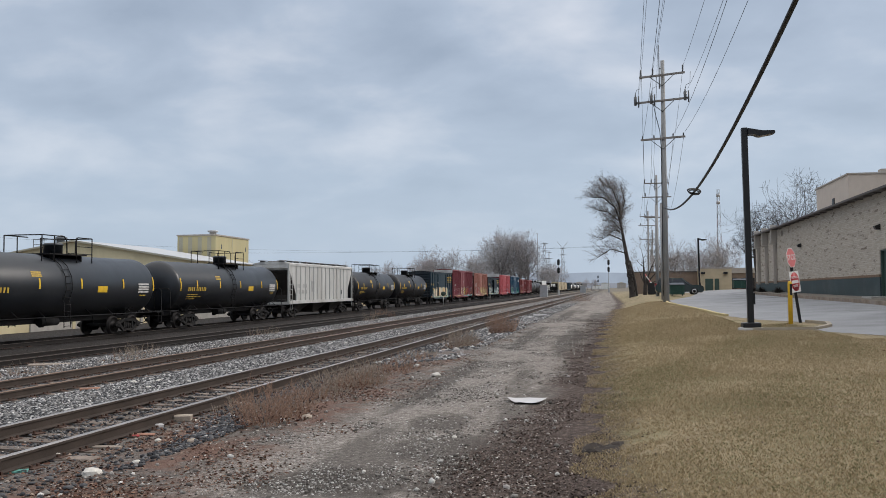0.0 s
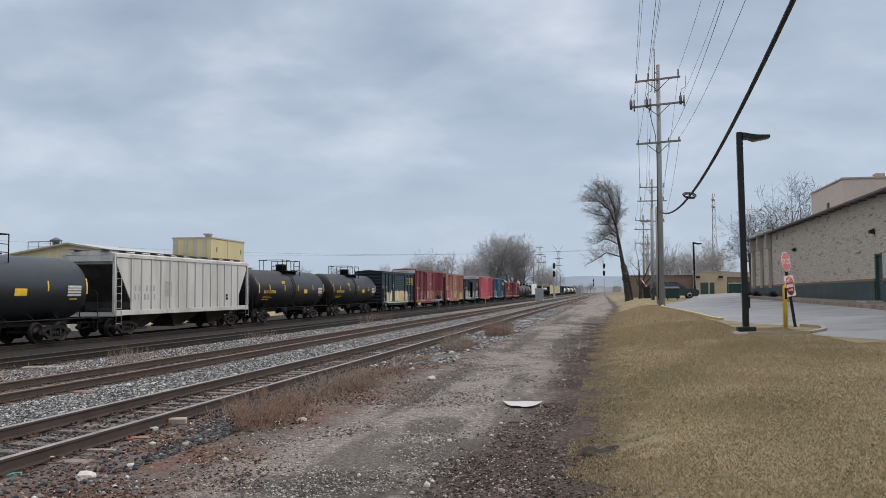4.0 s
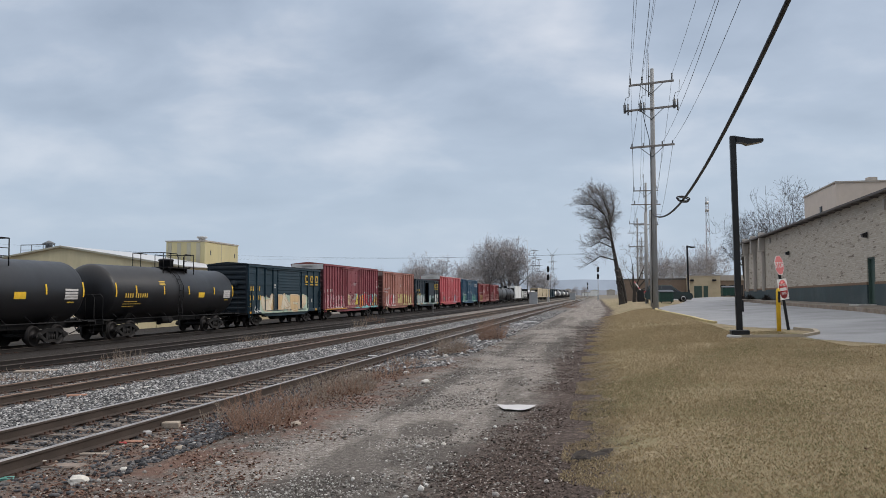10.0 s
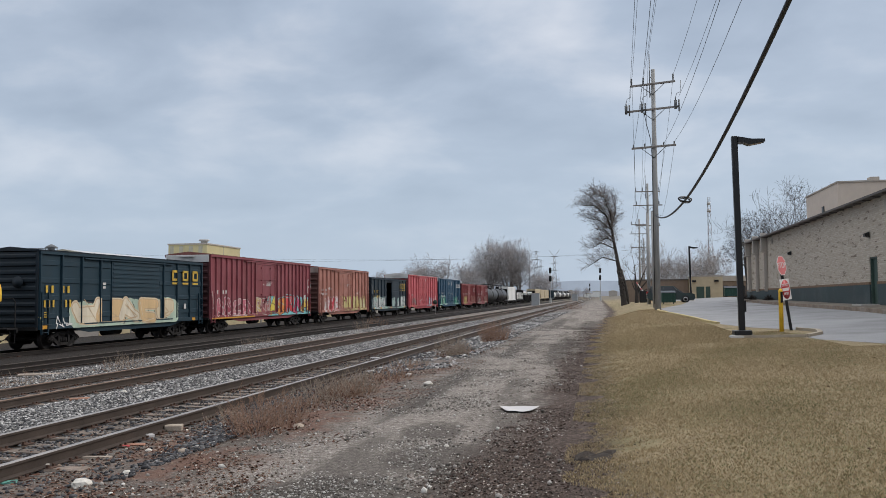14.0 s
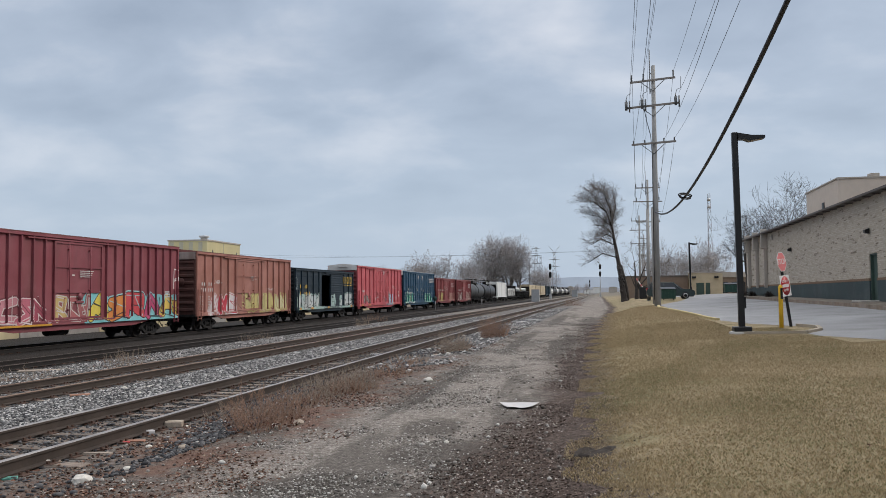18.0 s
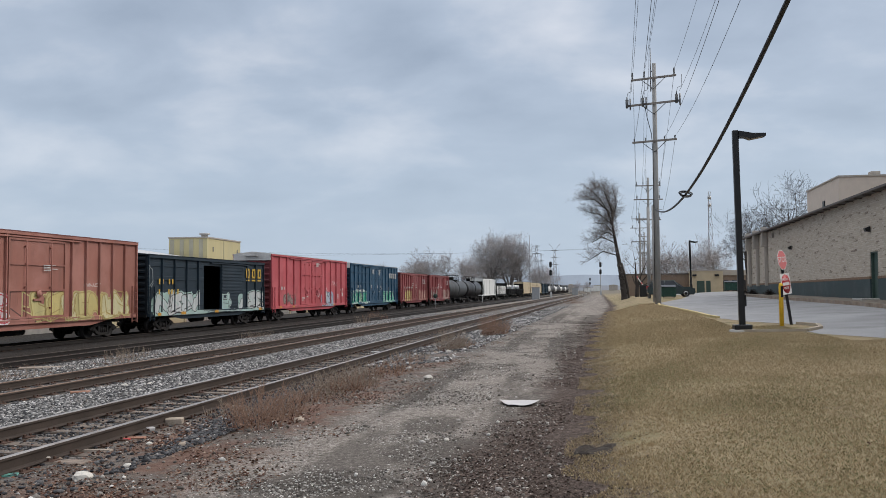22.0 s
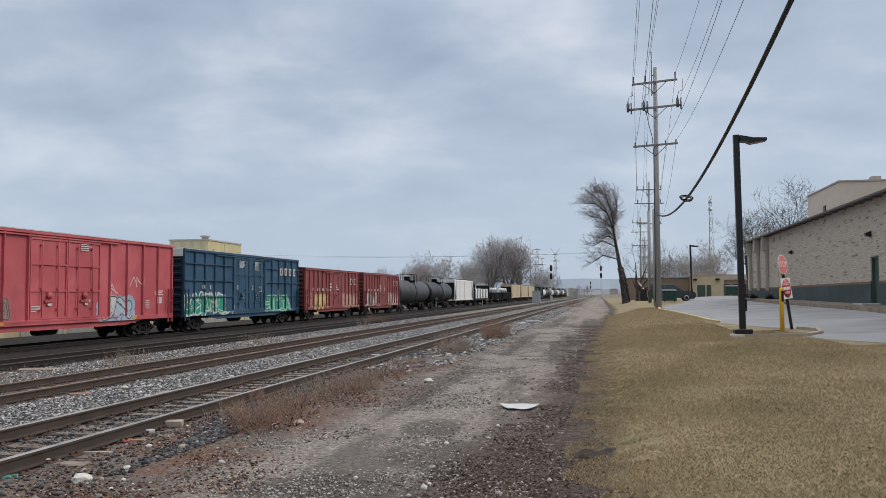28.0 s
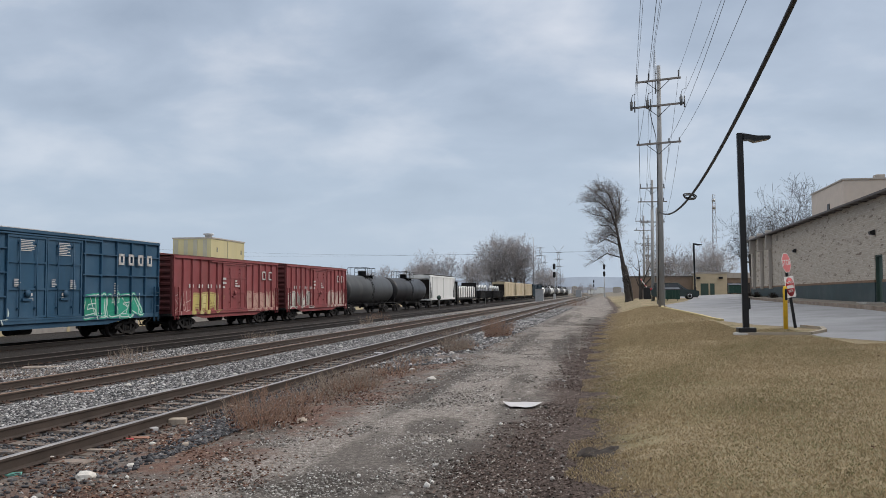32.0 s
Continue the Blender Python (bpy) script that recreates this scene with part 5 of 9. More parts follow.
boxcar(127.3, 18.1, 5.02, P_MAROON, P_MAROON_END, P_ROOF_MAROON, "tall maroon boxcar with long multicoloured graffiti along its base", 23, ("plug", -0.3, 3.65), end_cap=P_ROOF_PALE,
       marks=[(ink_bars(WX + .08, -0.3, 0.8, 3.1, 3.45, 4, 5, 0.6), M_WHITE_INK), (ink_row(WX + .08, -8.3, -6.7, 2.5, 2.75, 4, (1,)), M_WHITE_INK), (ink_bars(WX, 7.4, 8.4, 2.1, 2.5, 3, 6, 0.4), M_WHITE_INK), (ink_bars(WX + .08, -0.9, -0.6, 3.15, 3.22, 1, 7, 0.1), M_WHITE_INK),
              (ink_bars(WX + .09, -8.9, -2.2, 0.93, 1.02, 1, 35, 0.1, (0.97, 1.0)), M_ORANGE_INK)],
       pieces=[(-8.0, -2.2, 0.95, 2.25, [PINK, (0.30, 0.06, 0.09), (0.52, 0.22, 0.25)], (0.62, 0.52, 0.50), (0.17, 0.04, 0.05), dict(size=0.85, seed=21, bold=0.12)), (-9.2, -8.2, 1.0, 2.6, [(0.55, 0.42, 0.40)], DARK, WHITE, dict(size=0.5, seed=24, tag=True)),
               (-2.0, 0.5, 0.98, 2.2, [(0.50, 0.36, 0.14), (0.38, 0.12, 0.12), (0.50, 0.42, 0.20)], (0.55, 0.50, 0.46), (0.26, 0.08, 0.08), dict(size=0.7, seed=22, bold=0.09)),
               (0.7, 8.7, 0.95, 2.35, [(0.66, 0.52, 0.08), ORANGE, (0.56, 0.07, 0.08), (0.48, 0.07, 0.16), (0.66, 0.45, 0.10)], DARK, (0.30, 0.56, 0.58), dict(cloud=TEAL, size=1.15, seed=23, bold=0.17)),
               (8.6, 9.05, 2.4, 3.9, [WHITE], DARK, WHITE, dict(size=0.45, seed=25, tag=True))])
boxcar(147.6, 15.4, 4.88, P_BROWN, P_BROWN_END, P_ROOF_MAROON, "faded rusty-brown boxcar with white and yellow graffiti", 14, ("plug", -0.2, 3.75), end_cap=P_ROOF_RUSTY,
       marks=[(ink_row(WX + .08, -7.2, -5.7, 2.78, 2.98, 5, (2,)), M_WHITE_INK), (ink_row(WX + .08, -7.25, -5.6, 2.42, 2.64, 7, (3,)), M_WHITE_INK), (ink_bars(WX + .08, 0.1, 1.1, 3.2, 3.5, 4, 8, 0.6), M_WHITE_INK), (ink_bars(WX, -7.2, -6.7, 1.3, 2.2, 9, 9, 0.6, (0.5, 0.9)), M_WHITE_INK), (ink_bars(WX, -6.1, -5.7, 1.3, 2.2, 9, 19, 0.6, (0.5, 0.9)), M_WHITE_INK)],
       pieces=[(-5.8, -2.1, 0.95, 2.3, [(0.62, 0.56, 0.55), CRIMSON, (0.60, 0.55, 0.55)], CRIMSON, WHITE, dict(size=0.85, seed=31, bold=0.15, drip=2.0)), (-5.4, -4.1, 2.9, 3.15, [(0.55, 0.50, 0.47)], DARK, WHITE, dict(size=0.35, seed=32, tag=True)),
               (-0.5, 6.8, 0.95, 2.3, [LEMON, (0.54, 0.45, 0.18), (0.58, 0.54, 0.32)], (0.40, 0.30, 0.11), (0.50, 0.43, 0.20), dict(size=0.8, seed=33, bold=0.16, drip=3.0)), (-2.0, 1.6, 0.98, 2.3, [(0.12, 0.06, 0.05), LEMON], DARK, DARK, dict(size=0.6, seed=34, tag=True)),
               (3.2, 4.4, 2.5, 2.7, [(0.52, 0.42, 0.38)], DARK, WHITE, dict(size=0.3, seed=35, tag=True))])
boxcar(164.1, 15.65, 4.3, P_BLUEBLACK, P_NAVY_END, P_NAVY_END, "blue-black boxcar with an open door and silver graffiti", 11, ("slide", 2.6, 3.1), gap_door=(-1.3, 1.0), panel_ribs=4,
       marks=[(ink_row(WX + .02, -6.8, -5.0, 2.68, 2.98, 5, (2,)), M_YELLOW_INK), (ink_row(WX + .02, -6.8, -4.4, 2.12, 2.40, 7, (2,)), M_YELLOW_INK), (block_marks(WX + .03, 4.6, 7.5, 3.15, 3.8, 3, 0.13), M_YELLOW_INK),
              (ink_bars(WX + .085, -6.9, -6.3, 0.95, 1.12, 1, 36, 0.05), M_ORANGE_INK), (ink_bars(WX + .085, -4.3, -3.6, 0.95, 1.12, 1, 37, 0.05), M_ORANGE_INK), (ink_bars(WX + .085, 6.8, 7.6, 0.95, 1.12, 1, 38, 0.05), M_ORANGE_INK), (ink_bars(WX + .085, 0.0, 0.9, 0.95, 1.12, 1, 39, 0.05), M_ORANGE_INK)],
       pieces=[(-6.9, -1.35, 0.95, 2.3, [SILVER, (0.55, 0.57, 0.56), (0.46, 0.50, 0.50)], DARK, (0.36, 0.50, 0.46), dict(cloud=(0.34, 0.47, 0.43), size=1.15, seed=41, bold=0.17)),
               (1.05, 2.3, 0.95, 2.2, [(0.34, 0.47, 0.44), SILVER], DARK, (0.42, 0.52, 0.49), dict(size=0.7, seed=42, bold=0.12)),
               (3.9, 7.9, 0.95, 2.25, [(0.52, 0.55, 0.54), SILVER], DARK, (0.34, 0.47, 0.43), dict(cloud=(0.30, 0.42, 0.39), size=0.95, seed=43, bold=0.17)), (-7.8, -7.2, 1.2, 4.0, [(0.22, 0.25, 0.26)], DARK, WHITE, dict(size=0.6, seed=44, tag=True)), (-6.5, 3.8, 0.93, 1.15, [(0.34, 0.44, 0.42)], DARK, WHITE, dict(size=0.9, seed=45, tag=True))])
boxcar(181.15, 18.3, 5.05, P_RED, P_RED_END, P_ROOF_PALE, "bright red double-door boxcar with pale blue graffiti", 12, ("double", -0.4, 5.1), end_cap=P_ROOF_PALE,
       marks=[(ink_bars(WX + .08, 0.5, 1.4, 4.3, 4.65, 4, 11, 0.6), M_WHITE_INK), (ink_row(WX, -7.6, -6.4, 2.35, 2.6, 4), M_WHITE_INK), (ink_bars(WX + .08, -1.8, -1.4, 1.75, 2.05, 2, 12, 0.3), M_WHITE_INK), (ink_bars(WX + .08, 0.9, 1.4, 1.75, 2.05, 2, 14, 0.3), M_WHITE_INK), (ink_bars(WX + .08, -2.9, -2.2, 1.5, 1.8, 3, 14, 0.5), M_WHITE_INK),
              (ink_bars(WX + .03, 7.5, 8.0, 1.75, 2.1, 1, 15, 0.05), M_WHITE_INK), (ink_bars(WX + .03, 6.3, 6.9, 1.5, 2.0, 5, 16, 0.6), M_WHITE_INK), (ink_bars(WX + .085, 5.0, 5.6, 0.98, 1.12, 1, 40, 0.05), M_ORANGE_INK), (ink_bars(WX + .085, -5.0, -4.3, 0.98, 1.12, 1, 41, 0.05), M_ORANGE_INK), (ink_bars(WX + .085, -7.6, -7.1, 0.98, 1.12, 1, 42, 0.05), M_ORANGE_INK)],
       pieces=[(2.4, 4.75, 0.95, 2.2, [(0.34, 0.42, 0.52), (0.40, 0.46, 0.53), (0.52, 0.52, 0.50)], DARK, (0.30, 0.36, 0.44), dict(cloud=(0.32, 0.40, 0.50), size=1.15, seed=51, bold=0.2)), (2.4, 3.7, 2.2, 2.85, [(0.62, 0.48, 0.45)], DARK, WHITE, dict(size=0.45, seed=52, tag=True)),
               (4.9, 6.2, 2.65, 3.2, [(0.62, 0.48, 0.45)], DARK, WHITE, dict(size=0.45, seed=53, tag=True)), (-6.6, -4.2, 1.15, 2.05, [(0.26, 0.22, 0.20), (0.34, 0.28, 0.25)], (0.10, 0.07, 0.06), (0.30, 0.14, 0.13), dict(size=0.8, seed=54, bold=0.13)), (7.4, 8.1, 2.15, 2.5, [(0.62, 0.48, 0.45)], DARK, WHITE, dict(size=0.5, seed=55, tag=True))])
boxcar(200.75, 18.6, 4.97, P_BLUE, P_BLUE_END, P_ROOF_PALE, "dark blue double-door boxcar with white lettering and green graffiti", 14, ("double", -0.1, 5.0), end_cap=P_ROOF_PALE, cross=(2.05, 3.05, 4.05),
       marks=[(block_marks(WX + .09, 5.2, 8.7, 3.62, 4.18, 4, 0.12, False), M_WHITE_INK), (ink_bars(WX + .08, -1.9, -0.9, 4.0, 4.5, 7, 14, 0.55, (0.7, 1.0)), M_WHITE_INK), (ink_bars(WX + .08, 0.6, 1.5, 3.9, 4.5, 8, 15, 0.55, (0.7, 1.0)), M_WHITE_INK),
              (ink_row(WX + .06, -7.1, -5.8, 2.56, 2.8, 5, (2, 3)), M_WHITE_INK), (ink_row(WX + .06, -7.1, -4.8, 2.14, 2.38, 8, (2, 5)), M_WHITE_INK), (ink_bars(WX + .08, -2.2, -1.8, 2.5, 2.85, 5, 17, 0.5), M_WHITE_INK), (ink_bars(WX + .08, 0.2, 0.6, 2.5, 2.85, 5, 18, 0.5), M_WHITE_INK), (ink_bars(WX + .08, 1.5, 2.0, 2.4, 2.85, 5, 19, 0.5), M_WHITE_INK),
              (ink_bars(WX + .08, -1.3, -1.0, 1.9, 2.3, 2, 20, 0.4), M_WHITE_INK), (ink_bars(WX + .08, 0.9, 1.2, 1.9, 2.3, 2, 21, 0.4), M_WHITE_INK), (ink_bars(WX, 5.1, 6.7, 2.0, 2.75, 9, 18, 0.6, (0.15, 0.3)), M_WHITE_INK)],
       pieces=[(-9.0, -2.7, 0.95, 2.3, [GREEN, (0.02, 0.30, 0.20), GREEN, (0.10, 0.27, 0.12)], (0.56, 0.64, 0.60), (0.58, 0.66, 0.62), dict(size=0.8, seed=61, bold=0.165)), (2.7, 7.5, 0.95, 2.2, [GREEN, (0.03, 0.32, 0.21)], (0.56, 0.64, 0.60), (0.03, 0.32, 0.21), dict(size=0.7, seed=62, bold=0.14)), (-9.3, -8.9, 1.4, 2.0, [(0.4, 0.42, 0.3)], DARK, WHITE, dict(size=0.4, seed=63, tag=True))])
OXIDE_MARKS = [(block_marks(WX + .03, 4.6, 6.9, 3.1, 3.7, 2, 0.1, False), M_WHITE_INK), (ink_row(WX + .03, -5.9, -1.6, 2.5, 2.72, 11, (2, 5, 8)), M_WHITE_INK), (ink_bars(WX + .08, -1.5, -0.9, 2.5, 3.3, 3, 21, 0.5), M_WHITE_INK), (ink_bars(WX + .08, 0.3, 1.0, 2.6, 3.1, 3, 22, 0.5), M_WHITE_INK)]
boxcar(220.9, 15.3, 4.4, P_OXIDE, P_OXIDE_END, P_ROOF_MAROON, "red oxide boxcar with a white company mark and yellow graffiti", 14, ("plug", 0.3, 3.4), marks=OXIDE_MARKS,
       pieces=[(-5.2, -1.45, 0.95, 2.2, [(0.50, 0.42, 0.14), LEMON], (0.30, 0.22, 0.08), (0.42, 0.32, 0.14), dict(size=0.8, seed=71, bold=0.16)), (2.3, 7.5, 0.95, 2.3, [(0.50, 0.30, 0.25), (0.52, 0.38, 0.30)], (0.34, 0.16, 0.13), (0.44, 0.26, 0.22), dict(size=0.8, seed=72, bold=0.15)), (-7.4, -5.4, 1.0, 2.3, [(0.5, 0.36, 0.32)], DARK, WHITE, dict(size=0.6, seed=73, tag=True))])
boxcar(237.9, 14.9, 4.4, P_OXIDE, P_OXIDE_END, P_ROOF_MAROON, "red oxide boxcar with a white company mark and silver graffiti", 14, ("plug", 0.3, 3.4), marks=OXIDE_MARKS,
       pieces=[(-6.8, -1.4, 0.95, 2.3, [(0.50, 0.47, 0.42), (0.30, 0.27, 0.24)], DARK, (0.54, 0.50, 0.46), dict(size=1.0, seed=81, bold=0.16)), (2.3, 7.3, 0.95, 2.3, [(0.50, 0.38, 0.33), (0.54, 0.46, 0.40)], (0.26, 0.12, 0.10), (0.50, 0.40, 0.35), dict(size=0.8, seed=82, bold=0.14))])
tank_car(253.8, 17.1, 1.48, 2.44, P_GREYTANK, "grey-black tank car far along the train", turning=False, ink=M_WHITE_INK, stripes=False)
tank_car(272.0, 16.6, 1.48, 2.44, M_BLACK2, "black tank car far along the train", turning=False, stripes=False)
hopper_car(290.6, 19.0, 4.5, P_WHITE, "white covered hopper car far along the train", turning=False, ribs=2)


def flat_load(start):
    """A flat car with white-wrapped timber bundles between stakes."""
    length = 20.0
    car = thing("flat_car", "flat car with white-wrapped bundles between stakes", "flat car", "freight train", place=on_line(start + length / 2))
    CARS.append((car, start + length / 2))
    d = Shape()
    d.box(-1.4, 1.4, -10, 10, 0.95, 1.2, 0.02)
    d.box(-0.3, 0.3, -10, 10, 0.7, 0.95)
    part("deck", d, M_UNDER, car)
    for way in (-1, 1):
        d = Shape()
        d.box(-1.4, 1.4, min(way * 9.8, way * 10), max(way * 9.8, way * 10), 1.2, 3.9)
        part("bulkhead", d, M_UNDER, car)
    for k in range(4):
        b = Shape()
        y = -8.6 + 4.3 * k
        b.box(-1.3, 1.3, y, y + 4.15, 1.22, 3.0 + 0.15 * (k % 2), 0.12)
        part("wrapped_bundle", b, P_WHITE, car)
    for k in range(9):
        for side in (-1, 1):
            b = Shape()
            b.box(side * 1.38 - .04, side * 1.38 + .04, -9 + 2.2 * k, -8.9 + 2.2 * k, 1.2, 3.1)
            part("stake", b, M_UNDER, car)
    add_couplers(car, 10)
    add_trucks(car, 7.7, False)


def gondola(start):
    """An open gondola with curved steel pieces in it."""
    length = 17.6
    car = thing("gondola_car", "dark open gondola with curved steel scrap", "gondola", "freight train", place=on_line(start + length / 2))
    CARS.append((car, start + length / 2))
    b = Shape()
    for side in (-1, 1):
        b.box(min(side * 1.4, side * 1.46), max(side * 1.4, side * 1.46), -8.3, 8.3, 1.0, 2.4)
        for k in range(12):
            y = -8.2 + 16.4 * k / 11
            b.box(min(side * 1.46, side * 1.56), max(side * 1.46, side * 1.56), y - .06, y + .06, 1.0, 2.35)
        b.box(min(side * 1.38, side * 1.58), max(side * 1.38, side * 1.58), -8.35, 8.35, 2.3, 2.45)
    for way in (-1, 1):
        b.box(-1.46, 1.46, min(way * 8.25, way * 8.35), max(way * 8.25, way * 8.35), 1.0, 2.4)
    b.box(-1.4, 1.4, -8.3, 8.3, 0.95, 1.05)
    part("body", b, M_UNDER, car)
    for k in range(4):
        s = Shape()
        y = -7 + 3.8 * k
        s.run([(0.5, y + 1.5 + 1.3 * math.cos(a), 2.2 + 1.2 * math.sin(a)) for a in [0.2 + 0.3 * i for i in range(9)]], 0.16, 8)
        part("steel_piece", s, P_WHITE, car)
    add_couplers(car, 8.3)
    add_trucks(car, 6.0, False)


flat_load(312.3)
gondola(334.8)
gondola(354.4)
for k in range(3):
    hopper_car(374.5 + 24.2 * k, 22.8, 4.5, P_TAN, "tan covered hopper car far along the train", turning=False, ribs=6)
for k in range(2):
    boxcar(448.0 + 19.0 * k, 17.5, 4.6, P_NAVY, P_NAVY_END, P_NAVY_END, "dark boxcar far along the train", 8, ("slide", 0.0, 3.0), turning=False)
for k in range(12):
    tank_car(486.0 + 17.0 * k, 15.1, 1.5, 2.5, P_GREYTANK if k % 3 else P_WHITE, "tank car in the far end of the train", turning=False, stripes=False)

# ---- parking lot, kerbs and the brick building ----
M_GREENPAINT = material("dark_green_painted_base", (0.026, 0.044, 0.046), 0.6, 0, 0.4, 0.5, 30, 0.1, (0.10, 0.12, 0.12), 0.55, 0.35, spec=0.4)
M_TANWALL = material("tan_panel_wall", (0.55, 0.47, 0.40), 0.8, 0, 0.08, 1, 20, 0.05)


def drape(name, outline, lift, mat, label, category, step=0.8, thick=0.0):
    """A flat area that follows the ground, a little above it."""
    xs = [p[0] for p in outline]
    ys = [p[1] for p in outline]
    s = Shape()
    def inside(x, y):
        c = False
        j = len(outline) - 1
        for i in range(len(outline)):
            (xi, yi), (xj, yj) = outline[i], outline[j]
            if (yi > y) != (yj > y) and x < (xj - xi) * (y - yi) / (yj - yi) + xi:
                c = not c
            j = i
        return c
    bm = bmesh.new()
    vs = [bm.verts.new((x, y, 0)) for x, y in outline]
    bm.faces.new(vs)
    for axis, lo, hi in ((0, min(xs), max(xs)), (1, min(ys), max(ys))):
        k = lo + step
        while k < hi:
            co = (k, 0, 0) if axis == 0 else (0, k, 0)
            no = (1, 0, 0) if axis == 0 else (0, 1, 0)
            bmesh.ops.bisect_plane(bm, geom=bm.verts[:] + bm.edges[:] + bm.faces[:], plane_co=co, plane_no=no)
            k += step
    for v in bm.verts:
        v.co.z = gz(v.co.x, v.co.y) + lift
    bmesh.ops.recalc_face_normals(bm, faces=bm.faces)
    me = bpy.data.meshes.new(name)
    bm.to_mesh(me)
    bm.free()
    me.materials.append(mat)
    return tagged(new(name, me), label, category, kind="structure")


LOT = [(4.4, 64.5), (4.85, 52.2), (5.1, 42.0), (5.3, 39.8), (6.0, 36.0), (7.2, 33.0), (7.55, 31.6), (7.3, 30.2), (6.6, 29.0), (6.6, 27.5), (7.6, 24.2), (9.4, 18.0),
       (12.2, 8.0), (12.9, 8.0), (12.7, 40.0), (12.7, 66.0), (13.0, 80.0), (26.0, 100.0), (26.0, 132.0), (10.4, 132.0), (10.3, 101.0), (8.0, 85.0), (5.0, 72.0)]
drape("parking_lot", LOT, 0.012, M_ASPHALT, "worn grey asphalt parking lot with dark patches", "parking lot", 1.0)


def kerb(name, pts, w, h, mat, label):
    s = Shape()
    prev = None
    for (x0, y0), (x1, y1) in zip(pts, pts[1:]):
        n = max(1, int(math.hypot(x1 - x0, y1 - y0) / 1.5))
        for k in range(n):
            a, b = k / n, (k + 1) / n
            p, q = (x0 + (x1 - x0) * a, y0 + (y1 - y0) * a), (x0 + (x1 - x0) * b, y0 + (y1 - y0) * b)
            d = Vector((q[0] - p[0], q[1] - p[1], 0)).normalized()
            o = Vector((-d.y, d.x, 0)) * w / 2
            za, zb = gz(*p), gz(*q)
            c = []
            for (px, py), z in ((p, za), (q, zb)):
                for sgn in (1, -1):
                    for zz in (z - 0.15, z + h):
                        c.append((px + o.x * sgn, py + o.y * sgn, zz))
            s.add(c, [(0, 1, 3, 2), (4, 6, 7, 5), (0, 4, 5, 1), (2, 3, 7, 6), (1, 5, 7, 3), (0, 2, 6, 4)])
    return tagged(part(name, s, mat), label, "kerb", kind="structure")


M_KERBBROWN = material("stained_kerb", (0.23, 0.175, 0.13), 0.9, 0, 0.3, 2, 50, 0.3, (0.36, 0.33, 0.29), 0.6, 0.8)
M_KERBSTONE = material("sandy_kerb_stone", (0.36, 0.31, 0.24), 0.9, 0, 0.2, 3, 50, 0.3, (0.20, 0.165, 0.125), 0.6, 1.5)
M_KERBYEL = material("worn_yellow_kerb", (0.50, 0.40, 0.20), 0.9, 0, 0.25, 3, 50, 0.3, (0.36, 0.33, 0.28), 0.7, 1.5)
kerb("kerb", [(5.0, 72.0), (4.4, 64.5), (4.85, 52.2), (5.1, 42.0), (5.3, 39.8)], 0.18, 0.10, M_KERBYEL, "low worn yellow kerb between lawn and parking lot")
kerb("kerb", [(4.6, 30.2), (5.6, 29.6), (6.6, 29.0), (7.3, 30.2), (7.55, 31.6), (7.2, 33.0)], 0.15, 0.10, M_KERBSTONE, "rounded concrete kerb at the end of the lawn island")
kerb("kerb", [(12.75, 8.0), (12.75, 66.0), (13.1, 80.0)], 0.2, 0.2, M_KERBBROWN, "long stained concrete kerb in front of the brick building")


M_BRICKWALL = bpy.data.materials.new("split_face_brick")


def brick_nodes(m):
    """Rough tan brick laid in long low courses, each with its own shade, some stones darker."""
    m.use_nodes = True
    t = m.node_tree
    b = t.nodes["Principled BSDF"]
    b.inputs["Roughness"].default_value = 0.95
    b.inputs["Specular IOR Level"].default_value = 0.15
    co = t.nodes.new("ShaderNodeTexCoord").outputs["Object"]
    sep = t.nodes.new("ShaderNodeSeparateXYZ")
    t.links.new(co, sep.inputs[0])
    flat = t.nodes.new("ShaderNodeCombineXYZ")
    t.links.new(math_node(t, "ADD", sep.outputs[1], sep.outputs[0]), flat.inputs[0])
    t.links.new(sep.outputs[2], flat.inputs[1])
    br = t.nodes.new("ShaderNodeTexBrick")
    br.inputs["Color1"].default_value = (0.42, 0.365, 0.30, 1)
    br.inputs["Color2"].default_value = (0.53, 0.475, 0.40, 1)
    br.inputs["Mortar"].default_value = (0.40, 0.355, 0.30, 1)
    br.inputs["Scale"].default_value = 1.0
    br.inputs["Mortar Size"].default_value = 0.012
    br.inputs["Brick Width"].default_value = 0.42
    br.inputs["Row Height"].default_value = 0.105
    br.inputs["Bias"].default_value = -0.1
    t.links.new(flat.outputs[0], br.inputs["Vector"])
    stretch = t.nodes.new("ShaderNodeMapping")
    stretch.inputs["Scale"].default_value = (1.0, 1.0, 6.0)
    t.links.new(co, stretch.inputs[0])
    band = noise_node(t, stretch.outputs[0], 0.9, 5, 0.65)
    c = mix_node(t, range_node(t, band, 0.57, 0.64, 0, 0.8), br.outputs["Color"], (0.15, 0.115, 0.09))
    c = mix_node(t, range_node(t, noise_node(t, co, 0.35, 4), 0.4, 0.7, 0, 0.35), c, (0.46, 0.40, 0.33))
    t.links.new(c, b.inputs["Base Color"])
    bp = t.nodes.new("ShaderNodeBump")
    bp.inputs["Strength"].default_value = 0.9
    bp.inputs["Distance"].default_value = 0.03
    t.links.new(math_node(t, "ADD", math_node(t, "MULTIPLY", br.outputs["Fac"], -0.5), band), bp.inputs["Height"])
    t.links.new(bp.outputs[0], b.inputs["Normal"])


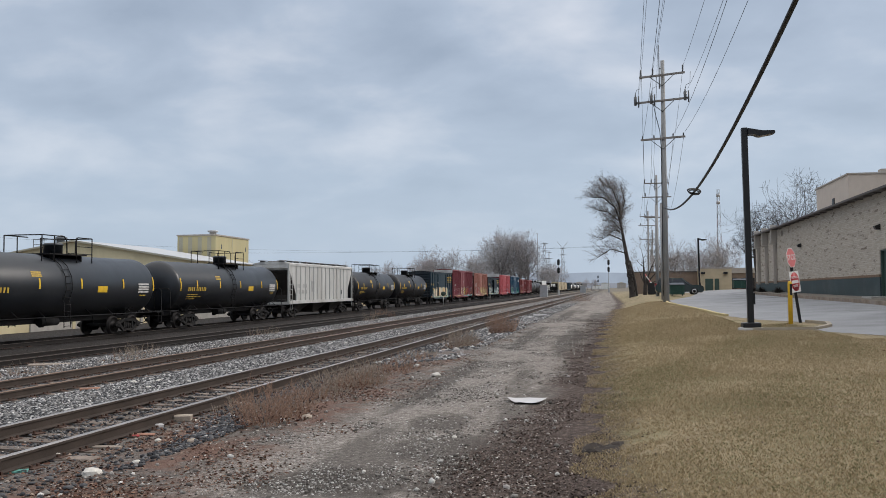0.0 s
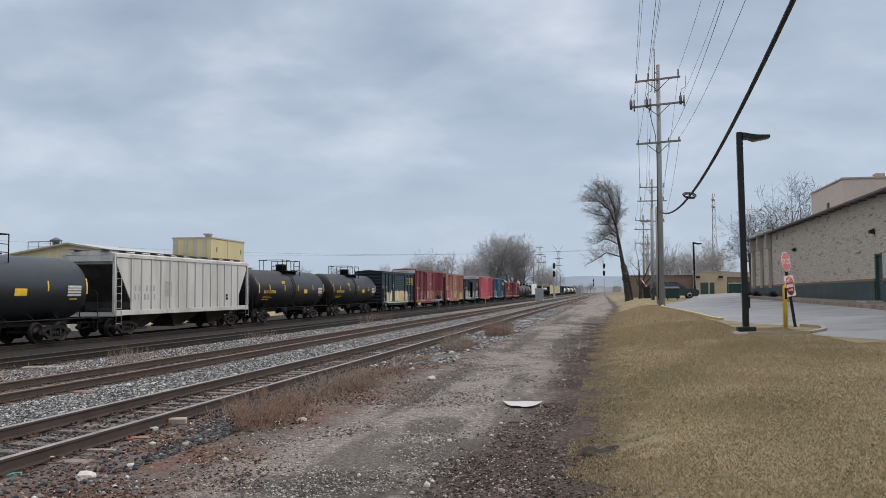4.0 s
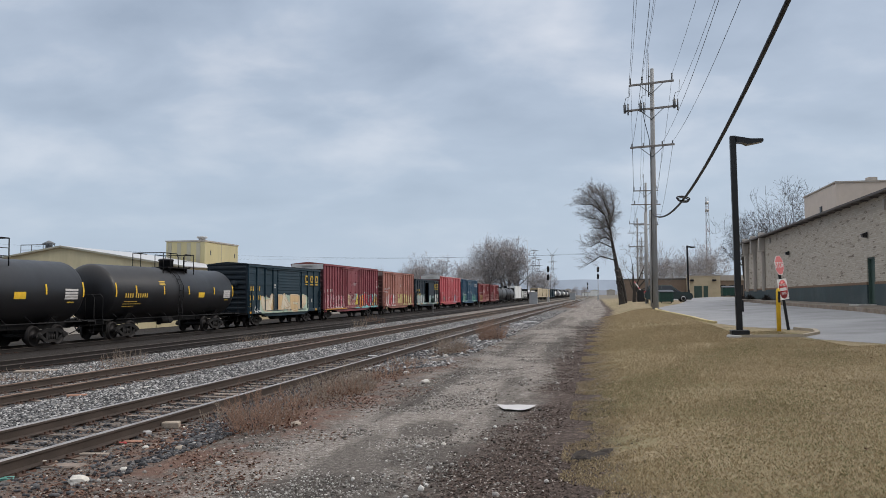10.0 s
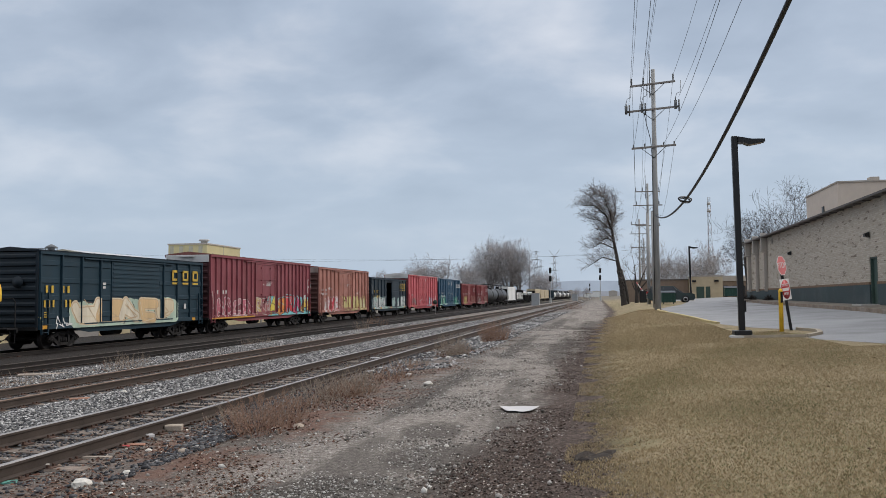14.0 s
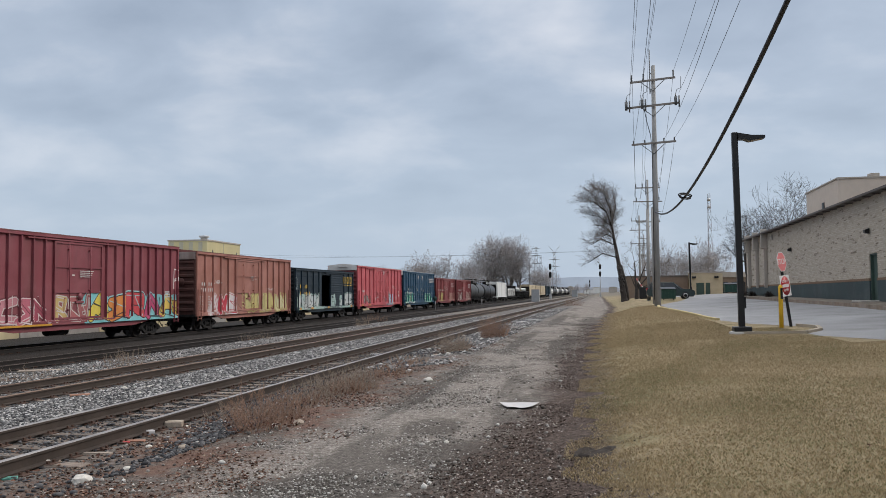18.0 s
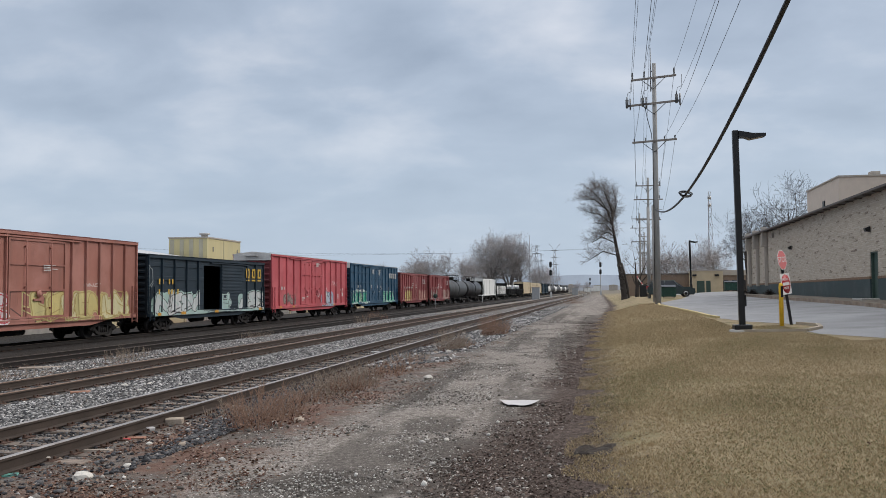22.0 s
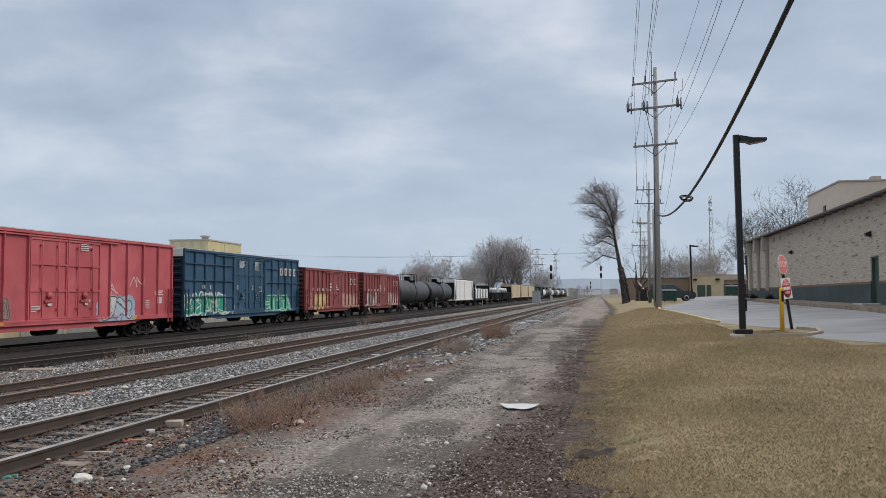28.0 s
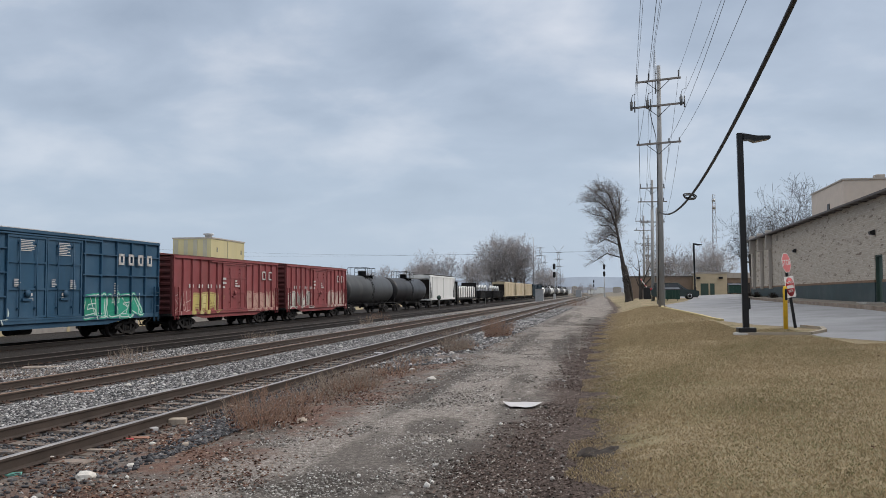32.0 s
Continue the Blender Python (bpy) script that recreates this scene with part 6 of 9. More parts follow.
brick_nodes(M_BRICKWALL)
M_SOLDIER = material("brown_sill_course", (0.20, 0.13, 0.085), 0.9, 0, 0.25, 6, 40, 0.3)
M_DOORGREEN = material("weathered_green_door", (0.045, 0.075, 0.062), 0.55, 0, 0.2, 2, 30, 0.05)
M_FIN = material("pale_concrete_fin", (0.38, 0.345, 0.305), 0.9, 0, 0.15, 2, 30, 0.2, (0.27, 0.24, 0.21), 0.5, 1.2, streak=True)
M_FASCIA = material("dark_roof_edge", (0.10, 0.088, 0.08), 0.7, 0, 0.25, 3, 30, 0.1)
M_GREENBIN = material("green_bin_paint", (0.018, 0.055, 0.042), 0.5, 0, 0.2, 2, 30, 0.1)
M_SHED = material("sand_block_wall", (0.47, 0.39, 0.27), 0.85, 0, 0.1, 1.5, 25, 0.15)
M_BROWNWALL = material("dull_brown_brick", (0.20, 0.15, 0.115), 0.9, 0, 0.15, 2, 30, 0.2)
M_GLASS = material("dark_window_glass", (0.02, 0.022, 0.026), 0.1, 0, 0.1, 2, 10, 0.0, spec=0.6)


def brick_building():
    """Long tan brick hall: dark green painted base, thin overhanging roof edge, recessed green door, pale fins at its far end."""
    X, Y0, Y1, ground_z, eave = 14.2, 6.0, 85.6, 1.3, 7.15
    b = thing("brick_building", "long tan split-face brick building with a dark green painted base", "building")
    s = Shape()
    d0, d1, dz = 46.85, 48.15, 4.15
    for box in ((X, X + 0.3, Y0, d0, 2.86, eave), (X, X + 0.3, d1, Y1, 2.86, eave), (X, X + 0.3, d0, d1, dz, eave), (X + 0.3, X + 24, Y1 - 0.3, Y1, ground_z, eave),
                (X + 0.3, X + 24, Y0, Y0 + 0.3, ground_z, eave), (X + 23.7, X + 24, Y0 + 0.3, Y1 - 0.3, ground_z, eave)):
        s = Shape()
        s.box(*box)
        part("wall", s, M_BRICKWALL, b)
    for k, (ya, yb) in enumerate(((Y0, d0), (d1, Y1))):
        s = Shape()
        s.box(X - 0.03, X + 0.28, ya, yb, ground_z - 0.6, 2.72)
        part("base_band", s, M_GREENPAINT, b, "dark green painted base band")
        s = Shape()
        s.box(X - 0.05, X + 0.29, ya, yb, 2.72, 2.86, 0.01)
        part("sill_course", s, M_SOLDIER, b, "brown brick sill course")
    # the door, set back in its opening, with its lintel, frame and step
    s = Shape()
    s.box(X + 0.18, X + 0.26, d0, d1, 1.70, dz)
    door = part("door", s, M_DOORGREEN, b, "dark green metal door")
    s = Shape()
    s.tube((X + 0.14, d0 + 0.2, 2.75), (X + 0.14, d0 + 0.2, 2.95), 0.02)
    part("handle", s, M_INSUL, door)
    s = Shape()
    for y in (d0 - 0.02, d1 - 0.07):
        s.box(X + 0.05, X + 0.2, y, y + 0.09, 1.70, dz)
    s.box(X + 0.05, X + 0.2, d0, d1, dz - 0.08, dz)
    part("door_frame", s, M_DOORGREEN, b)
    s = Shape()
    s.box(X - 0.9, X + 0.2, d0 - 0.2, d1 + 0.2, 1.2, 1.70, 0.02)
    part("door_step", s, M_CONCRETE, b)
    # pale fins, wider above a ledge
    for y in (83.2, 79.3, 75.4):
        s = Shape()
        s.box(X - 0.5, X - 0.01, y - 0.16, y + 0.16, 6.05, eave + 0.42, 0.02)
        s.box(X - 0.55, X - 0.01, y - 0.22, y + 0.22, 5.93, 6.05, 0.02)
        s.box(X - 0.28, X - 0.01, y - 0.09, y + 0.09, 2.6, 5.93, 0.02)
        part("fin", s, M_FIN, b, "pale concrete fin")
    for y in (66.3, 47.95):
        lampob = Shape()
        lampob.prism([(X - 0.05, 5.5), (X - 0.3, 5.4), (X - 0.26, 5.24), (X - 0.05, 5.2)], "y", y - 0.16, y + 0.16)
        part("wall_light", lampob, M_LAMPBLACK, b)
    roof = Shape()
    roof.box(X - 0.5, X + 24.3, Y0 - 0.5, Y1 + 0.4, eave, eave + 0.07)
    part("roof", roof, M_FASCIA, b)
    edge = Shape()
    edge.box(X - 0.55, X - 0.49, Y0 - 0.5, Y1 + 0.4, eave - 0.01, eave + 0.10)
    part("fascia", edge, M_FASCIA, b)
    y = Y0
    rafter = Shape()
    rafter.box(-0.42, 0.0, -0.04, 0.04, -0.06, 0.0)
    rm = rafter.mesh("rafter", [M_FASCIA])
    while y < Y1:
        part("rafter", rm, M_FASCIA, b, place=pose(X, y, eave - 0.002))
        y += 1.6
    for y, h in ((72.8, 0.35), (44.9, 0.5)):
        s = Shape()
        s.box(X - 0.14, X - 0.02, y - 0.1, y + 0.1, eave - 0.3 - h, eave - 0.25)
        part("vent_box", s, M_FIN, b)
    s = Shape()
    s.box(X + 1.0, X + 3.0, 66.5, 70.5, eave + 0.09, eave + 0.7, 0.04)
    part("rooftop_unit", s, M_FIN, b)
    # taller block behind
    u = thing("rear_hall", "taller tan hall behind the brick building", "building")
    s = Shape()
    s.box(24.0, 50.0, 90.5, 103.6, 1.3, 13.6)
    part("wall", s, M_TANWALL, u)
    s = Shape()
    s.box(23.9, 50.1, 90.4, 103.7, 13.6, 13.75)
    part("parapet", s, M_FIN, u)
    s = Shape()
    s.box(23.9, 24.0, 95.8, 96.6, 11.0, 11.8, 0.02)
    part("vent", s, M_LAMPBLACK, u)
    s = Shape()
    s.box(27.5, 28.4, 92, 93, 13.75, 14.3, 0.03)
    part("rooftop_unit", s, M_FIN, u)


brick_building()
M_DIRTWALK = material("dirty_walkway", (0.17, 0.145, 0.115), 0.95, 0, 0.35, 1.2, 30, 0.3, (0.30, 0.27, 0.23), 0.7, 0.5)
WALKWAY = [(12.75, 8.0), (14.15, 8.0), (14.15, 85.0), (12.95, 85.0), (12.75, 66.0)]
drape("walkway", WALKWAY, 0.2, M_DIRTWALK, "leaf-strewn brownish walkway along the brick building", "walkway", 2.0)


# made-up twiggy clump in place of a dark shape taken for a parked car
def shrub(x, y, r, seed):
    rr = random.Random(seed)
    s = Shape()
    for k in range(260):
        a, b = rr.uniform(0, 6.28), rr.uniform(0.1, 1.45)
        p = Vector((math.cos(a) * math.cos(b), math.sin(a) * math.cos(b), math.sin(b) * 0.8)) * r * rr.uniform(0.3, 1.0)
        s.tube(p * 0.3, p, 0.02, 0.006, 3, caps=False)
    ob = part("shrub", s, M_BARK, place=pose(x, y, gz(x, y) + 0.2))
    return tagged(ob, "low dark twiggy stand-in for a parked car by the wall", "shrub", "wall shrubs")


for k, (sx, sy) in enumerate(((13.6, 72.0), (13.5, 79.0), (13.5, 83.5))):
    shrub(sx, sy, 0.65, k)


def far_sheds():
    b = thing("block_shed", "sand-coloured block shed with two dark green doors", "shed")
    s = Shape()
    s.box(14.35, 18.85, 135.0, 141.0, 1.2, 5.4)
    part("wall", s, M_SHED, b)
    s = Shape()
    s.box(14.2, 19.0, 134.9, 141.1, 5.4, 5.6)
    part("roof", s, M_FIN, b)
    for x0, x1 in ((14.95, 16.1), (16.35, 17.0)):
        s = Shape()
        s.box(x0, x1, 134.93, 134.99, 1.6, 3.9)
        part("door", s, M_DOORGREEN, b)
    for x in (14.3, 17.6):
        s = Shape()
        s.box(x, x + 0.6, 134.4, 134.98, 4.6, 4.9, 0.03)
        part("wall_light", s, M_LAMPBLACK, b)
    c = thing("low_brown_building", "low brown brick building beyond the parking lot", "building")
    s = Shape()
    s.box(4.5, 14.3, 140.0, 150.0, 1.0, 5.0)
    part("wall", s, M_BROWNWALL, c)
    s = Shape()
    s.box(4.4, 14.32, 139.9, 150.1, 5.0, 5.2)
    part("roof", s, M_FASCIA, c)
    d = thing("low_flat_building", "low flat building with a white band and dark windows", "building")
    s = Shape()
    s.box(19.0, 34.0, 150.0, 162.0, 1.0, 5.0)
    part("wall", s, M_BROWNWALL, d)
    s = Shape()
    s.box(18.9, 34.1, 149.8, 162.1, 5.0, 5.9)
    part("roof_band", s, M_FIN, d)
    for k in range(5):
        s = Shape()
        s.box(19.6 + 2.8 * k, 21.8 + 2.8 * k, 149.92, 149.99, 2.4, 4.2)
        w = part("window", s, M_GLASS, d)


far_sheds()


def dumpster(x, y, w, h, label):
    t = thing("dumpster", label, "dumpster", place=pose(x, y, gz(x, y) + 0.05))
    s = Shape()
    s.prism([(-0.75, 0.15), (0.75, 0.15), (0.9, h * 0.75), (0.9, h), (-0.75, h * 0.85)], "x", -w / 2, w / 2)
    part("bin", s, M_GREENBIN, t)
    for k in range(5):
        s = Shape()
        xx = -w / 2 + 0.1 + (w - 0.2) * k / 4
        s.box(xx - 0.04, xx + 0.04, -0.82, -0.72, 0.15, h * 0.84)
        part("rib", s, M_GREENBIN, t)
    s = Shape()
    s.prism([(-0.8, h * 0.85), (0.92, h + 0.01), (0.92, h + 0.07), (-0.8, h * 0.85 + 0.06)], "x", -w / 2 - 0.03, w / 2 + 0.03)
    part("lid", s, M_LAMPBLACK, t)
    for xx in (-w / 2 + 0.2, w / 2 - 0.2):
        s = Shape()
        s.lathe("x", [(xx - 0.04, 0.1), (xx + 0.04, 0.1)], 10, centre=(0, -0.5, 0.1))
        part("caster", s, M_LAMPBLACK, t)


dumpster(7.15, 90.0, 1.4, 1.3, "dark green steel dumpster beside the utility pole")
dumpster(19.4, 130.0, 2.1, 1.5, "green steel dumpster with a white label beside the shed")


def suv(x, y, turn):
    """A dark green sport utility car parked side-on."""
    m = material("dark_green_car_paint", (0.035, 0.05, 0.05), 0.22, 0.2, 0.1, 1, 10, 0.0, spec=0.5)
    tyre = material("tyre_rubber", (0.015, 0.015, 0.015), 0.9, 0, 0.2, 5, 40, 0.1)
    rim = material("alloy_rim", (0.45, 0.45, 0.46), 0.35, 0.8, 0.1, 5, 40, 0.0)
    red = material("red_tail_light", (0.35, 0.02, 0.02), 0.3, 0, 0.1, 5, 40, 0.0)
    t = thing("suv_car", "dark green sport utility car parked on the lot", "car", "parked cars", place=pose(x, y, gz(x, y) + 0.05, 0, 0, turn) @ Matrix.Diagonal((1.06, 1.06, 1.08, 1)))
    s = Shape()
    s.prism([(-2.4, 0.45), (-2.42, 0.95), (-2.3, 1.05), (2.0, 1.0), (2.35, 0.85), (2.42, 0.5), (2.3, 0.3), (-2.25, 0.3)], "y", -0.92, 0.92)
    part("body", s, m, t)
    s = Shape()
    s.add([(-2.3, -0.88, 1.03), (1.25, -0.88, 1.0), (1.25, 0.88, 1.0), (-2.3, 0.88, 1.03), (-1.95, -0.72, 1.62), (0.35, -0.72, 1.64), (0.35, 0.72, 1.64), (-1.95, 0.72, 1.62)],
          [(0, 1, 5, 4), (1, 2, 6, 5), (2, 3, 7, 6), (3, 0, 4, 7), (4, 5, 6, 7)])
    part("cabin", s, M_GLASS, t, "dark tinted windows")
    s = Shape()
    s.box(-1.98, 0.38, -0.74, 0.74, 1.61, 1.70, 0.03)
    part("roof", s, m, t)
    for xx, lean in ((-2.12, 0.25), (-0.75, 0.05), (0.85, -0.6)):
        for side in (-1, 1):
            s = Shape()
            s.run([(xx, side * 0.885, 1.02), (xx + lean, side * 0.74, 1.63)], 0.05, 5)
            part("pillar", s, m, t)
    for xx in (-1.45, 1.45):
        for side in (-1, 1):
            s = Shape()
            s.lathe("y", [(side * 0.74, 0.30), (side * 0.74, 0.36), (side * 0.93, 0.36), (side * 0.94, 0.30)], 20, centre=(xx, 0, 0.36))
            w = part("wheel", s, tyre, t)
            s = Shape()
            s.lathe("y", [(side * 0.90, 0.24), (side * 0.945, 0.23), (side * 0.935, 0.1)], 14, centre=(xx, 0, 0.36))
            part("rim", s, rim, w)
    for side in (-1, 1):
        s = Shape()
        s.box(-2.43, -2.3, side * 0.72 - 0.14, side * 0.72 + 0.14, 0.85, 1.15, 0.02)
        part("tail_light", s, red, t)
        s = Shape()
        s.box(2.2, 2.38, side * 0.68 - 0.16, side * 0.68 + 0.16, 0.68, 0.82, 0.02)
        part("headlight", s, M_FIN, t)


suv(7.95, 97.0, 0)


def light_pole(x, y, height, label):
    z = gz(x, y)
    t = thing("light_pole", label, "street lamp", "parking lot lamps", place=pose(x, y, z - 0.08, 0, -0.7, 0))
    s = Shape()
    s.lathe("z", [(-0.3, 0.43), (0.14, 0.43), (0.17, 0.40)], 24)
    part("footing", s, M_CONCRETE, t, "round concrete footing")
    s = Shape()
    s.box(-0.29, 0.29, -0.29, 0.29, 0.17, 0.33, 0.02)
    part("base_cover", s, M_LAMPBLACK, t)
    s = Shape()
    s.box(-0.1, 0.1, -0.1, 0.1, 0.3, height, 0.015)
    part("pole", s, M_LAMPBLACK, t)
    s = Shape()
    s.box(0.10, 0.16, -0.07, 0.07, 0.95, 1.35, 0.01)
    part("hand_hole_cover", s, M_LAMPBLACK, t)
    s = Shape()
    s.prism([(0.1, height - 0.04), (0.55, height - 0.14), (0.98, height - 0.16), (0.98, height - 0.25), (0.45, height - 0.33), (0.3, height - 0.26), (0.1, height - 0.25)], "y", -0.2, 0.2)
    head = part("lamp_head", s, M_LAMPBLACK, t)
    s = Shape()
    s.prism([(0.45, height - 0.33), (0.92, height - 0.26), (0.9, height - 0.275), (0.47, height - 0.345)], "y", -0.16, 0.16)
    part("lens", s, M_FIN, head, "pale lamp lens")
    return t


light_pole(4.84, 30.4, 7.02, "tall black parking lot lamp on a round concrete footing")
light_pole(11.1, 106.0, 6.7, "black parking lot lamp at the far end of the lot")

M_SIGNRED = material("sign_red", (0.42, 0.025, 0.03), 0.5, 0, 0.12, 3, 30, 0.0)
M_SIGNRED_FADED = material("faded_sign_red", (0.66, 0.19, 0.19), 0.5, 0, 0.12, 3, 30, 0.0)
M_SIGNWHITE = material("sign_white", (0.72, 0.70, 0.68), 0.5, 0, 0.08, 3, 30, 0.0)
M_BOLLARD = material("yellow_bollard_paint", (0.72, 0.44, 0.03), 0.55, 0, 0.15, 3, 40, 0.1, (0.45, 0.28, 0.05), 0.5, 2.0)


def lettering(words, size, place, parent, mat):
    cu = bpy.data.curves.new("lettering", "FONT")
    cu.body, cu.size, cu.align_x, cu.align_y, cu.extrude = words, size, "CENTER", "CENTER", 0.003
    tmp = bpy.data.objects.new("lettering", cu)
    me = bpy.data.meshes.new_from_object(tmp)
    bpy.data.objects.remove(tmp)
    me.materials.clear()
    me.materials.append(mat)
    ob = new("lettering", me)
    ob.parent = parent
    ob.matrix_basis = place
    return ob


def road_sign():
    """A leaning post with a faded stop sign and a no-entry sign; both face the lot's exit."""
    x, y = 6.98, 33.0
    t = thing("road_sign", "leaning post with a faded red stop sign and a no-entry sign", "road sign", place=pose(x, y, gz(x, y) - 0.05, 0, -7.5, 0))
    s = Shape()
    s.box(-0.05, 0.05, -0.035, 0.035, -0.2, 2.75, 0.01)
    part("post", s, M_LAMPBLACK, t)

    def at(z, out):
        return pose(0, 0, z) @ pose(0, 0, 0, 0, 0, 54) @ pose(0, -0.05 - out, 0) @ pose(0, 0, 0, 90, 0, 0)
    def octagon(r):
        return [(r * math.cos(math.pi / 8 + k * math.pi / 4), r * math.sin(math.pi / 8 + k * math.pi / 4)) for k in range(8)]
    s = Shape()
    s.prism(octagon(0.385), "z", -0.004, 0.004)
    plate = part("stop_plate", s, M_SIGNWHITE, t, "octagonal stop sign with white border", place=at(2.45, 0.0))
    s = Shape()
    s.prism(octagon(0.36), "z", 0.0, 0.006)
    part("stop_face", s, M_SIGNRED_FADED, plate, "faded red stop face")
    lettering("STOP", 0.30, pose(0, 0, 0.009), plate, M_SIGNWHITE)
    s = Shape()
    s.box(-0.385, 0.385, -0.385, 0.385, -0.004, 0.004)
    plate = part("no_entry_plate", s, M_SIGNWHITE, t, "white square sign plate", place=at(1.56, 0.0))
    s = Shape()
    s.lathe("z", [(0.0, 0.35), (0.007, 0.35)], 32)
    part("no_entry_disc", s, M_SIGNRED, plate, "red no-entry disc")
    s = Shape()
    s.box(-0.27, 0.27, -0.055, 0.055, 0.004, 0.011)
    part("no_entry_bar", s, M_SIGNWHITE, plate)
    lettering("DO NOT", 0.13, pose(0, 0.16, 0.010), plate, M_SIGNWHITE)
    lettering("ENTER", 0.13, pose(0, -0.16, 0.010), plate, M_SIGNWHITE)


road_sign()


def bollard():
    x, y = 6.52, 32.4
    t = thing("bollard", "tall yellow steel bollard with a dark tag", "bollard", place=pose(x, y, gz(x, y) - 0.05))
    s = Shape()
    s.lathe("z", [(-0.2, 0.078), (1.5, 0.078), (1.55, 0.07), (1.6, 0.045), (1.615, 0.015)], 20)
    part("post", s, M_BOLLARD, t)
    s = Shape()
    s.box(-0.02, 0.06, -0.095, -0.06, 1.1, 1.5, 0.01)
    part("tag", s, M_LAMPBLACK, t, "dark tag")


bollard()

# ---- power line ----
M_TRANSFORMER = material("grey_transformer", (0.30, 0.31, 0.32), 0.5, 0.2, 0.15, 2, 20, 0.03)


def insulator(parent, x, y, z, tall=0.55, r=0.09):
    s = Shape()
    prof = [(0, 0.04)]
    for k in range(5):
        h = tall * (0.15 + 0.16 * k)
        prof += [(h, 0.05), (h + 0.03, r), (h + 0.07, r * 0.95), (h + 0.08, 0.05)]
    prof.append((tall, 0.03))
    s.lathe("z", prof, 10, centre=(x, y, z))
    return part("insulator", s, M_INSUL, parent)


def utility_pole(x, y, top, mast=1.3, group="power line", near=True, lean=0.3, swing=0.0):
    z = gz(x, y)
    t = thing("utility_pole", "tall weathered wooden utility pole with three cross arms", "utility pole", group, place=pose(x, y, z, 0, lean, swing))
    s = Shape()
    s.tube((0, 0, -0.5), (0, 0, top), 0.25, 0.15, 16)
    part("pole", s, M_WOODPOLE, t)
    s = Shape()
    s.tube((-0.27, 0, top - 2.2), (-0.27, 0, top + mast), 0.045, 0.03, 8)
    for h in (top - 2.0, top - 0.6):
        s.box(-0.29, 0.0, -0.03, 0.03, h - 0.04, h + 0.04)
    part("lightning_mast", s, M_INSUL, t)
    for h, half in ((top - 1.2, 1.78), (top - 3.22, 2.08), (top - 6.2, 1.74)):
        s = Shape()
        s.box(-half, half, -0.30, -0.17, h - 0.075, h + 0.075, 0.01)
        arm = part("cross_arm", s, M_ARM, t)
        s = Shape()
        for side in (-1, 1):
            s.run([(side * 0.95, -0.25, h - 0.06), (0, -0.2, h - 0.85)], 0.028, 5)
        part("brace", s, M_INSUL, arm)
    for xx in (-1.66, -0.72, 1.62):
        insulator(t, xx, -0.235, top - 1.13, 0.55, 0.07)
    if near:
        for xx in (-1.95, -0.68, 1.95):
            s = Shape()
            s.tube((xx - 0.14, -0.38, top - 3.42), (xx - 0.14, -0.38, top - 2.75), 0.10, 0.13, n=10)
            s.tube((xx - 0.14, -0.38, top - 2.75), (xx - 0.14, -0.38, top - 2.55), 0.05, n=8)
            s.tube((xx + 0.12, -0.38, top - 3.6), (xx + 0.12, -0.38, top - 2.7), 0.06, n=8)
            s.run([(xx - 0.14, -0.38, top - 2.55), (xx - 0.05, -0.36, top - 2.2), (xx + 0.22, -0.3, top - 2.1), (xx + 0.26, -0.28, top - 1.2)], 0.022, 5)
            part("fuse_cutout", s, M_INSUL, t)
        s = Shape()
        s.run([(-0.68, -0.35, top - 3.4), (-0.5, -0.32, top - 4.4), (-0.22, -0.26, top - 5.6), (-0.14, -0.22, top - 7.0), (-0.17, -0.22, 0.5)], 0.03, 6)
        part("riser_cable", s, M_CABLE, t)
    else:
        for xx in (-1.6, 1.6):
            insulator(t, xx, -0.235, top - 3.12, 0.5, 0.09)
    for xx in (-1.6, -0.7, 0.8, 1.6):
        insulator(t, xx, -0.235, top - 6.13, 0.2, 0.05)
    return t


POLES = [(2.95, 4.6, 19.0), (4.6, 68.0, 18.98), (7.4, 127.0, 17.3), (9.2, 190.0, 17.6), (13.6, 255.0, 17.6), (16.6, 320.0, 17.6), (19.6, 385.0, 17.6)]
for k, (px, py, ph) in enumerate(POLES):
    utility_pole(px, py, ph, near=k < 2, lean=0.1 if k == 1 else 0.3, swing=-18.0 if k == 1 else 0.0)


def span(a, b, sag, r, name, label, mat=M_WIRE, n=20, group="overhead wires", bow=0.0):
    s = Shape()
    a, b = Vector(a), Vector(b)
    pts = []
    for k in range(n + 1):
        u = k / n
        p = a.lerp(b, u)
        p.z -= 4 * sag * u * (1 - u)
        pts.append(p)
    s.run(pts, r, 5 if r < 0.03 else 8)
    return tagged(part(name, s, mat), label, "cable", group)


for (x0, y0, h0), (x1, y1, h1) in zip(POLES, POLES[1:]):
    z0, z1 = gz(x0, y0) + h0, gz(x1, y1) + h1
    lines = [(-1.66, -0.5, 1.2), (-0.72, -0.5, 1.2), (1.62, -0.5, 1.2), (-0.32, 1.3, 1.0), (-1.6, -5.8, 1.3), (1.6, -5.8, 1.3), (0.8, -5.8, 1.4)]
    if y0 < 60:
        lines += [(1.95, -2.4, 1.2), (-1.95, -2.6, 1.2)]
    for off, dz, sag in lines:
        ends = []
        for x, y, z in ((x0, y0, z0), (x1, y1, z1)):
            ends.append((x + off * 0.951, y - off * 0.309 - 0.24, z + dz - 0.1) if y == 68.0 else (x + off, y - 0.24, z + dz - 0.1))
        span(ends[0], ends[1], sag, 0.011 if y0 < 60 else 0.013, "overhead_wire", "thin dark power line wire between the poles")


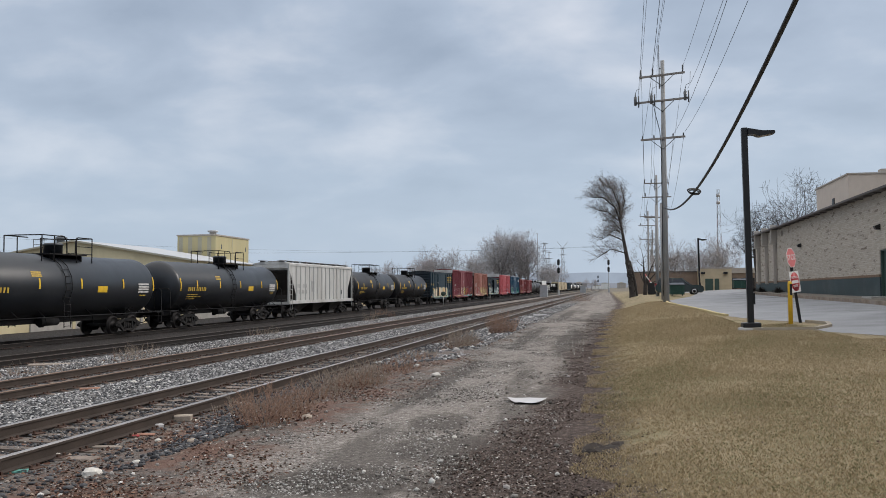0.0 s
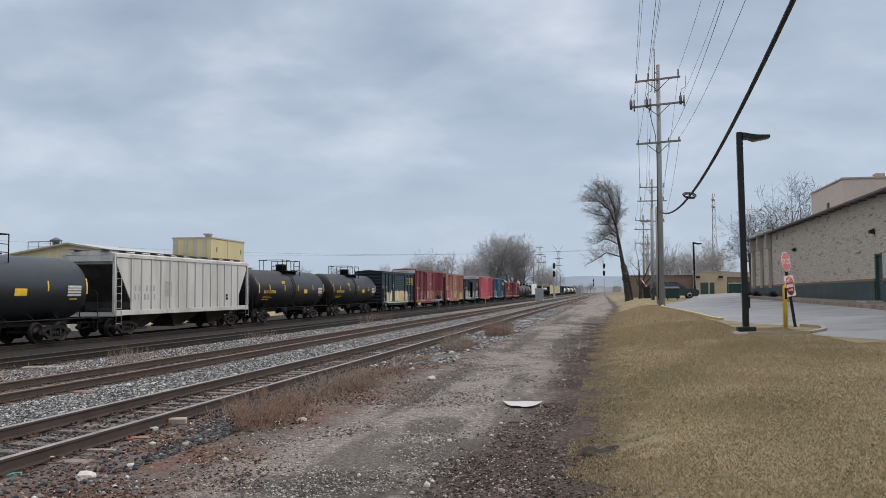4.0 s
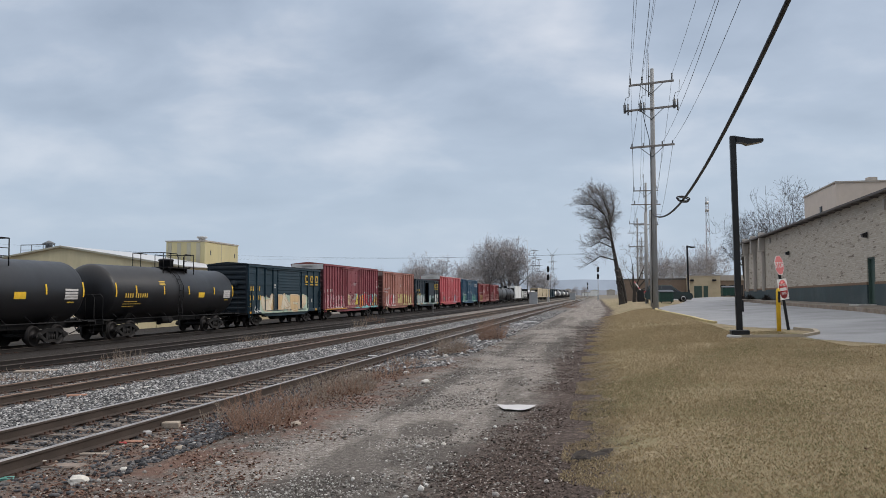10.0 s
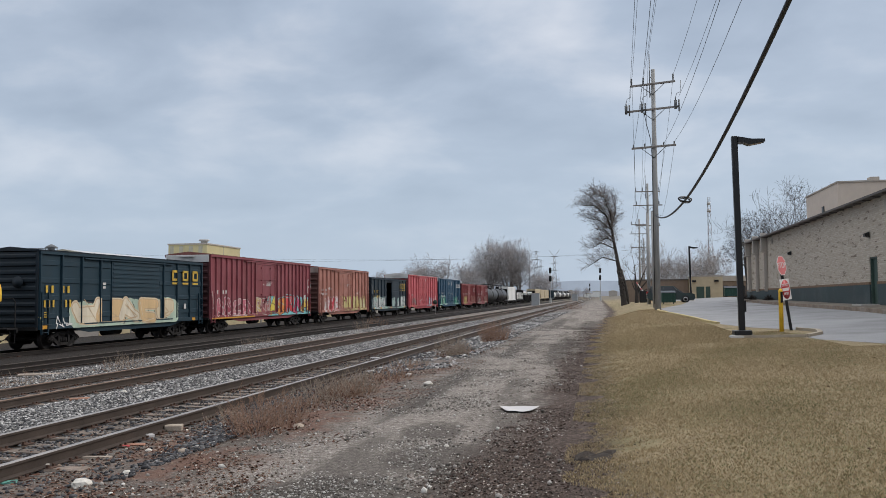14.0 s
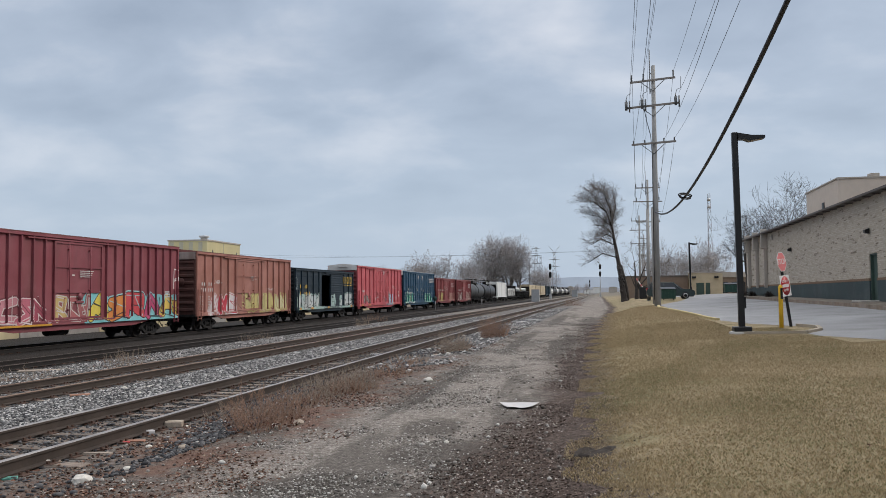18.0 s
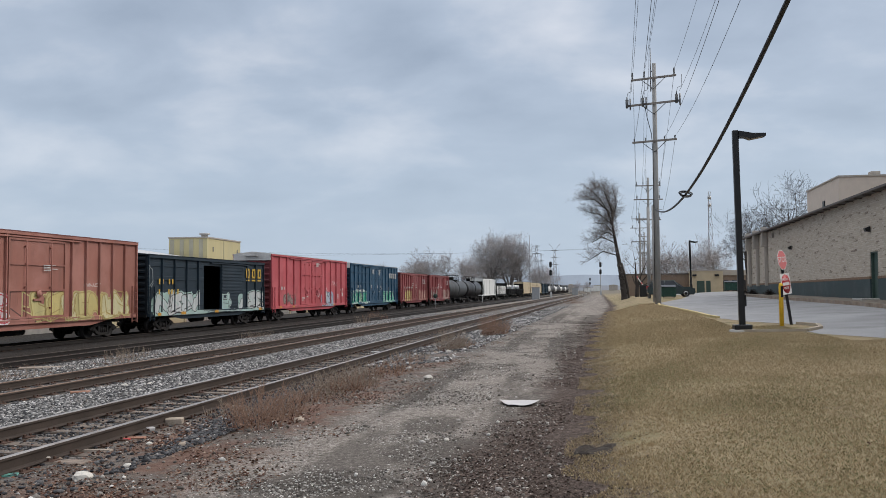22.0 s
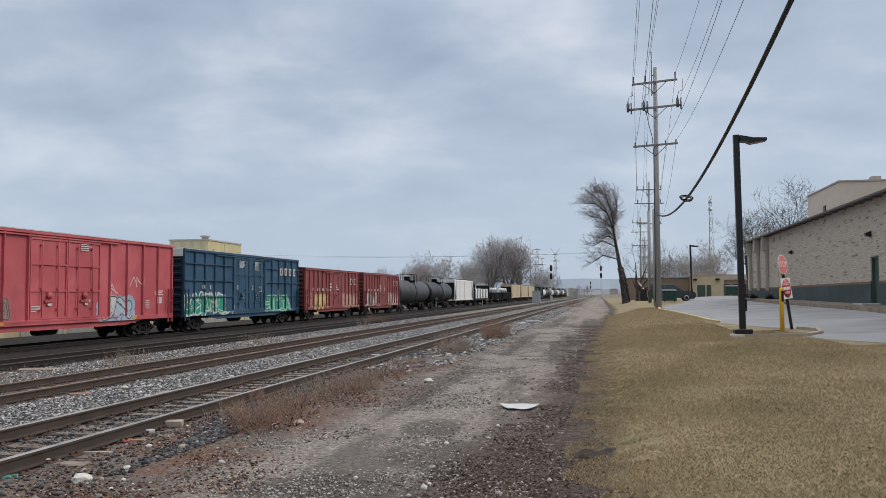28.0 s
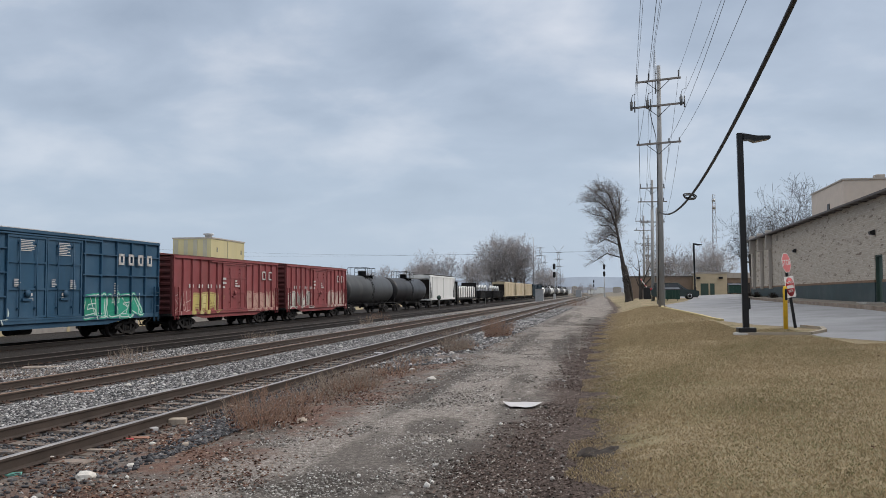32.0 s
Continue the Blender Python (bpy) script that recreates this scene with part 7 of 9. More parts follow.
def comm_cable():
    """The thick bundled cable that sags low to the pole, with its loop of spare cable."""
    s = Shape()
    pts = []
    for k in range(37):
        y = 4.6 + 63.2 * k / 36
        u = (y - 15.5)
        z = 7.2 - 0.0345 * u + 0.00209 * u * (y - 38.7)
        pts.append((3.15 + 0.0222 * (y - 5), y, z))
    s.run(pts, 0.05, 12)
    ob = tagged(part("bundled_cable", s, M_CABLE), "thick black bundled cable sagging to the pole", "cable", "overhead wires")
    loop = Shape()
    c = Vector((3.9, 38.7, 6.42))
    for r, dz in ((0.27, 0.03), (0.23, -0.03)):
        loop.run([c + Vector((r * 1.15 * math.cos(a), 0.3 * math.cos(a), dz + 0.10 * math.sin(a))) for a in [k * math.pi / 12 for k in range(25)]], 0.03, 6)
    part("cable_loop", loop, M_CABLE, ob)
    strand = Shape()
    strand.run([(a[0], a[1], a[2] + 0.16) for a in pts[-6:]], 0.015, 5)
    part("guy_strand", strand, M_WIRE, ob)


comm_cable()


def plain_pole(x, y, h, r, lean, label):
    t = thing("comm_pole", label, "utility pole", "power line", place=pose(x, y, gz(x, y), 0, lean, 0))
    s = Shape()
    s.tube((0, 0, -0.4), (0, 0, h), r, r * 0.7, 12)
    part("pole", s, M_WOODPOLE, t)
    s = Shape()
    s.tube((0, 0, h), (0, 0, h + 0.05), r * 0.72, r * 0.5, 12)
    part("pole_cap", s, M_INSUL, t)
    return t


plain_pole(5.05, 78.0, 8.6, 0.2, -0.3, "shorter wooden pole behind the tall one")
plain_pole(5.7, 98.0, 10.3, 0.2, 0.0, "shorter wooden pole farther along the line")
span((-420, 200, 26), (10.0, 420, 24), 6.0, 0.03, "overhead_wire", "faint wire far behind the factory")
span((-300, 330, 30), (10.0, 520, 30), 6.0, 0.03, "overhead_wire", "faint wire far behind the factory")

# ---- the factory beyond the train ----
M_STAINWALL = material("rust_streaked_cream_wall", (0.62, 0.54, 0.345), 0.65, 0, 0.10, 0.6, 20, 0.05, (0.42, 0.35, 0.22), 0.4, 0.5, streak=True)
M_STRIPE = material("greyed_wall_panel", (0.40, 0.375, 0.29), 0.65, 0, 0.12, 0.8, 20, 0.04)


def yellow_building():
    b = thing("factory_building", "cream metal factory building with a low white gable roof", "building")
    z0, Y, Yb, xl, xp, xr, ze, zp = -0.4, 85.0, 101.5, -72.7, -58.2, -43.7, 5.6, 7.95
    s = Shape()
    s.prism([(xl, z0), (xr, z0), (xr, ze), (xp, zp), (xl, ze)], "y", Y, Yb)
    part("wall", s, M_STAINWALL, b)
    one = Shape()
    one.box(-0.04, 0.04, -0.03, 0.0, 0, 5.9)
    rm = one.mesh("wall_rib", [M_STAINWALL])
    x = xl + 0.3
    while x < xr:
        part("wall_rib", rm, M_STAINWALL, b, place=pose(x, Y - 0.001, z0))
        x += 1.0
    for x0 in (xl - 0.4, xr + 0.4):
        r = Shape()
        r.prism([(x0, ze - 0.02), (xp, zp + 0.03), (xp, zp + 0.12), (x0, ze + 0.07)], "y", Y - 0.4, Yb + 0.3)
        part("roof", r, M_ROOF_WHITE, b)
        f = Shape()
        f.prism([(x0, ze - 0.14), (xp, zp - 0.08), (xp, zp + 0.09), (x0, ze + 0.04)], "y", Y - 0.46, Y - 0.402)
        part("verge_trim", f, M_STRIPE, b)
    v = Shape()
    v.lathe("z", [(6.6, 0.4), (8.55, 0.4), (8.6, 0.72), (8.66, 0.72), (9.0, 0.1)], 14, centre=(-63.0, 89.5, 0))
    part("roof_vent", v, M_INSUL, b)
    rl = Shape()
    for xx in (-66.3, -64.9, -63.4, -61.9):
        rl.tube((xx, 89, 6.9), (xx, 89, 8.5), 0.045, n=5)
    rl.run([(-66.3, 89, 8.5), (-61.9, 89, 8.5)], 0.045, 5)
    rl.run([(-66.3, 89, 7.9), (-61.9, 89, 7.9)], 0.03, 5)
    part("roof_railing", rl, M_INSUL, b)
    v = Shape()
    v.lathe("z", [(5.6, 0.25), (6.9, 0.25), (6.95, 0.4), (7.1, 0.1)], 10, centre=(-70.0, 88.0, 0))
    part("roof_vent", v, M_INSUL, b)
    t = thing("factory_tower", "pale yellow metal-clad tower beside the factory hall", "tower")
    s = Shape()
    s.box(-55.4, -50.0, 103.0, 113.4, z0, 9.6)
    part("wall", s, M_YEL_WALL, t)
    for k in range(4):
        s = Shape()
        x = -55.2 + 1.35 * k
        s.box(x, x + 0.55, 102.96, 102.995, 3.0, 9.45)
        part("wall_panel", s, M_STRIPE, t, "weathered grey wall panel")
    s = Shape()
    s.box(-55.5, -49.9, 102.9, 113.5, 9.6, 9.78)
    part("roof_edge", s, M_FIN, t)
    for y in (104.6, 112.2):
        s = Shape()
        s.box(-49.995, -49.95, y, y + 0.2, 7.9, 8.5)
        part("bracket", s, M_INSUL, t)
    for y in (107.9,):
        s = Shape()
        s.box(-49.995, -49.96, y, y + 0.12, 2.0, 9.5)
        part("wall_seam", s, M_STRIPE, t)
    s = Shape()
    s.lathe("z", [(9.75, 0.45), (10.25, 0.45), (10.3, 0.7), (10.5, 0.7), (10.55, 0.2)], 14, centre=(-52, 106.3, 0))
    part("roof_vent", s, M_ROOF_WHITE, t)
    # low pale wall seen below the cars
    w = thing("yard_wall", "low pale block wall behind the train", "wall", kind="structure")
    s = Shape()
    s.prism([(20.0, -0.7), (200.0, 0.2), (200.0, 2.25), (20.0, 1.32)], "x", -33.6, -33.3)
    part("wall", s, M_STAINWALL, w)
    for k in range(45):
        s = Shape()
        y = 20.5 + 4.0 * k
        s.box(-33.298, -33.22, y, y + 0.3, -0.5, 1.26 + GRADE * y)
        part("pier", s, M_STAINWALL if k % 3 else M_CONCRETE, w)
        if k % 5 in (1, 2):
            s = Shape()
            s.box(-33.298, -33.26, y + 0.3, y + 4.0, -0.5, 0.7 + GRADE * y)
            part("block_panel", s, M_CONCRETE, w)


yellow_building()


# ---- trees ----
def grow(trunk, twigs, start, way, length, r, depth, rr, droop=0.0, spread=0.75, minr=0.012, twig_r=0.03, bias=Vector((0, 0, 0))):
    """One limb in short crooked pieces; side limbs leave it along its outer two thirds."""
    n = max(3, int(length / 0.9)) if depth > 1 else 3
    p, d = Vector(start), Vector(way).normalized()
    step = length / n
    for k in range(n):
        jitter = Vector((rr.uniform(-1, 1), rr.uniform(-1, 1), rr.uniform(-0.8, 1))) * 0.22
        d = (d + jitter * (0.7 if depth > 2 else 1.0) + Vector((0, 0, 0.05 - droop)) + bias * 0.1).normalized()
        q = p + d * step
        ra, rb = r * (1 - 0.75 * k / n), r * (1 - 0.75 * (k + 1) / n)
        target = trunk if ra > twig_r else twigs
        target.tube(p, q, max(ra, minr), max(rb, minr * 0.7), 7 if ra > 0.12 else (4 if ra > 0.04 else 3), caps=False)
        if depth > 0 and k >= n * 0.25:
            for _ in range(2 if depth < 3 else (1 if rr.random() < 0.75 else 2)):
                side = d.orthogonal().normalized()
                side.rotate(Matrix.Rotation(rr.uniform(0, 6.28), 3, d))
                w = (d * (1 - spread * 0.55) + side * spread + bias * 0.3).normalized()
                grow(trunk, twigs, q, w, length * rr.uniform(0.42, 0.66), max(rb * 0.62, minr), depth - 1, rr, droop, spread, minr, twig_r, bias)
        p = q
    if depth > 0:
        grow(trunk, twigs, p, d, length * 0.5, max(r * 0.25, minr), depth - 1, rr, droop, spread, minr, twig_r, bias)


def tree_meshes(name, seed, height, forks, depth, spread, minr, bark=None, twig=None, trunk_share=0.28, r=0.35, droop=0.0):
    rr = random.Random(seed)
    trunk, twigs = Shape(), Shape()
    h = height * trunk_share
    trunk.lathe("z", [(-0.5, r * 1.5), (0.2, r * 1.25), (0.8, r), (h, r * 0.85)], 10)
    for k in range(forks):
        a = 6.28 * k / forks + rr.uniform(-0.5, 0.5)
        lean = rr.uniform(0.15, 0.6) * spread * 1.4
        grow(trunk, twigs, (0, 0, h * rr.uniform(0.75, 1.0)), (math.cos(a) * lean, math.sin(a) * lean, 1), height * rr.uniform(0.42, 0.58), r * 0.6, depth, rr, droop, spread, minr)
    return trunk.mesh(name + "_trunk", [bark or M_BARK]), twigs.mesh(name + "_crown", [twig or M_TWIG])


# bark and twigs lightened to grey: the haze of distance is in their colour
M_TWIG_FAR = material("hazed_grey_brown_twigs", (0.34, 0.315, 0.31), 0.95, 0, 0.2, 0.5, 5, 0.0)
M_BARK_FAR = material("hazed_far_bark", (0.20, 0.186, 0.182), 0.95, 0, 0.2, 0.5, 5, 0.0)
BIG = [tree_meshes("big_tree", 11 + k, 19.0, 6, 3, 0.8, 0.03, M_BARK_FAR, M_TWIG_FAR, 0.15, 0.62) for k in range(2)]
MID = [tree_meshes("mid_tree", 31 + k, 13.0, 4, 3, 0.7, 0.026, M_BARK_FAR, M_TWIG_FAR, 0.2, 0.3) for k in range(3)]
NEARTREE = [tree_meshes("lot_tree", 51 + k, 13.5, 5, 3, 0.8, 0.016, M_BARK, M_BARK, 0.3, 0.3) for k in range(2)]


def plant(meshes, x, y, scale, turn, label, group, z=None):
    t = thing("tree", label, "tree", group, place=pose(x, y, gz(x, y) - 0.1 if z is None else z, 0, 0, turn) @ Matrix.Diagonal((scale, scale, scale, 1)))
    for nm, me in zip(("trunk", "crown"), meshes):
        ob = new(nm, me)
        ob.parent = t
    return t


rt = random.Random(5)
for k, (x, y, sc) in enumerate(((-39.5, 316, 1.10), (-33.0, 322, 1.20), (-29.0, 322, 1.0))):
    plant(BIG[k % 2], x, y, sc, 70 * k, "large bare spreading tree behind the train", "bare trees behind the train")
for k in range(14):
    x = -74.5 + 2.7 * k + rt.uniform(-1, 1)
    plant(MID[k % 3], x, 312 + rt.uniform(-8, 25), rt.uniform(0.88, 1.1) * (1.0 if k else 0.85), rt.uniform(0, 360), "bare tree in the row behind the train", "bare trees behind the train")
for k in range(6):
    plant(MID[k % 3], -32 + 1.7 * k, 430 + rt.uniform(-10, 40), rt.uniform(0.75, 0.95), rt.uniform(0, 360), "bare hazy tree beyond the yard", "bare trees behind the train")
for k in range(5):
    plant(MID[k % 3], -20 + 3.0 * k, 640 + rt.uniform(-10, 40), rt.uniform(0.42, 0.55), rt.uniform(0, 360), "low hazy tree beside the far end of the train", "bare trees behind the train", z=3.2)
for k in range(9):
    plant(MID[k % 3], 13.0 + 1.75 * k, 205 + rt.uniform(-8, 8), rt.uniform(0.62, 0.85), rt.uniform(0, 360), "bare bushy tree beyond the parking lot", "bare trees beyond the lot", z=1.5)
for k, (x, y, sc) in enumerate(((17.3, 104, 0.62), (19.6, 109, 0.66), (25.6, 121, 0.98))):
    plant(NEARTREE[k % 2], x, y, sc, 100 * k + 20, "bare branching tree behind the brick building", "bare trees by the lot", z=1.6)
for k in range(14):
    plant(MID[k % 3], -190 + 8 * k + rt.uniform(-3, 3), 330 + rt.uniform(-20, 20), rt.uniform(0.7, 0.95), rt.uniform(0, 360), "bare tree behind the factory", "bare trees behind the train")


M_TWIG_DARK = material("fine_dark_twigs", (0.19, 0.168, 0.158), 0.95, 0, 0.25, 2, 20, 0.0)


def leaning_tree():
    """The tall lane-side tree: a leaning bare trunk whose long limbs all hang to the track side."""
    rr = random.Random(8)
    x, y = 3.7, 122.0
    t = thing("tree", "tall leaning bare tree with drooping twigs beside the lane", "tree", place=pose(x, y, gz(x, y) - 0.1))
    trunk, twigs = Shape(), Shape()
    pts = [Vector(p) for p in ((0.1, 0, -0.3), (0.0, 0, 0.6), (-0.3, 0.05, 2.8), (-0.65, 0, 5.3), (-1.1, -0.1, 8.0), (-1.5, 0, 10.6), (-2.25, 0.1, 12.8), (-3.4, 0, 14.7), (-4.7, 0.1, 15.8))]
    rads = [0.62, 0.46, 0.36, 0.29, 0.22, 0.155, 0.10, 0.06, 0.025]
    for a, b, ra, rb in zip(pts, pts[1:], rads, rads[1:]):
        trunk.tube(a, b, ra, rb, 10, caps=False)
    trunk.run([(0.55, 0.1, -0.3), (0.4, 0.1, 1.6), (0.1, 0.1, 3.2), (-0.4, 0, 5.2)], 0.22, 9)
    for k in range(26):
        p = pts[1].lerp(pts[3], rr.random())
        trunk.lathe("z", [(-0.18, 0.05), (0, rr.uniform(0.10, 0.18)), (0.18, 0.05)], 7, centre=p + Vector((rr.uniform(-0.38, 0.30), rr.uniform(-0.34, -0.15), 0)))
    limbs = [(pts[4:], 46), ([(-1.5, 0, 10.6), (-1.45, 0.3, 12.6), (-1.95, 0.2, 14.6), (-2.9, 0, 16.0)], 52), ([(-2.25, 0, 12.8), (-3.9, -0.5, 14.2), (-5.5, -0.8, 14.2)], 48), ([(-1.5, 0, 10.6), (-1.7, -0.8, 13.0), (-2.6, -1.0, 15.3), (-4.0, -1.2, 15.9)], 46),
             ([(-1.5, 0, 10.6), (-3.2, 0.6, 12.2), (-4.9, 0.8, 12.6)], 38), ([(-1.1, 0, 8.0), (-3.0, 0.3, 9.0), (-4.4, 0.4, 8.2)], 34), ([(-0.95, 0, 6.3), (-2.9, -0.3, 6.9), (-4.9, -0.4, 5.6)], 30), ([(-1.35, 0, 9.4), (-2.6, 0.2, 10.9), (-3.7, 0.2, 10.9)], 30), ([(-1.3, 0, 9.0), (-2.2, -0.4, 9.6), (-3.0, -0.5, 9.2)], 24), ([(-1.6, 0.1, 11.0), (-0.9, 0.6, 13.6), (-1.3, 0.6, 15.6)], 26)]
    for line, count in limbs:
        line = [Vector(p) for p in line]
        if count != 46 or line[0] != pts[4]:
            for k, (a, b) in enumerate(zip(line, line[1:])):
                trunk.tube(a, b, 0.085 * (1 - 0.28 * k), 0.085 * (1 - 0.28 * (k + 1)), 6, caps=False)
        count *= 2
        for k in range(count):
            u = (k + rr.random()) / count * (len(line) - 1)
            i = min(int(u), len(line) - 2)
            p = line[i].lerp(line[i + 1], u - i)
            along = (line[i + 1] - line[i]).normalized()
            d = (along * 0.4 + Vector((rr.uniform(-0.8, 0.65), rr.uniform(-0.9, 0.9), rr.uniform(-0.15, 1.2)))).normalized()
            step = rr.uniform(0.16, 0.34)
            for q in range(6):
                d = (d + Vector((0.01, 0, 0.03)) + Vector((rr.uniform(-1, 1), rr.uniform(-1, 1), rr.uniform(-1, 1))) * 0.3).normalized()
                e = p + d * step
                twigs.tube(p, e, 0.014 - 0.0015 * q, 0.0125 - 0.0015 * q, 3, caps=False)
                if q:
                    for _ in range(2):
                        f = (d + Vector((rr.uniform(-0.8, 0.6), rr.uniform(-0.7, 0.7), rr.uniform(-0.8, 0.5)))).normalized()
                        g = e + f * rr.uniform(0.25, 0.5)
                        twigs.tube(e, g, 0.009, 0.007, 3, caps=False)
                        h = g + (f + Vector((0, 0, -0.4))).normalized() * rr.uniform(0.2, 0.45)
                        twigs.tube(g, h, 0.007, 0.005, 3, caps=False)
                p = e
    part("trunk", trunk, M_BARK, t)
    part("crown", twigs, M_TWIG_DARK, t, "fine drooping twigs")
    t2 = thing("tree", "short gnarled bare tree with crooked limbs beside the tall one", "tree", place=pose(x + 1.6, y - 2.0, gz(x, y) - 0.2) @ Matrix.Diagonal((1.25, 1.25, 1.25, 1)))
    s, tw = Shape(), Shape()
    s.tube((0, 0, -0.2), (0.05, 0, 1.6), 0.26, 0.2, 9, caps=False)
    for way, length, r in (((-0.15, 0, 1), 3.0, 0.17), ((0.75, 0.1, 0.8), 2.6, 0.14), ((0.3, -0.2, 1), 3.2, 0.14), ((-0.5, 0.2, 0.9), 2.0, 0.1), ((1.0, 0, 0.25), 2.4, 0.11)):
        grow(s, tw, (0.05, 0, 1.5), way, length, r, 3, rr, -0.04, 0.85, 0.011, 0.04)
    part("trunk", s, M_BARK, t2)
    part("crown", tw, M_TWIG, t2)


leaning_tree()


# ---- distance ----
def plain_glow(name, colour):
    """A far backdrop surface that glows by itself, the haze of distance put into its colour."""
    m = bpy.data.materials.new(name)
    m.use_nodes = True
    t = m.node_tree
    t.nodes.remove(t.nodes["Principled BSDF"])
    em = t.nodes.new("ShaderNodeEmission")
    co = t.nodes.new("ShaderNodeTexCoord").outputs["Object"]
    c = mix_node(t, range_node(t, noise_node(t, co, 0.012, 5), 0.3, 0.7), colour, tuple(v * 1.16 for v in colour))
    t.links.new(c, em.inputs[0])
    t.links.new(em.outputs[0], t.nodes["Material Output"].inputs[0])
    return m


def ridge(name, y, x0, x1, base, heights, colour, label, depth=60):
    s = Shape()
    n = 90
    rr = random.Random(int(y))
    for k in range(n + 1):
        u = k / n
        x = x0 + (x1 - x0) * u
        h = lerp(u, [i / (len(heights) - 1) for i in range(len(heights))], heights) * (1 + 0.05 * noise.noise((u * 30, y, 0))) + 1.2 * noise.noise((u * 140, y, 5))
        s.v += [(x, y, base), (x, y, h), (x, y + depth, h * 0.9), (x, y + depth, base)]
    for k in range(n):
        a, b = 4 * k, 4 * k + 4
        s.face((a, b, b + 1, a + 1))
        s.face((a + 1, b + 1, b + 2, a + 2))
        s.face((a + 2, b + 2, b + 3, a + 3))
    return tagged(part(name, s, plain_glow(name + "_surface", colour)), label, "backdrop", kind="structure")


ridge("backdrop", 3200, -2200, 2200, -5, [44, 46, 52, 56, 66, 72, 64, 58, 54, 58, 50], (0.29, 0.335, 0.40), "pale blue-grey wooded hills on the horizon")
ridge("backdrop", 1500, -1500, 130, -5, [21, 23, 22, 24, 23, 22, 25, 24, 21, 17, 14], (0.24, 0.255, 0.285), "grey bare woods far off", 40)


def far_works():
    """Pale low sheds, trailers and cabinets at the far end of the yard."""
    rr = random.Random(4)
    for k in range(9):
        t = thing("far_shed", "pale low shed at the far end of the yard", "shed", "far sheds", place=pose(-62 + 12.5 * k + rr.uniform(-3, 3), 900 + rr.uniform(-60, 100), 4.8))
        w, h = rr.uniform(4, 11), rr.uniform(3.0, 6.5)
        s = Shape()
        s.box(-w / 2, w / 2, 0, 12, -1, h)
        part("wall", s, P_WHITE if k % 3 else M_FIN, t)
        s = Shape()
        s.prism([(-w / 2 - .2, h), (w / 2 + .2, h), (0, h + 0.9)], "y", -0.2, 12.2)
        part("roof", s, M_STRIPE, t)
    for x, y, w, h, label in ((-14.3, 200, 1.8, 2.8, "grey signal cabinet beside the tracks"), (-8.6, 330, 2.2, 2.8, "grey signal cabinet beside the tracks")):
        t = thing("signal_cabinet", label, "cabinet", "signal cabinets", place=pose(x, y, gz(x, y)))
        s = Shape()
        s.box(-w / 2, w / 2, -0.9, 0.9, -0.2, h, 0.04)
        part("body", s, M_TRANSFORMER, t)
        s = Shape()
        s.box(-w / 2 - .08, w / 2 + .08, -1.0, 1.0, h, h + 0.12, 0.02)
        part("lid", s, M_FIN, t)
        s = Shape()
        s.box(-w * 0.4, w * 0.4, -0.93, -0.905, 0.1, h - 0.15)
        part("door", s, M_TRANSFORMER, t)


far_works()
M_SIGNALBLACK = material("signal_black", (0.01, 0.01, 0.011), 0.5, 0, 0.2, 3, 30, 0.0)
M_ALU = material("dull_aluminium", (0.42, 0.42, 0.42), 0.5, 0.5, 0.1, 3, 30, 0.0)


def signal_mast(x, y, h, label):
    t = thing("signal_mast", label, "railway signal", "railway signals", place=pose(x, y, gz(x, y)))
    s = Shape()
    s.tube((0, 0, -0.3), (0, 0, h), 0.09, n=8)
    part("mast", s, M_ALU, t)
    s = Shape()
    s.box(-0.3, 0.3, -0.3, 0.3, -0.2, 1.5, 0.03)
    part("base", s, M_ALU, t)
    for z in (h - 0.9, h - 3.3):
        s = Shape()
        s.prism([(0.38 * math.cos(a), z + 0.5 * (1 if math.sin(a) > 0 else -1) + 0.38 * math.sin(a)) for a in [math.pi * (k + 0.5) / 8 for k in range(16)]], "y", -0.32, -0.25)
        head = part("signal_head", s, M_SIGNALBLACK, t, "black signal backboard")
        for q in (-0.42, 0, 0.42):
            s = Shape()
            s.lathe("y", [(-0.55, 0.15), (-0.33, 0.15)], 10, centre=(0, 0, z + q))
            part("hood", s, M_SIGNALBLACK, head)
    s = Shape()
    for k in range(int(h / 0.4)):
        s.tube((-0.2, 0.12, 0.4 * k), (0.2, 0.12, 0.4 * k), 0.015, n=4)
    part("ladder", s, M_ALU, t)


signal_mast(-13.5, 250, 10.5, "railway signal mast with two black heads between the tracks")
signal_mast(1.0, 290, 11.0, "railway signal mast with two black heads beside the lane")
signal_mast(-4.5, 520, 9.0, "small far railway signal mast")


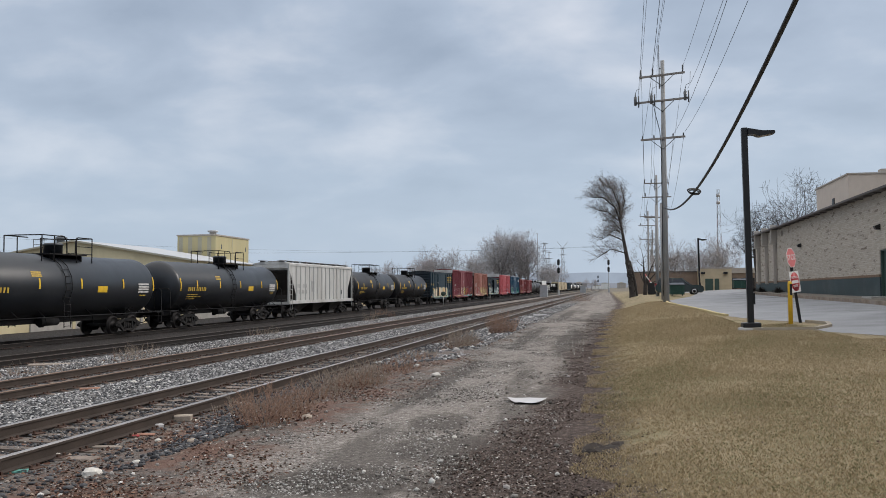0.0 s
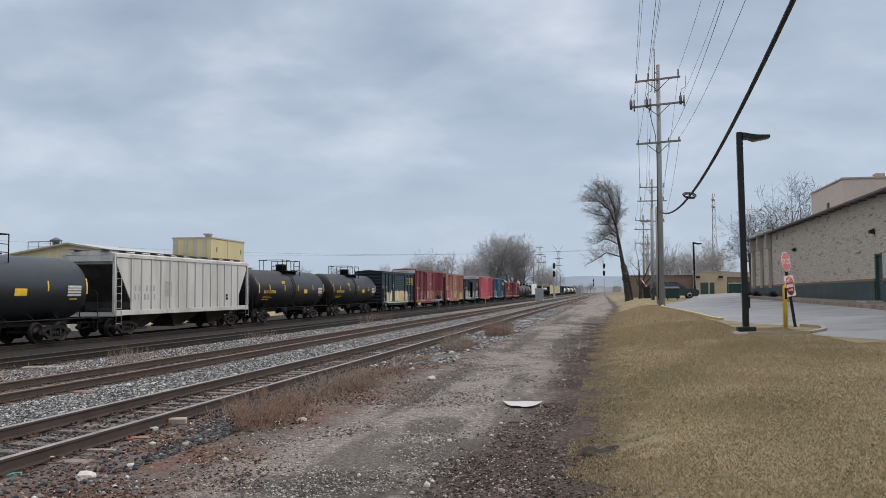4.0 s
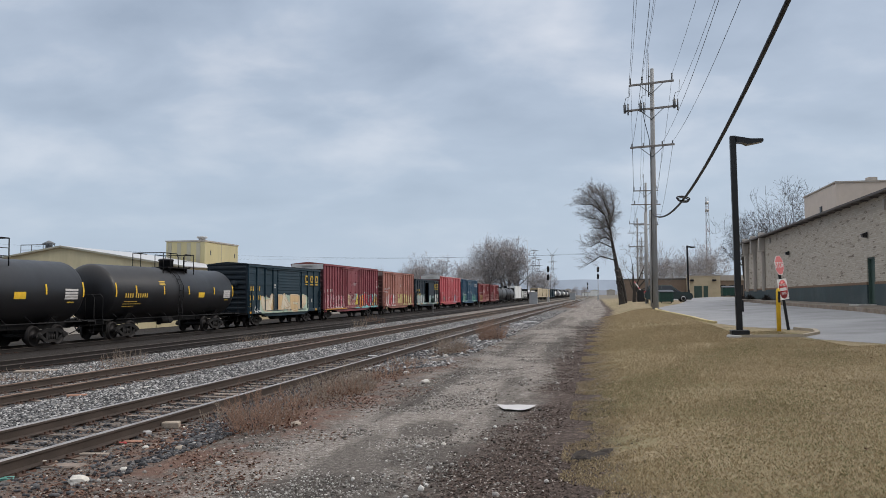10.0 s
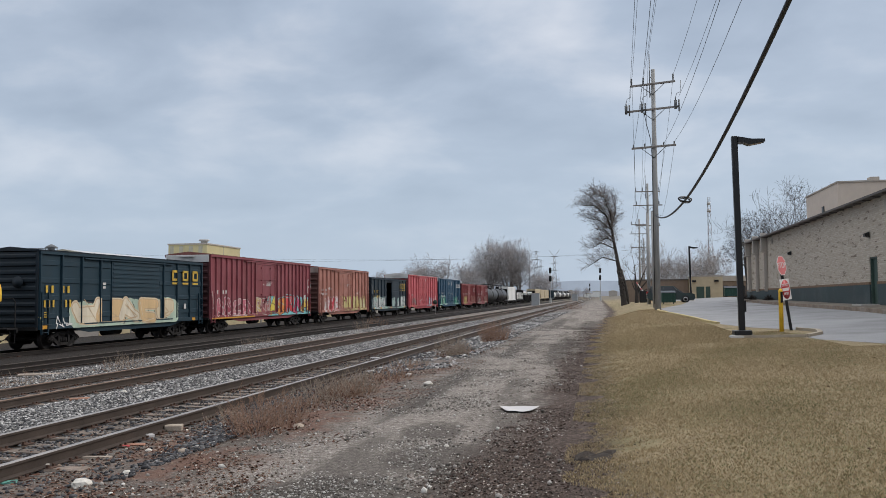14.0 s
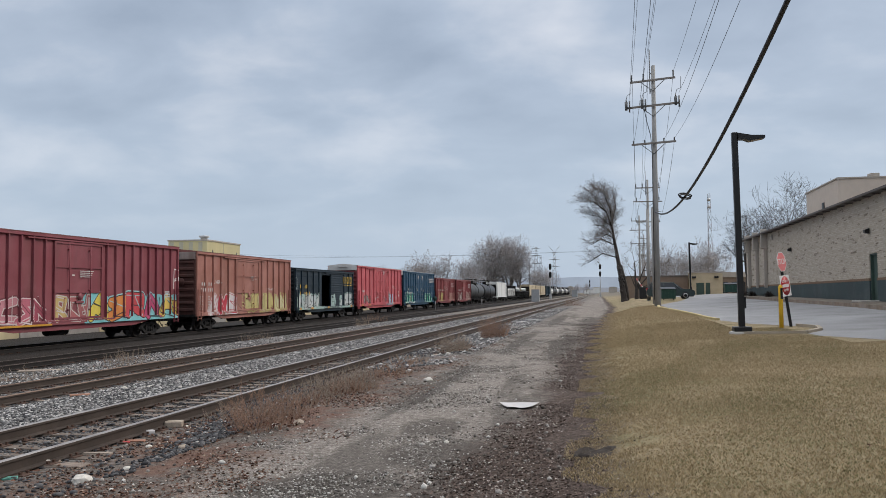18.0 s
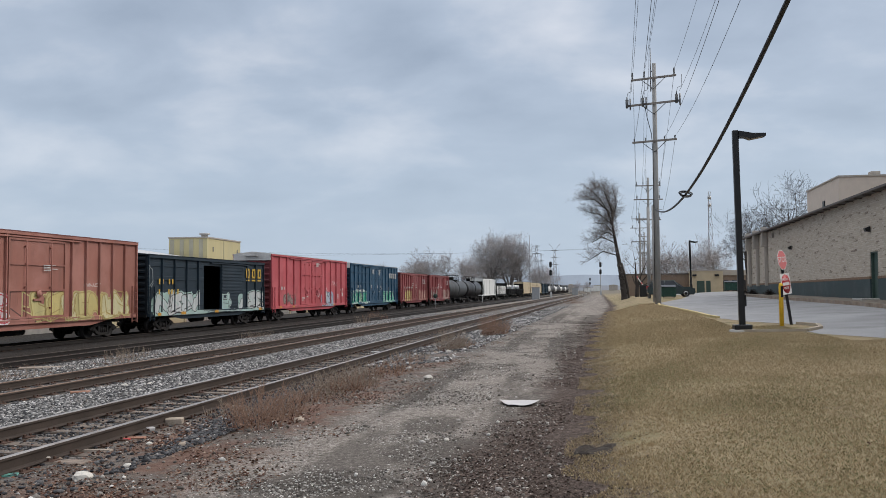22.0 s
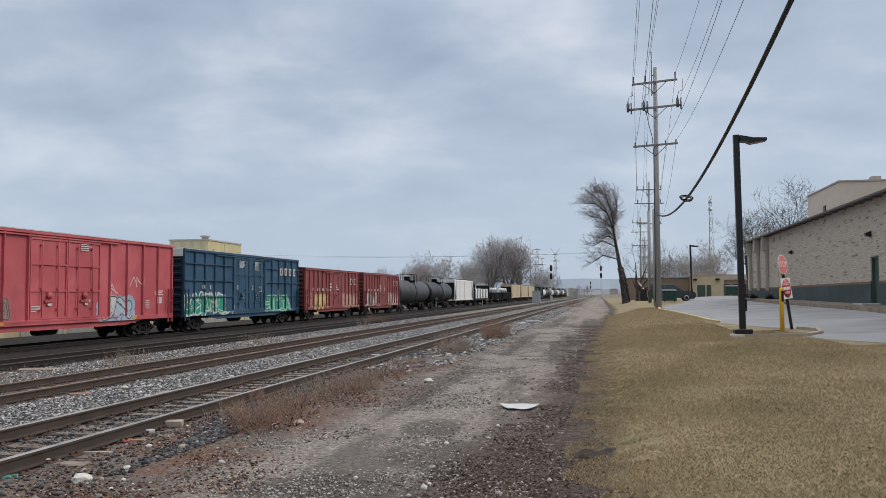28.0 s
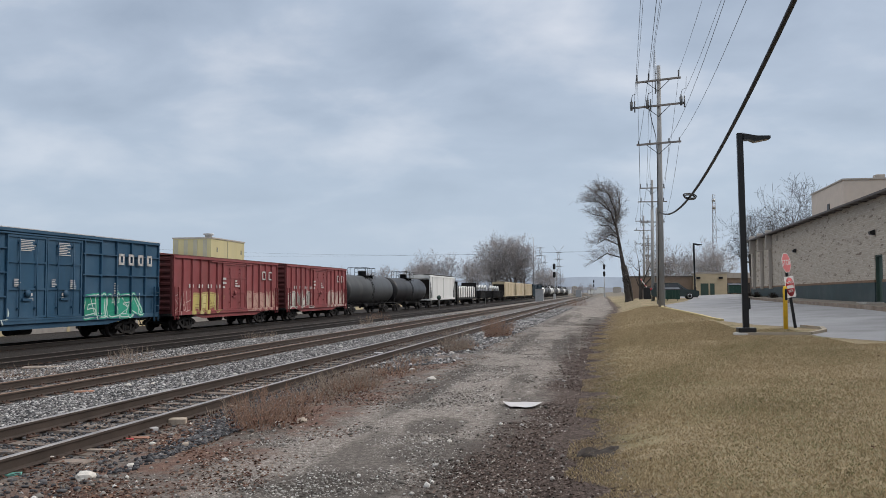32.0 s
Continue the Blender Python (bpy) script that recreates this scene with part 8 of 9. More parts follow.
def pylon(x, y, h, label, crown=False):
    t = thing("power_pylon", label, "pylon", "power pylons", place=pose(x, y, gz(x, y)))
    s = Shape()
    w0, w1 = h * 0.06, h * 0.018
    n = 9
    for sx in (-1, 1):
        for sy in (-1, 1):
            s.tube((sx * w0, sy * w0, 0), (sx * w1, sy * w1, h), 0.11, 0.09, 4)
    for k in range(n):
        a, b = k / n, (k + 1) / n
        wa, wb = w0 + (w1 - w0) * a, w0 + (w1 - w0) * b
        for sy in (-1, 1):
            s.tube((-wa, sy * wa, h * a), (wb, sy * wb, h * b), 0.08, n=3)
            s.tube((wa, sy * wa, h * a), (-wb, sy * wb, h * b), 0.08, n=3)
    part("tower", s, M_TRANSFORMER, t)
    for k, z in enumerate((h * 0.66, h * 0.82, h * 0.97)):
        s = Shape()
        hw = h * (0.125 if k < 2 else 0.10)
        s.prism([(-hw, z), (0, z - 0.25), (hw, z), (0, z + 0.3)], "y", -0.1, 0.1)
        part("arm", s, M_TRANSFORMER, t)
    if crown:
        s = Shape()
        s.run([(-h * 0.12, 0, h * 1.12), (0, 0, h * 0.97), (h * 0.12, 0, h * 1.12)], 0.14, 4)
        part("crown_arm", s, M_TRANSFORMER, t)


pylon(-36.5, 520, 30, "grey lattice power pylon with cross arms")
pylon(-24.5, 500, 26, "grey lattice power pylon with a forked top", True)
pylon(-52, 800, 36, "distant lattice power pylon")
s = Shape()
s.tube((0, 0, 0), (0, 0, 24.5), 0.2, 0.1, 8)
tagged(part("steel_pole", s, M_TRANSFORMER, place=pose(-27.0, 345, gz(-27.0, 345))), "slender grey steel pole beside the tracks", "pole")


# red greyed down, so the colour itself carries the haze
M_TOWERRED = material("hazed_red_steel", (0.33, 0.27, 0.27), 0.6, 0.1, 0.15, 3, 30, 0.0)


def radio_tower():
    t = thing("radio_tower", "slender grey and reddish lattice radio tower paled by haze", "tower", place=pose(32.9, 260, 1.0))
    h = 31
    for k in range(11):
        s = Shape()
        a, b = k / 11, (k + 1) / 11
        wa, wb = 1.1 - 0.65 * a, 1.1 - 0.65 * b
        for i in range(3):
            c0, c1 = 2.094 * i, 2.094 * (i + 1)
            p = lambda w, c, u: (w * math.cos(c), w * math.sin(c), h * u)
            s.tube(p(wa, c0, a), p(wb, c0, b), 0.06, n=4)
            s.tube(p(wa, c0, a), p(wb, c1, b), 0.03, n=3)
            s.tube(p(wa, c1, a), p(wb, c0, b), 0.03, n=3)
            s.tube(p(wb, c0, b), p(wb, c1, b), 0.03, n=3)
        part("section", s, M_TOWERRED if k % 2 else M_TRANSFORMER, t)
    for z in (h * 0.93, h * 0.86):
        s = Shape()
        s.lathe("z", [(z, 0.5), (z + 0.8, 0.5)], 10)
        part("antenna", s, M_ALU, t)


radio_tower()
s = Shape()
s.tube((0, 0, -0.2), (0, 0, 1.5), 0.045, n=8)
mp = tagged(part("marker_post", s, M_ALU, place=pose(-22.6, 118, gz(-22.6, 118))), "thin post with a small green disc between tracks", "marker post")
s = Shape()
s.lathe("y", [(-0.03, 0.32), (0.0, 0.32)], 16, centre=(0, -0.05, 1.6))
part("disc", s, M_DOORGREEN, mp)
s = Shape()
s.tube((0, 0, -0.2), (0, 0, 1.5), 0.06, n=8)
tagged(part("marker_post", s, P_WHITE, place=pose(-22.7, 168, gz(-22.7, 168))), "short white marker post between tracks", "marker post")


def crossing_gate():
    t = thing("gate_arm", "raised white gate arm with red bands", "gate", place=pose(6.1, 118, gz(6.1, 118)))
    s = Shape()
    s.box(-0.5, 0.9, -0.4, 0.4, 0, 1.6, 0.05)
    part("base", s, M_LAMPBLACK, t)
    for k in range(6):
        s = Shape()
        a, b = Vector((0.2, 0, 1.2)), Vector((-0.85, 0, 2.75))
        s.tube(a.lerp(b, k / 6), a.lerp(b, (k + 1) / 6), 0.1, n=4)
        part("arm_section", s, M_SIGNRED_FADED if k in (2, 5) else M_SIGNWHITE, t)


crossing_gate()


# ---- loose things on the ground ----
def island_material(name, stops, rough=0.9):
    m = bpy.data.materials.new(name)
    m.use_nodes = True
    t = m.node_tree
    b = t.nodes["Principled BSDF"]
    b.inputs["Roughness"].default_value = rough
    b.inputs["Specular IOR Level"].default_value = 0.2
    geo = t.nodes.new("ShaderNodeNewGeometry")
    c = ramp_node(t, geo.outputs["Random Per Island"], stops)
    co = t.nodes.new("ShaderNodeTexCoord").outputs["Object"]
    n = noise_node(t, co, 70.0, 3)
    c = mix_node(t, range_node(t, n, 0.35, 0.7, 0.0, 0.35), c, tuple(v * 0.5 for v in stops[0][1]))
    t.links.new(c, b.inputs["Base Color"])
    return m


ICO_V = np.array([(0, 0, 1), (.894, 0, .447), (.276, .851, .447), (-.724, .526, .447), (-.724, -.526, .447), (.276, -.851, .447),
                  (.724, .526, -.447), (-.276, .851, -.447), (-.894, 0, -.447), (-.276, -.851, -.447), (.724, -.526, -.447), (0, 0, -1)])
ICO_F = np.array([(0, 1, 2), (0, 2, 3), (0, 3, 4), (0, 4, 5), (0, 5, 1), (1, 6, 2), (2, 7, 3), (3, 8, 4), (4, 9, 5), (5, 10, 1),
                  (2, 6, 7), (3, 7, 8), (4, 8, 9), (5, 9, 10), (1, 10, 6), (11, 7, 6), (11, 8, 7), (11, 9, 8), (11, 10, 9), (11, 6, 10)])


def mesh_from_arrays(name, verts, tris, mat):
    me = bpy.data.meshes.new(name)
    nv, nf = len(verts), len(tris)
    me.vertices.add(nv)
    me.vertices.foreach_set("co", np.asarray(verts, dtype=np.float32).ravel())
    me.loops.add(nf * 3)
    me.loops.foreach_set("vertex_index", np.asarray(tris, dtype=np.int32).ravel())
    me.polygons.add(nf)
    me.polygons.foreach_set("loop_start", np.arange(0, nf * 3, 3, dtype=np.int32))
    me.update(calc_edges=True)
    me.materials.append(mat)
    return me


def in_view(x, y, margin=1.0):
    """Whether a ground place lies in the wedge before the viewer."""
    a = np.degrees(np.arctan2(x, y))
    return (a > -39 - margin) & (a < 18.5 + margin)


def heights(x, y):
    return np.array([gz(a, b) for a, b in zip(x, y)])


def stones(name, n, x0, x1, y0, y1, size, mat, seed, label, sink=0.3, near_power=1.6, keep=None, lift=0.0):
    """Angular stones strewn over a strip, thicker near the viewer."""
    g = np.random.default_rng(seed)
    x = g.uniform(x0, x1, n * 3)
    y = y0 + (y1 - y0) * g.uniform(0, 1, n * 3) ** near_power
    ok = in_view(x, y)
    if keep is not None:
        ok &= keep(x, y, g)
    x, y = x[ok][:n], y[ok][:n]
    if x0 < -5.9:
        x = x + HEADING * y
    n = len(x)
    r = g.uniform(size[0], size[1], n) * g.uniform(0.6, 1.0, n)
    v = ICO_V[None] * g.uniform(0.65, 1.25, (n, 12, 1)) * np.stack([r * g.uniform(0.8, 1.4, n), r * g.uniform(0.7, 1.1, n), r * g.uniform(0.5, 0.85, n)], -1)[:, None]
    a = g.uniform(0, 6.28, n)
    c, s = np.cos(a)[:, None], np.sin(a)[:, None]
    vx, vy = v[..., 0] * c - v[..., 1] * s, v[..., 0] * s + v[..., 1] * c
    z = heights(x, y) + r * sink + lift
    verts = np.stack([vx + x[:, None], vy + y[:, None], v[..., 2] + z[:, None]], -1).reshape(-1, 3)
    tris = (ICO_F[None] + 12 * np.arange(n)[:, None, None]).reshape(-1, 3)
    return tagged(new(name, mesh_from_arrays(name, verts, tris, mat)), label, "stones", kind="stuff")


M_BALLAST = island_material("ballast_stones", [(0.0, (0.05, 0.05, 0.053)), (0.4, (0.13, 0.128, 0.127)), (0.75, (0.31, 0.30, 0.29)), (1.0, (0.64, 0.62, 0.60))])
M_BALLAST_DARK = island_material("dark_ballast_stones", [(0.0, (0.03, 0.03, 0.033)), (0.6, (0.095, 0.095, 0.10)), (0.93, (0.17, 0.165, 0.165)), (1.0, (0.45, 0.43, 0.41))])
M_LANESTONE = island_material("lane_gravel", [(0.0, (0.07, 0.062, 0.055)), (0.45, (0.20, 0.18, 0.16)), (0.8, (0.40, 0.375, 0.345)), (1.0, (0.70, 0.68, 0.64))])
M_DARKBITS = island_material("dark_litter", [(0.0, (0.036, 0.027, 0.024)), (0.5, (0.10, 0.070, 0.059)), (0.86, (0.20, 0.15, 0.125)), (0.93, (0.40, 0.35, 0.31)), (1.0, (0.62, 0.58, 0.54))])
M_REDBITS = island_material("reddish_litter", [(0.0, (0.05, 0.028, 0.022)), (0.4, (0.13, 0.065, 0.045)), (0.75, (0.22, 0.125, 0.085)), (0.93, (0.33, 0.25, 0.19)), (1.0, (0.58, 0.54, 0.49))])
stones("ballast", 36000, -11.85, -8.75, 8, 75, (0.020, 0.044), M_BALLAST, 1, "grey crushed stone ballast between the tracks")
stones("ballast", 8000, -8.05, -6.8, 6, 60, (0.018, 0.042), M_BALLAST_DARK, 2, "dark dirty stones between the rails", lift=-0.01)
stones("ballast", 4500, -8.1, -6.65, 6, 60, (0.014, 0.036), M_BALLAST_DARK, 8, "dark grit lying over the sleepers", lift=0.02)
stones("ballast", 10500, -6.62, -5.2, 6, 60, (0.022, 0.045), M_BALLAST_DARK, 3, "dark blue-grey stones on the track shoulder", keep=lambda x, y, g: g.uniform(0, 1, len(x)) < np.clip(0.35 + 0.9 * np.sin(y * 0.55 + x * 2.1), 0.08, 1))
stones("ballast", 8000, -14.3, -11.9, 12, 70, (0.025, 0.045), M_BALLAST_DARK, 4, "dirty stones around the second track", lift=-0.01)
stones("ballast", 24000, -19.6, -14.4, 14, 90, (0.024, 0.048), M_BALLAST, 5, "pale grey stones between the yard tracks", near_power=1.3)
stones("lane_gravel", 40000, -4.7, -0.7, 6, 55, (0.006, 0.019), M_LANESTONE, 6, "fine pale gravel on the lane", near_power=2.2, sink=0.1,
       keep=lambda x, y, g: g.uniform(0, 1, len(x)) < np.clip(0.5 + 0.5 * np.sin(x * 2.0 + 0.8 + 0.3 * np.sin(y * 0.7)) + 0.3 * np.sin(y * 1.3 + 2.7 * x) + 0.25 * np.sin(2.9 * y - 4.1 * x), 0.08, 1))
stones("lane_gravel", 900, -5.6, -0.4, 7, 60, (0.018, 0.045), M_LANESTONE, 7, "scattered pale pebbles", near_power=1.8)

stones("rubble", 9000, -6.4, -4.1, 22, 100, (0.03, 0.075), M_BALLAST, 9, "pale broken rubble between track and lane", near_power=1.3, sink=0.2,
       keep=lambda x, y, g: g.uniform(0, 1, len(x)) < np.clip(0.55 + 0.5 * np.sin(y * 0.35 + x) + 0.3 * np.sin(y * 1.1 - 2.0 * x), 0.1, 1))


def flakes(name, n, x0, x1, y0, y1, size, mat, seed, label, near_power=1.8, keep=None):
    """Curled dead leaves and scraps, each a bent pair of triangles."""
    g = np.random.default_rng(seed)
    x = g.uniform(x0, x1, n * 3)
    y = y0 + (y1 - y0) * g.uniform(0, 1, n * 3) ** near_power
    ok = in_view(x, y)
    if keep is not None:
        ok &= keep(x, y, g)
    x, y = x[ok][:n], y[ok][:n]
    n = len(x)
    r = g.uniform(size[0], size[1], n)
    a = g.uniform(0, 6.28, n)
    z = heights(x, y)
    c, s = np.cos(a), np.sin(a)
    def at(u, w, h):
        return np.stack([x + (u * c - w * s) * r, y + (u * s + w * c) * r, z + h * r], -1)
    verts = np.stack([at(-1, 0, g.uniform(0.1, 0.6, n)), at(0, 0.55, g.uniform(0.2, 1.2, n)), at(1, 0, g.uniform(0.1, 0.6, n)), at(0, -0.55, g.uniform(0.2, 1.2, n))], 1).reshape(-1, 3)
    tris = (np.array([(0, 3, 2), (0, 2, 1)])[None] + 4 * np.arange(n)[:, None, None]).reshape(-1, 3)
    return tagged(new(name, mesh_from_arrays(name, verts, tris, mat)), label, "dead leaves", kind="stuff")


flakes("leaf_litter", 26000, -6.3, -3.2, 6, 45, (0.007, 0.026), M_REDBITS, 11, "reddish dead leaves and scraps beside the track",
       keep=lambda x, y, g: g.uniform(0, 1, len(x)) < np.clip(0.4 - 0.25 * (x + 4.6) + 0.4 * np.sin(y * 0.9 - x * 1.7) + 0.3 * np.sin(y * 2.3 + x * 3.1), 0.06, 1))
flakes("leaf_litter", 42000, -2.0, 0.55, 5.5, 50, (0.006, 0.021), M_DARKBITS, 12, "dark dead leaves along the edge of the lane", near_power=2.0,
       keep=lambda x, y, g: g.uniform(0, 1, len(x)) < np.clip((0.35 - x + 0.25 * np.sin(y * 1.9) + 0.2 * np.sin(y * 4.3)) / 0.9, 0.03, 1) * np.clip((x + 1.35 + np.clip((14 - y) * 0.11, 0, 0.65) + 0.15 * np.sin(y * 2.3)) / 0.6, 0.05, 1))
flakes("leaf_litter", 3500, -8.4, -6.2, 6, 45, (0.012, 0.04), M_REDBITS, 14, "dead leaves blown among the rails")
flakes("leaf_litter", 260, 0.2, 9, 6, 26, (0.012, 0.03), M_REDBITS, 13, "single brown leaves on the lawn", near_power=1.2)


def grass(name, n, x0, x1, y0, y1, mat, seed, label, tall, power, keep=None):
    """Short dormant blades, each a slim bent triangle pair."""
    g = np.random.default_rng(seed)
    x = g.uniform(x0, x1, n * 3)
    y = y0 + (y1 - y0) * g.uniform(0, 1, n * 3) ** power
    ok = in_view(x, y, 0.5) & (x > np.clip(0.024 * y - 0.55, 0, 1.7) - 0.35 + 0.25 * np.sin(y * 1.7) + 0.2 * np.sin(y * 4.1))
    if keep is not None:
        ok &= keep(x, y, g)
    x, y = x[ok][:n], y[ok][:n]
    n = len(x)
    z = heights(x, y)
    a = g.uniform(0, 6.28, n)
    h = g.uniform(tall[0], tall[1], n)
    w = g.uniform(0.0012, 0.0026, n) * (1 + y / 16)
    lean = g.uniform(0.3, 1.5, n) * h
    b = g.uniform(0, 6.28, n)
    dx, dy = np.cos(a) * w, np.sin(a) * w
    lx, ly = np.cos(b) * lean, np.sin(b) * lean
    verts = np.stack([np.stack([x - dx, y - dy, z - 0.01], -1), np.stack([x + dx, y + dy, z - 0.01], -1),
                      np.stack([x + lx * 0.35 + dx * 0.7, y + ly * 0.35 + dy * 0.7, z + h * 0.7], -1), np.stack([x + lx, y + ly, z + h], -1)], 1).reshape(-1, 3)
    tris = (np.array([(0, 1, 2), (0, 2, 3)])[None] + 4 * np.arange(n)[:, None, None]).reshape(-1, 3)
    return tagged(new(name, mesh_from_arrays(name, verts, tris, mat)), label, "grass", kind="stuff")


M_STRAW = island_material("dormant_grass_blades", [(0.0, (0.265, 0.198, 0.112)), (0.5, (0.41, 0.315, 0.185)), (1.0, (0.60, 0.49, 0.31))], 0.8)
M_GREENISH = island_material("green_grass_blades", [(0.0, (0.135, 0.135, 0.062)), (0.5, (0.225, 0.212, 0.103)), (1.0, (0.34, 0.305, 0.170))], 0.8)


def lot_free(x, y):
    return ~((y > 24) & (x > 5.2) & (y < 33.5) & (x > 6.6)) & ~((y >= 33) & (x > 5.0)) & ~((x > 6.4) & (y > 24.0 - (x - 7.5) * 3.2) & (y < 29.0))


grass("grass", 260000, -0.4, 9.5, 5.5, 40, M_STRAW, 21, "dormant straw-coloured lawn", (0.010, 0.032), 1.7, lambda x, y, g: lot_free(x, y) & ((g.uniform(0, 1, len(x)) < 0.75) | (y + np.sin(x * 1.3) * 2 > 14) | (x + np.sin(y * 0.9) < 1.9)))
grass("grass", 130000, -0.2, 9.5, 6, 40, M_GREENISH, 22, "greenish patches of the lawn", (0.010, 0.028), 1.7,
      lambda x, y, g: lot_free(x, y) & (g.uniform(0, 1, len(x)) < np.clip(0.25 + 0.5 * np.sin(x * 0.9 + 1.0) * np.sin(y * 0.45 + 0.5) + 0.3 * np.sin(x * 2.3 - y * 0.8), 0.03, 1) + np.where((y + np.sin(x * 1.3) * 2 < 15) & (x + np.sin(y * 0.9) > 1.6), 0.2, 0)))

grass("grass", 60000, -0.3, 5.3, 28, 72, M_STRAW, 23, "dormant lawn rising towards the utility pole", (0.02, 0.05), 1.2, lambda x, y, g: lot_free(x, y) & (x < 4.9))


M_WEED = material("dry_reddish_weed", (0.27, 0.17, 0.12), 0.95, 0, 0.35, 6, 40, 0.0)
M_WEED_GREY = material("dry_grey_weed", (0.28, 0.225, 0.175), 0.95, 0, 0.35, 6, 40, 0.0)


M_DEADLEAF = island_material("curled_dead_leaves", [(0.0, (0.06, 0.03, 0.024)), (0.5, (0.15, 0.075, 0.052)), (0.85, (0.26, 0.15, 0.105)), (1.0, (0.50, 0.42, 0.35))])


def weed(x, y, h, width, n, seed, mat, label):
    """A clump of dry stalks with short side twigs."""
    rr = random.Random(seed)
    s = Shape()
    for k in range(int(n * 0.55)):
        a = rr.uniform(0, 6.28)
        d = 1.35 * width * rr.random() ** 0.6
        base = Vector((math.cos(a) * d, math.sin(a) * d * 1.3, -0.03))
        way = Vector((math.cos(a) * 0.3 + rr.uniform(-.3, .3), math.sin(a) * 0.3 + rr.uniform(-.3, .3), 1)).normalized()
        length = h * rr.uniform(0.4, 1.0) * (1.1 - 0.5 * d / (1.35 * width))
        p = base
        for q in range(3):
            way = (way + Vector((rr.uniform(-.25, .25), rr.uniform(-.25, .25), 0))).normalized()
            e = p + way * length / 3
            s.tube(p, e, 0.0046 - 0.0009 * q, 0.0037 - 0.0009 * q, 3, caps=False)
            for _ in range(4 if q else 2):
                w = (way * 0.8 + Vector((rr.uniform(-1, 1), rr.uniform(-1, 1), rr.uniform(0, .6)))).normalized()
                u = p.lerp(e, rr.random())
                s.tube(u, u + w * length * rr.uniform(0.1, 0.26), 0.0028, 0.0016, 3, caps=False)
            p = e
    # curled leaves caught at its foot
    for k in range(n):
        a = rr.uniform(0, 6.28)
        d = 1.6 * width * rr.random() ** 0.5
        c = Vector((math.cos(a) * d, math.sin(a) * d * 1.3, rr.uniform(0.0, 0.14 * h)))
        u = Vector((rr.uniform(-1, 1), rr.uniform(-1, 1), rr.uniform(-0.5, 0.8))).normalized() * rr.uniform(0.015, 0.04)
        w = u.orthogonal().normalized() * u.length * 0.5
        s.add([c - u, c - w, c + u, c + w + Vector((0, 0, 0.01))], [(0, 1, 2), (0, 2, 3)], 1)
    ob = part("weed_clump", s, [mat, M_DEADLEAF], place=pose(x, y, gz(x, y)))
    return tagged(ob, label, "weed", "dry weeds beside the track", kind="stuff")


for k, (x, y, h, w, n, m) in enumerate(((-4.85, 11.9, 0.78, 0.36, 210, 1), (-5.05, 13.0, 0.42, 0.35, 80, 0), (-5.2, 14.2, 0.42, 0.4, 150, 1), (-5.25, 15.3, 0.45, 0.4, 110, 0), (-5.0, 16.6, 0.72, 0.42, 210, 0), (-4.75, 16.2, 0.4, 0.35, 140, 1), (-5.3, 18.0, 0.45, 0.4, 80, 0),
                                        (-4.75, 19.2, 0.4, 0.42, 170, 1), (-5.3, 20.6, 0.35, 0.4, 70, 0), (-5.1, 22.4, 0.4, 0.45, 120, 1), (-5.3, 24.5, 0.35, 0.45, 90, 0), (-4.7, 27.5, 0.9, 0.36, 230, 0), (-4.6, 29.0, 0.4, 0.35, 80, 1), (-4.35, 36.0, 1.15, 0.40, 330, 1), (-4.5, 37.0, 0.6, 0.35, 110, 1),
                                        (-5.9, 13.0, 0.4, 0.35, 80, 0), (-6.0, 17.5, 0.4, 0.4, 80, 0), (-3.2, 115.0, 1.4, 1.0, 200, 1), (-20.0, 75.0, 0.9, 0.9, 160, 1), (-17.5, 62.0, 0.9, 0.5, 90, 0), (-16.8, 28.5, 0.6, 0.6, 110, 0), (-14.8, 25.0, 0.45, 0.6, 90, 0), (-18.2, 44.0, 0.6, 0.8, 110, 0), (-15.5, 20.8, 0.5, 0.5, 90, 0))):
    weed(x, y, h, w, n, 100 + k, M_WEED if m else M_WEED_GREY, "dry reddish-brown weed clump beside the track" if m else "dry grey-brown weed clump in the gravel")


def rock(x, y, r, mat, label, seed, flat=0.7):
    rr = random.Random(seed)
    bm = bmesh.new()
    bmesh.ops.create_icosphere(bm, subdivisions=2, radius=r)
    for v in bm.verts:
        v.co *= rr.uniform(0.82, 1.1)
        v.co.z *= flat
        v.co.x *= 1.25
    me = bpy.data.meshes.new("rock")
    bm.to_mesh(me)
    bm.free()
    me.materials.append(mat)
    ob = new("rock", me)
    ob.matrix_basis = pose(x, y, gz(x, y) + r * flat * 0.35, 0, 0, rr.uniform(0, 360))
    return tagged(ob, label, "rock", "loose rocks")


M_WHITEROCK = material("whitish_rock", (0.56, 0.53, 0.48), 0.9, 0, 0.2, 8, 60, 0.4)
M_TANROCK = material("tan_stone", (0.36, 0.30, 0.24), 0.9, 0, 0.25, 8, 60, 0.4)
rock(-5.5, 8.4, 0.088, M_WHITEROCK, "whitish rock on the dark gravel", 1)
rock(-6.62, 9.35, 0.085, M_WHITEROCK, "small whitish rock beside the rail", 2)
rock(-3.6, 17.9, 0.09, M_WHITEROCK, "pale rock at the edge of the lane", 3)
rock(-5.3, 10.3, 0.06, M_TANROCK, "small tan rock on the gravel", 4)
rock(-4.6, 20.5, 0.07, M_WHITEROCK, "pale rock beside the weeds", 5)
rock(-1.9, 10.6, 0.035, M_WHITEROCK, "small pale pebble on the lane", 6)
rr9 = random.Random(77)
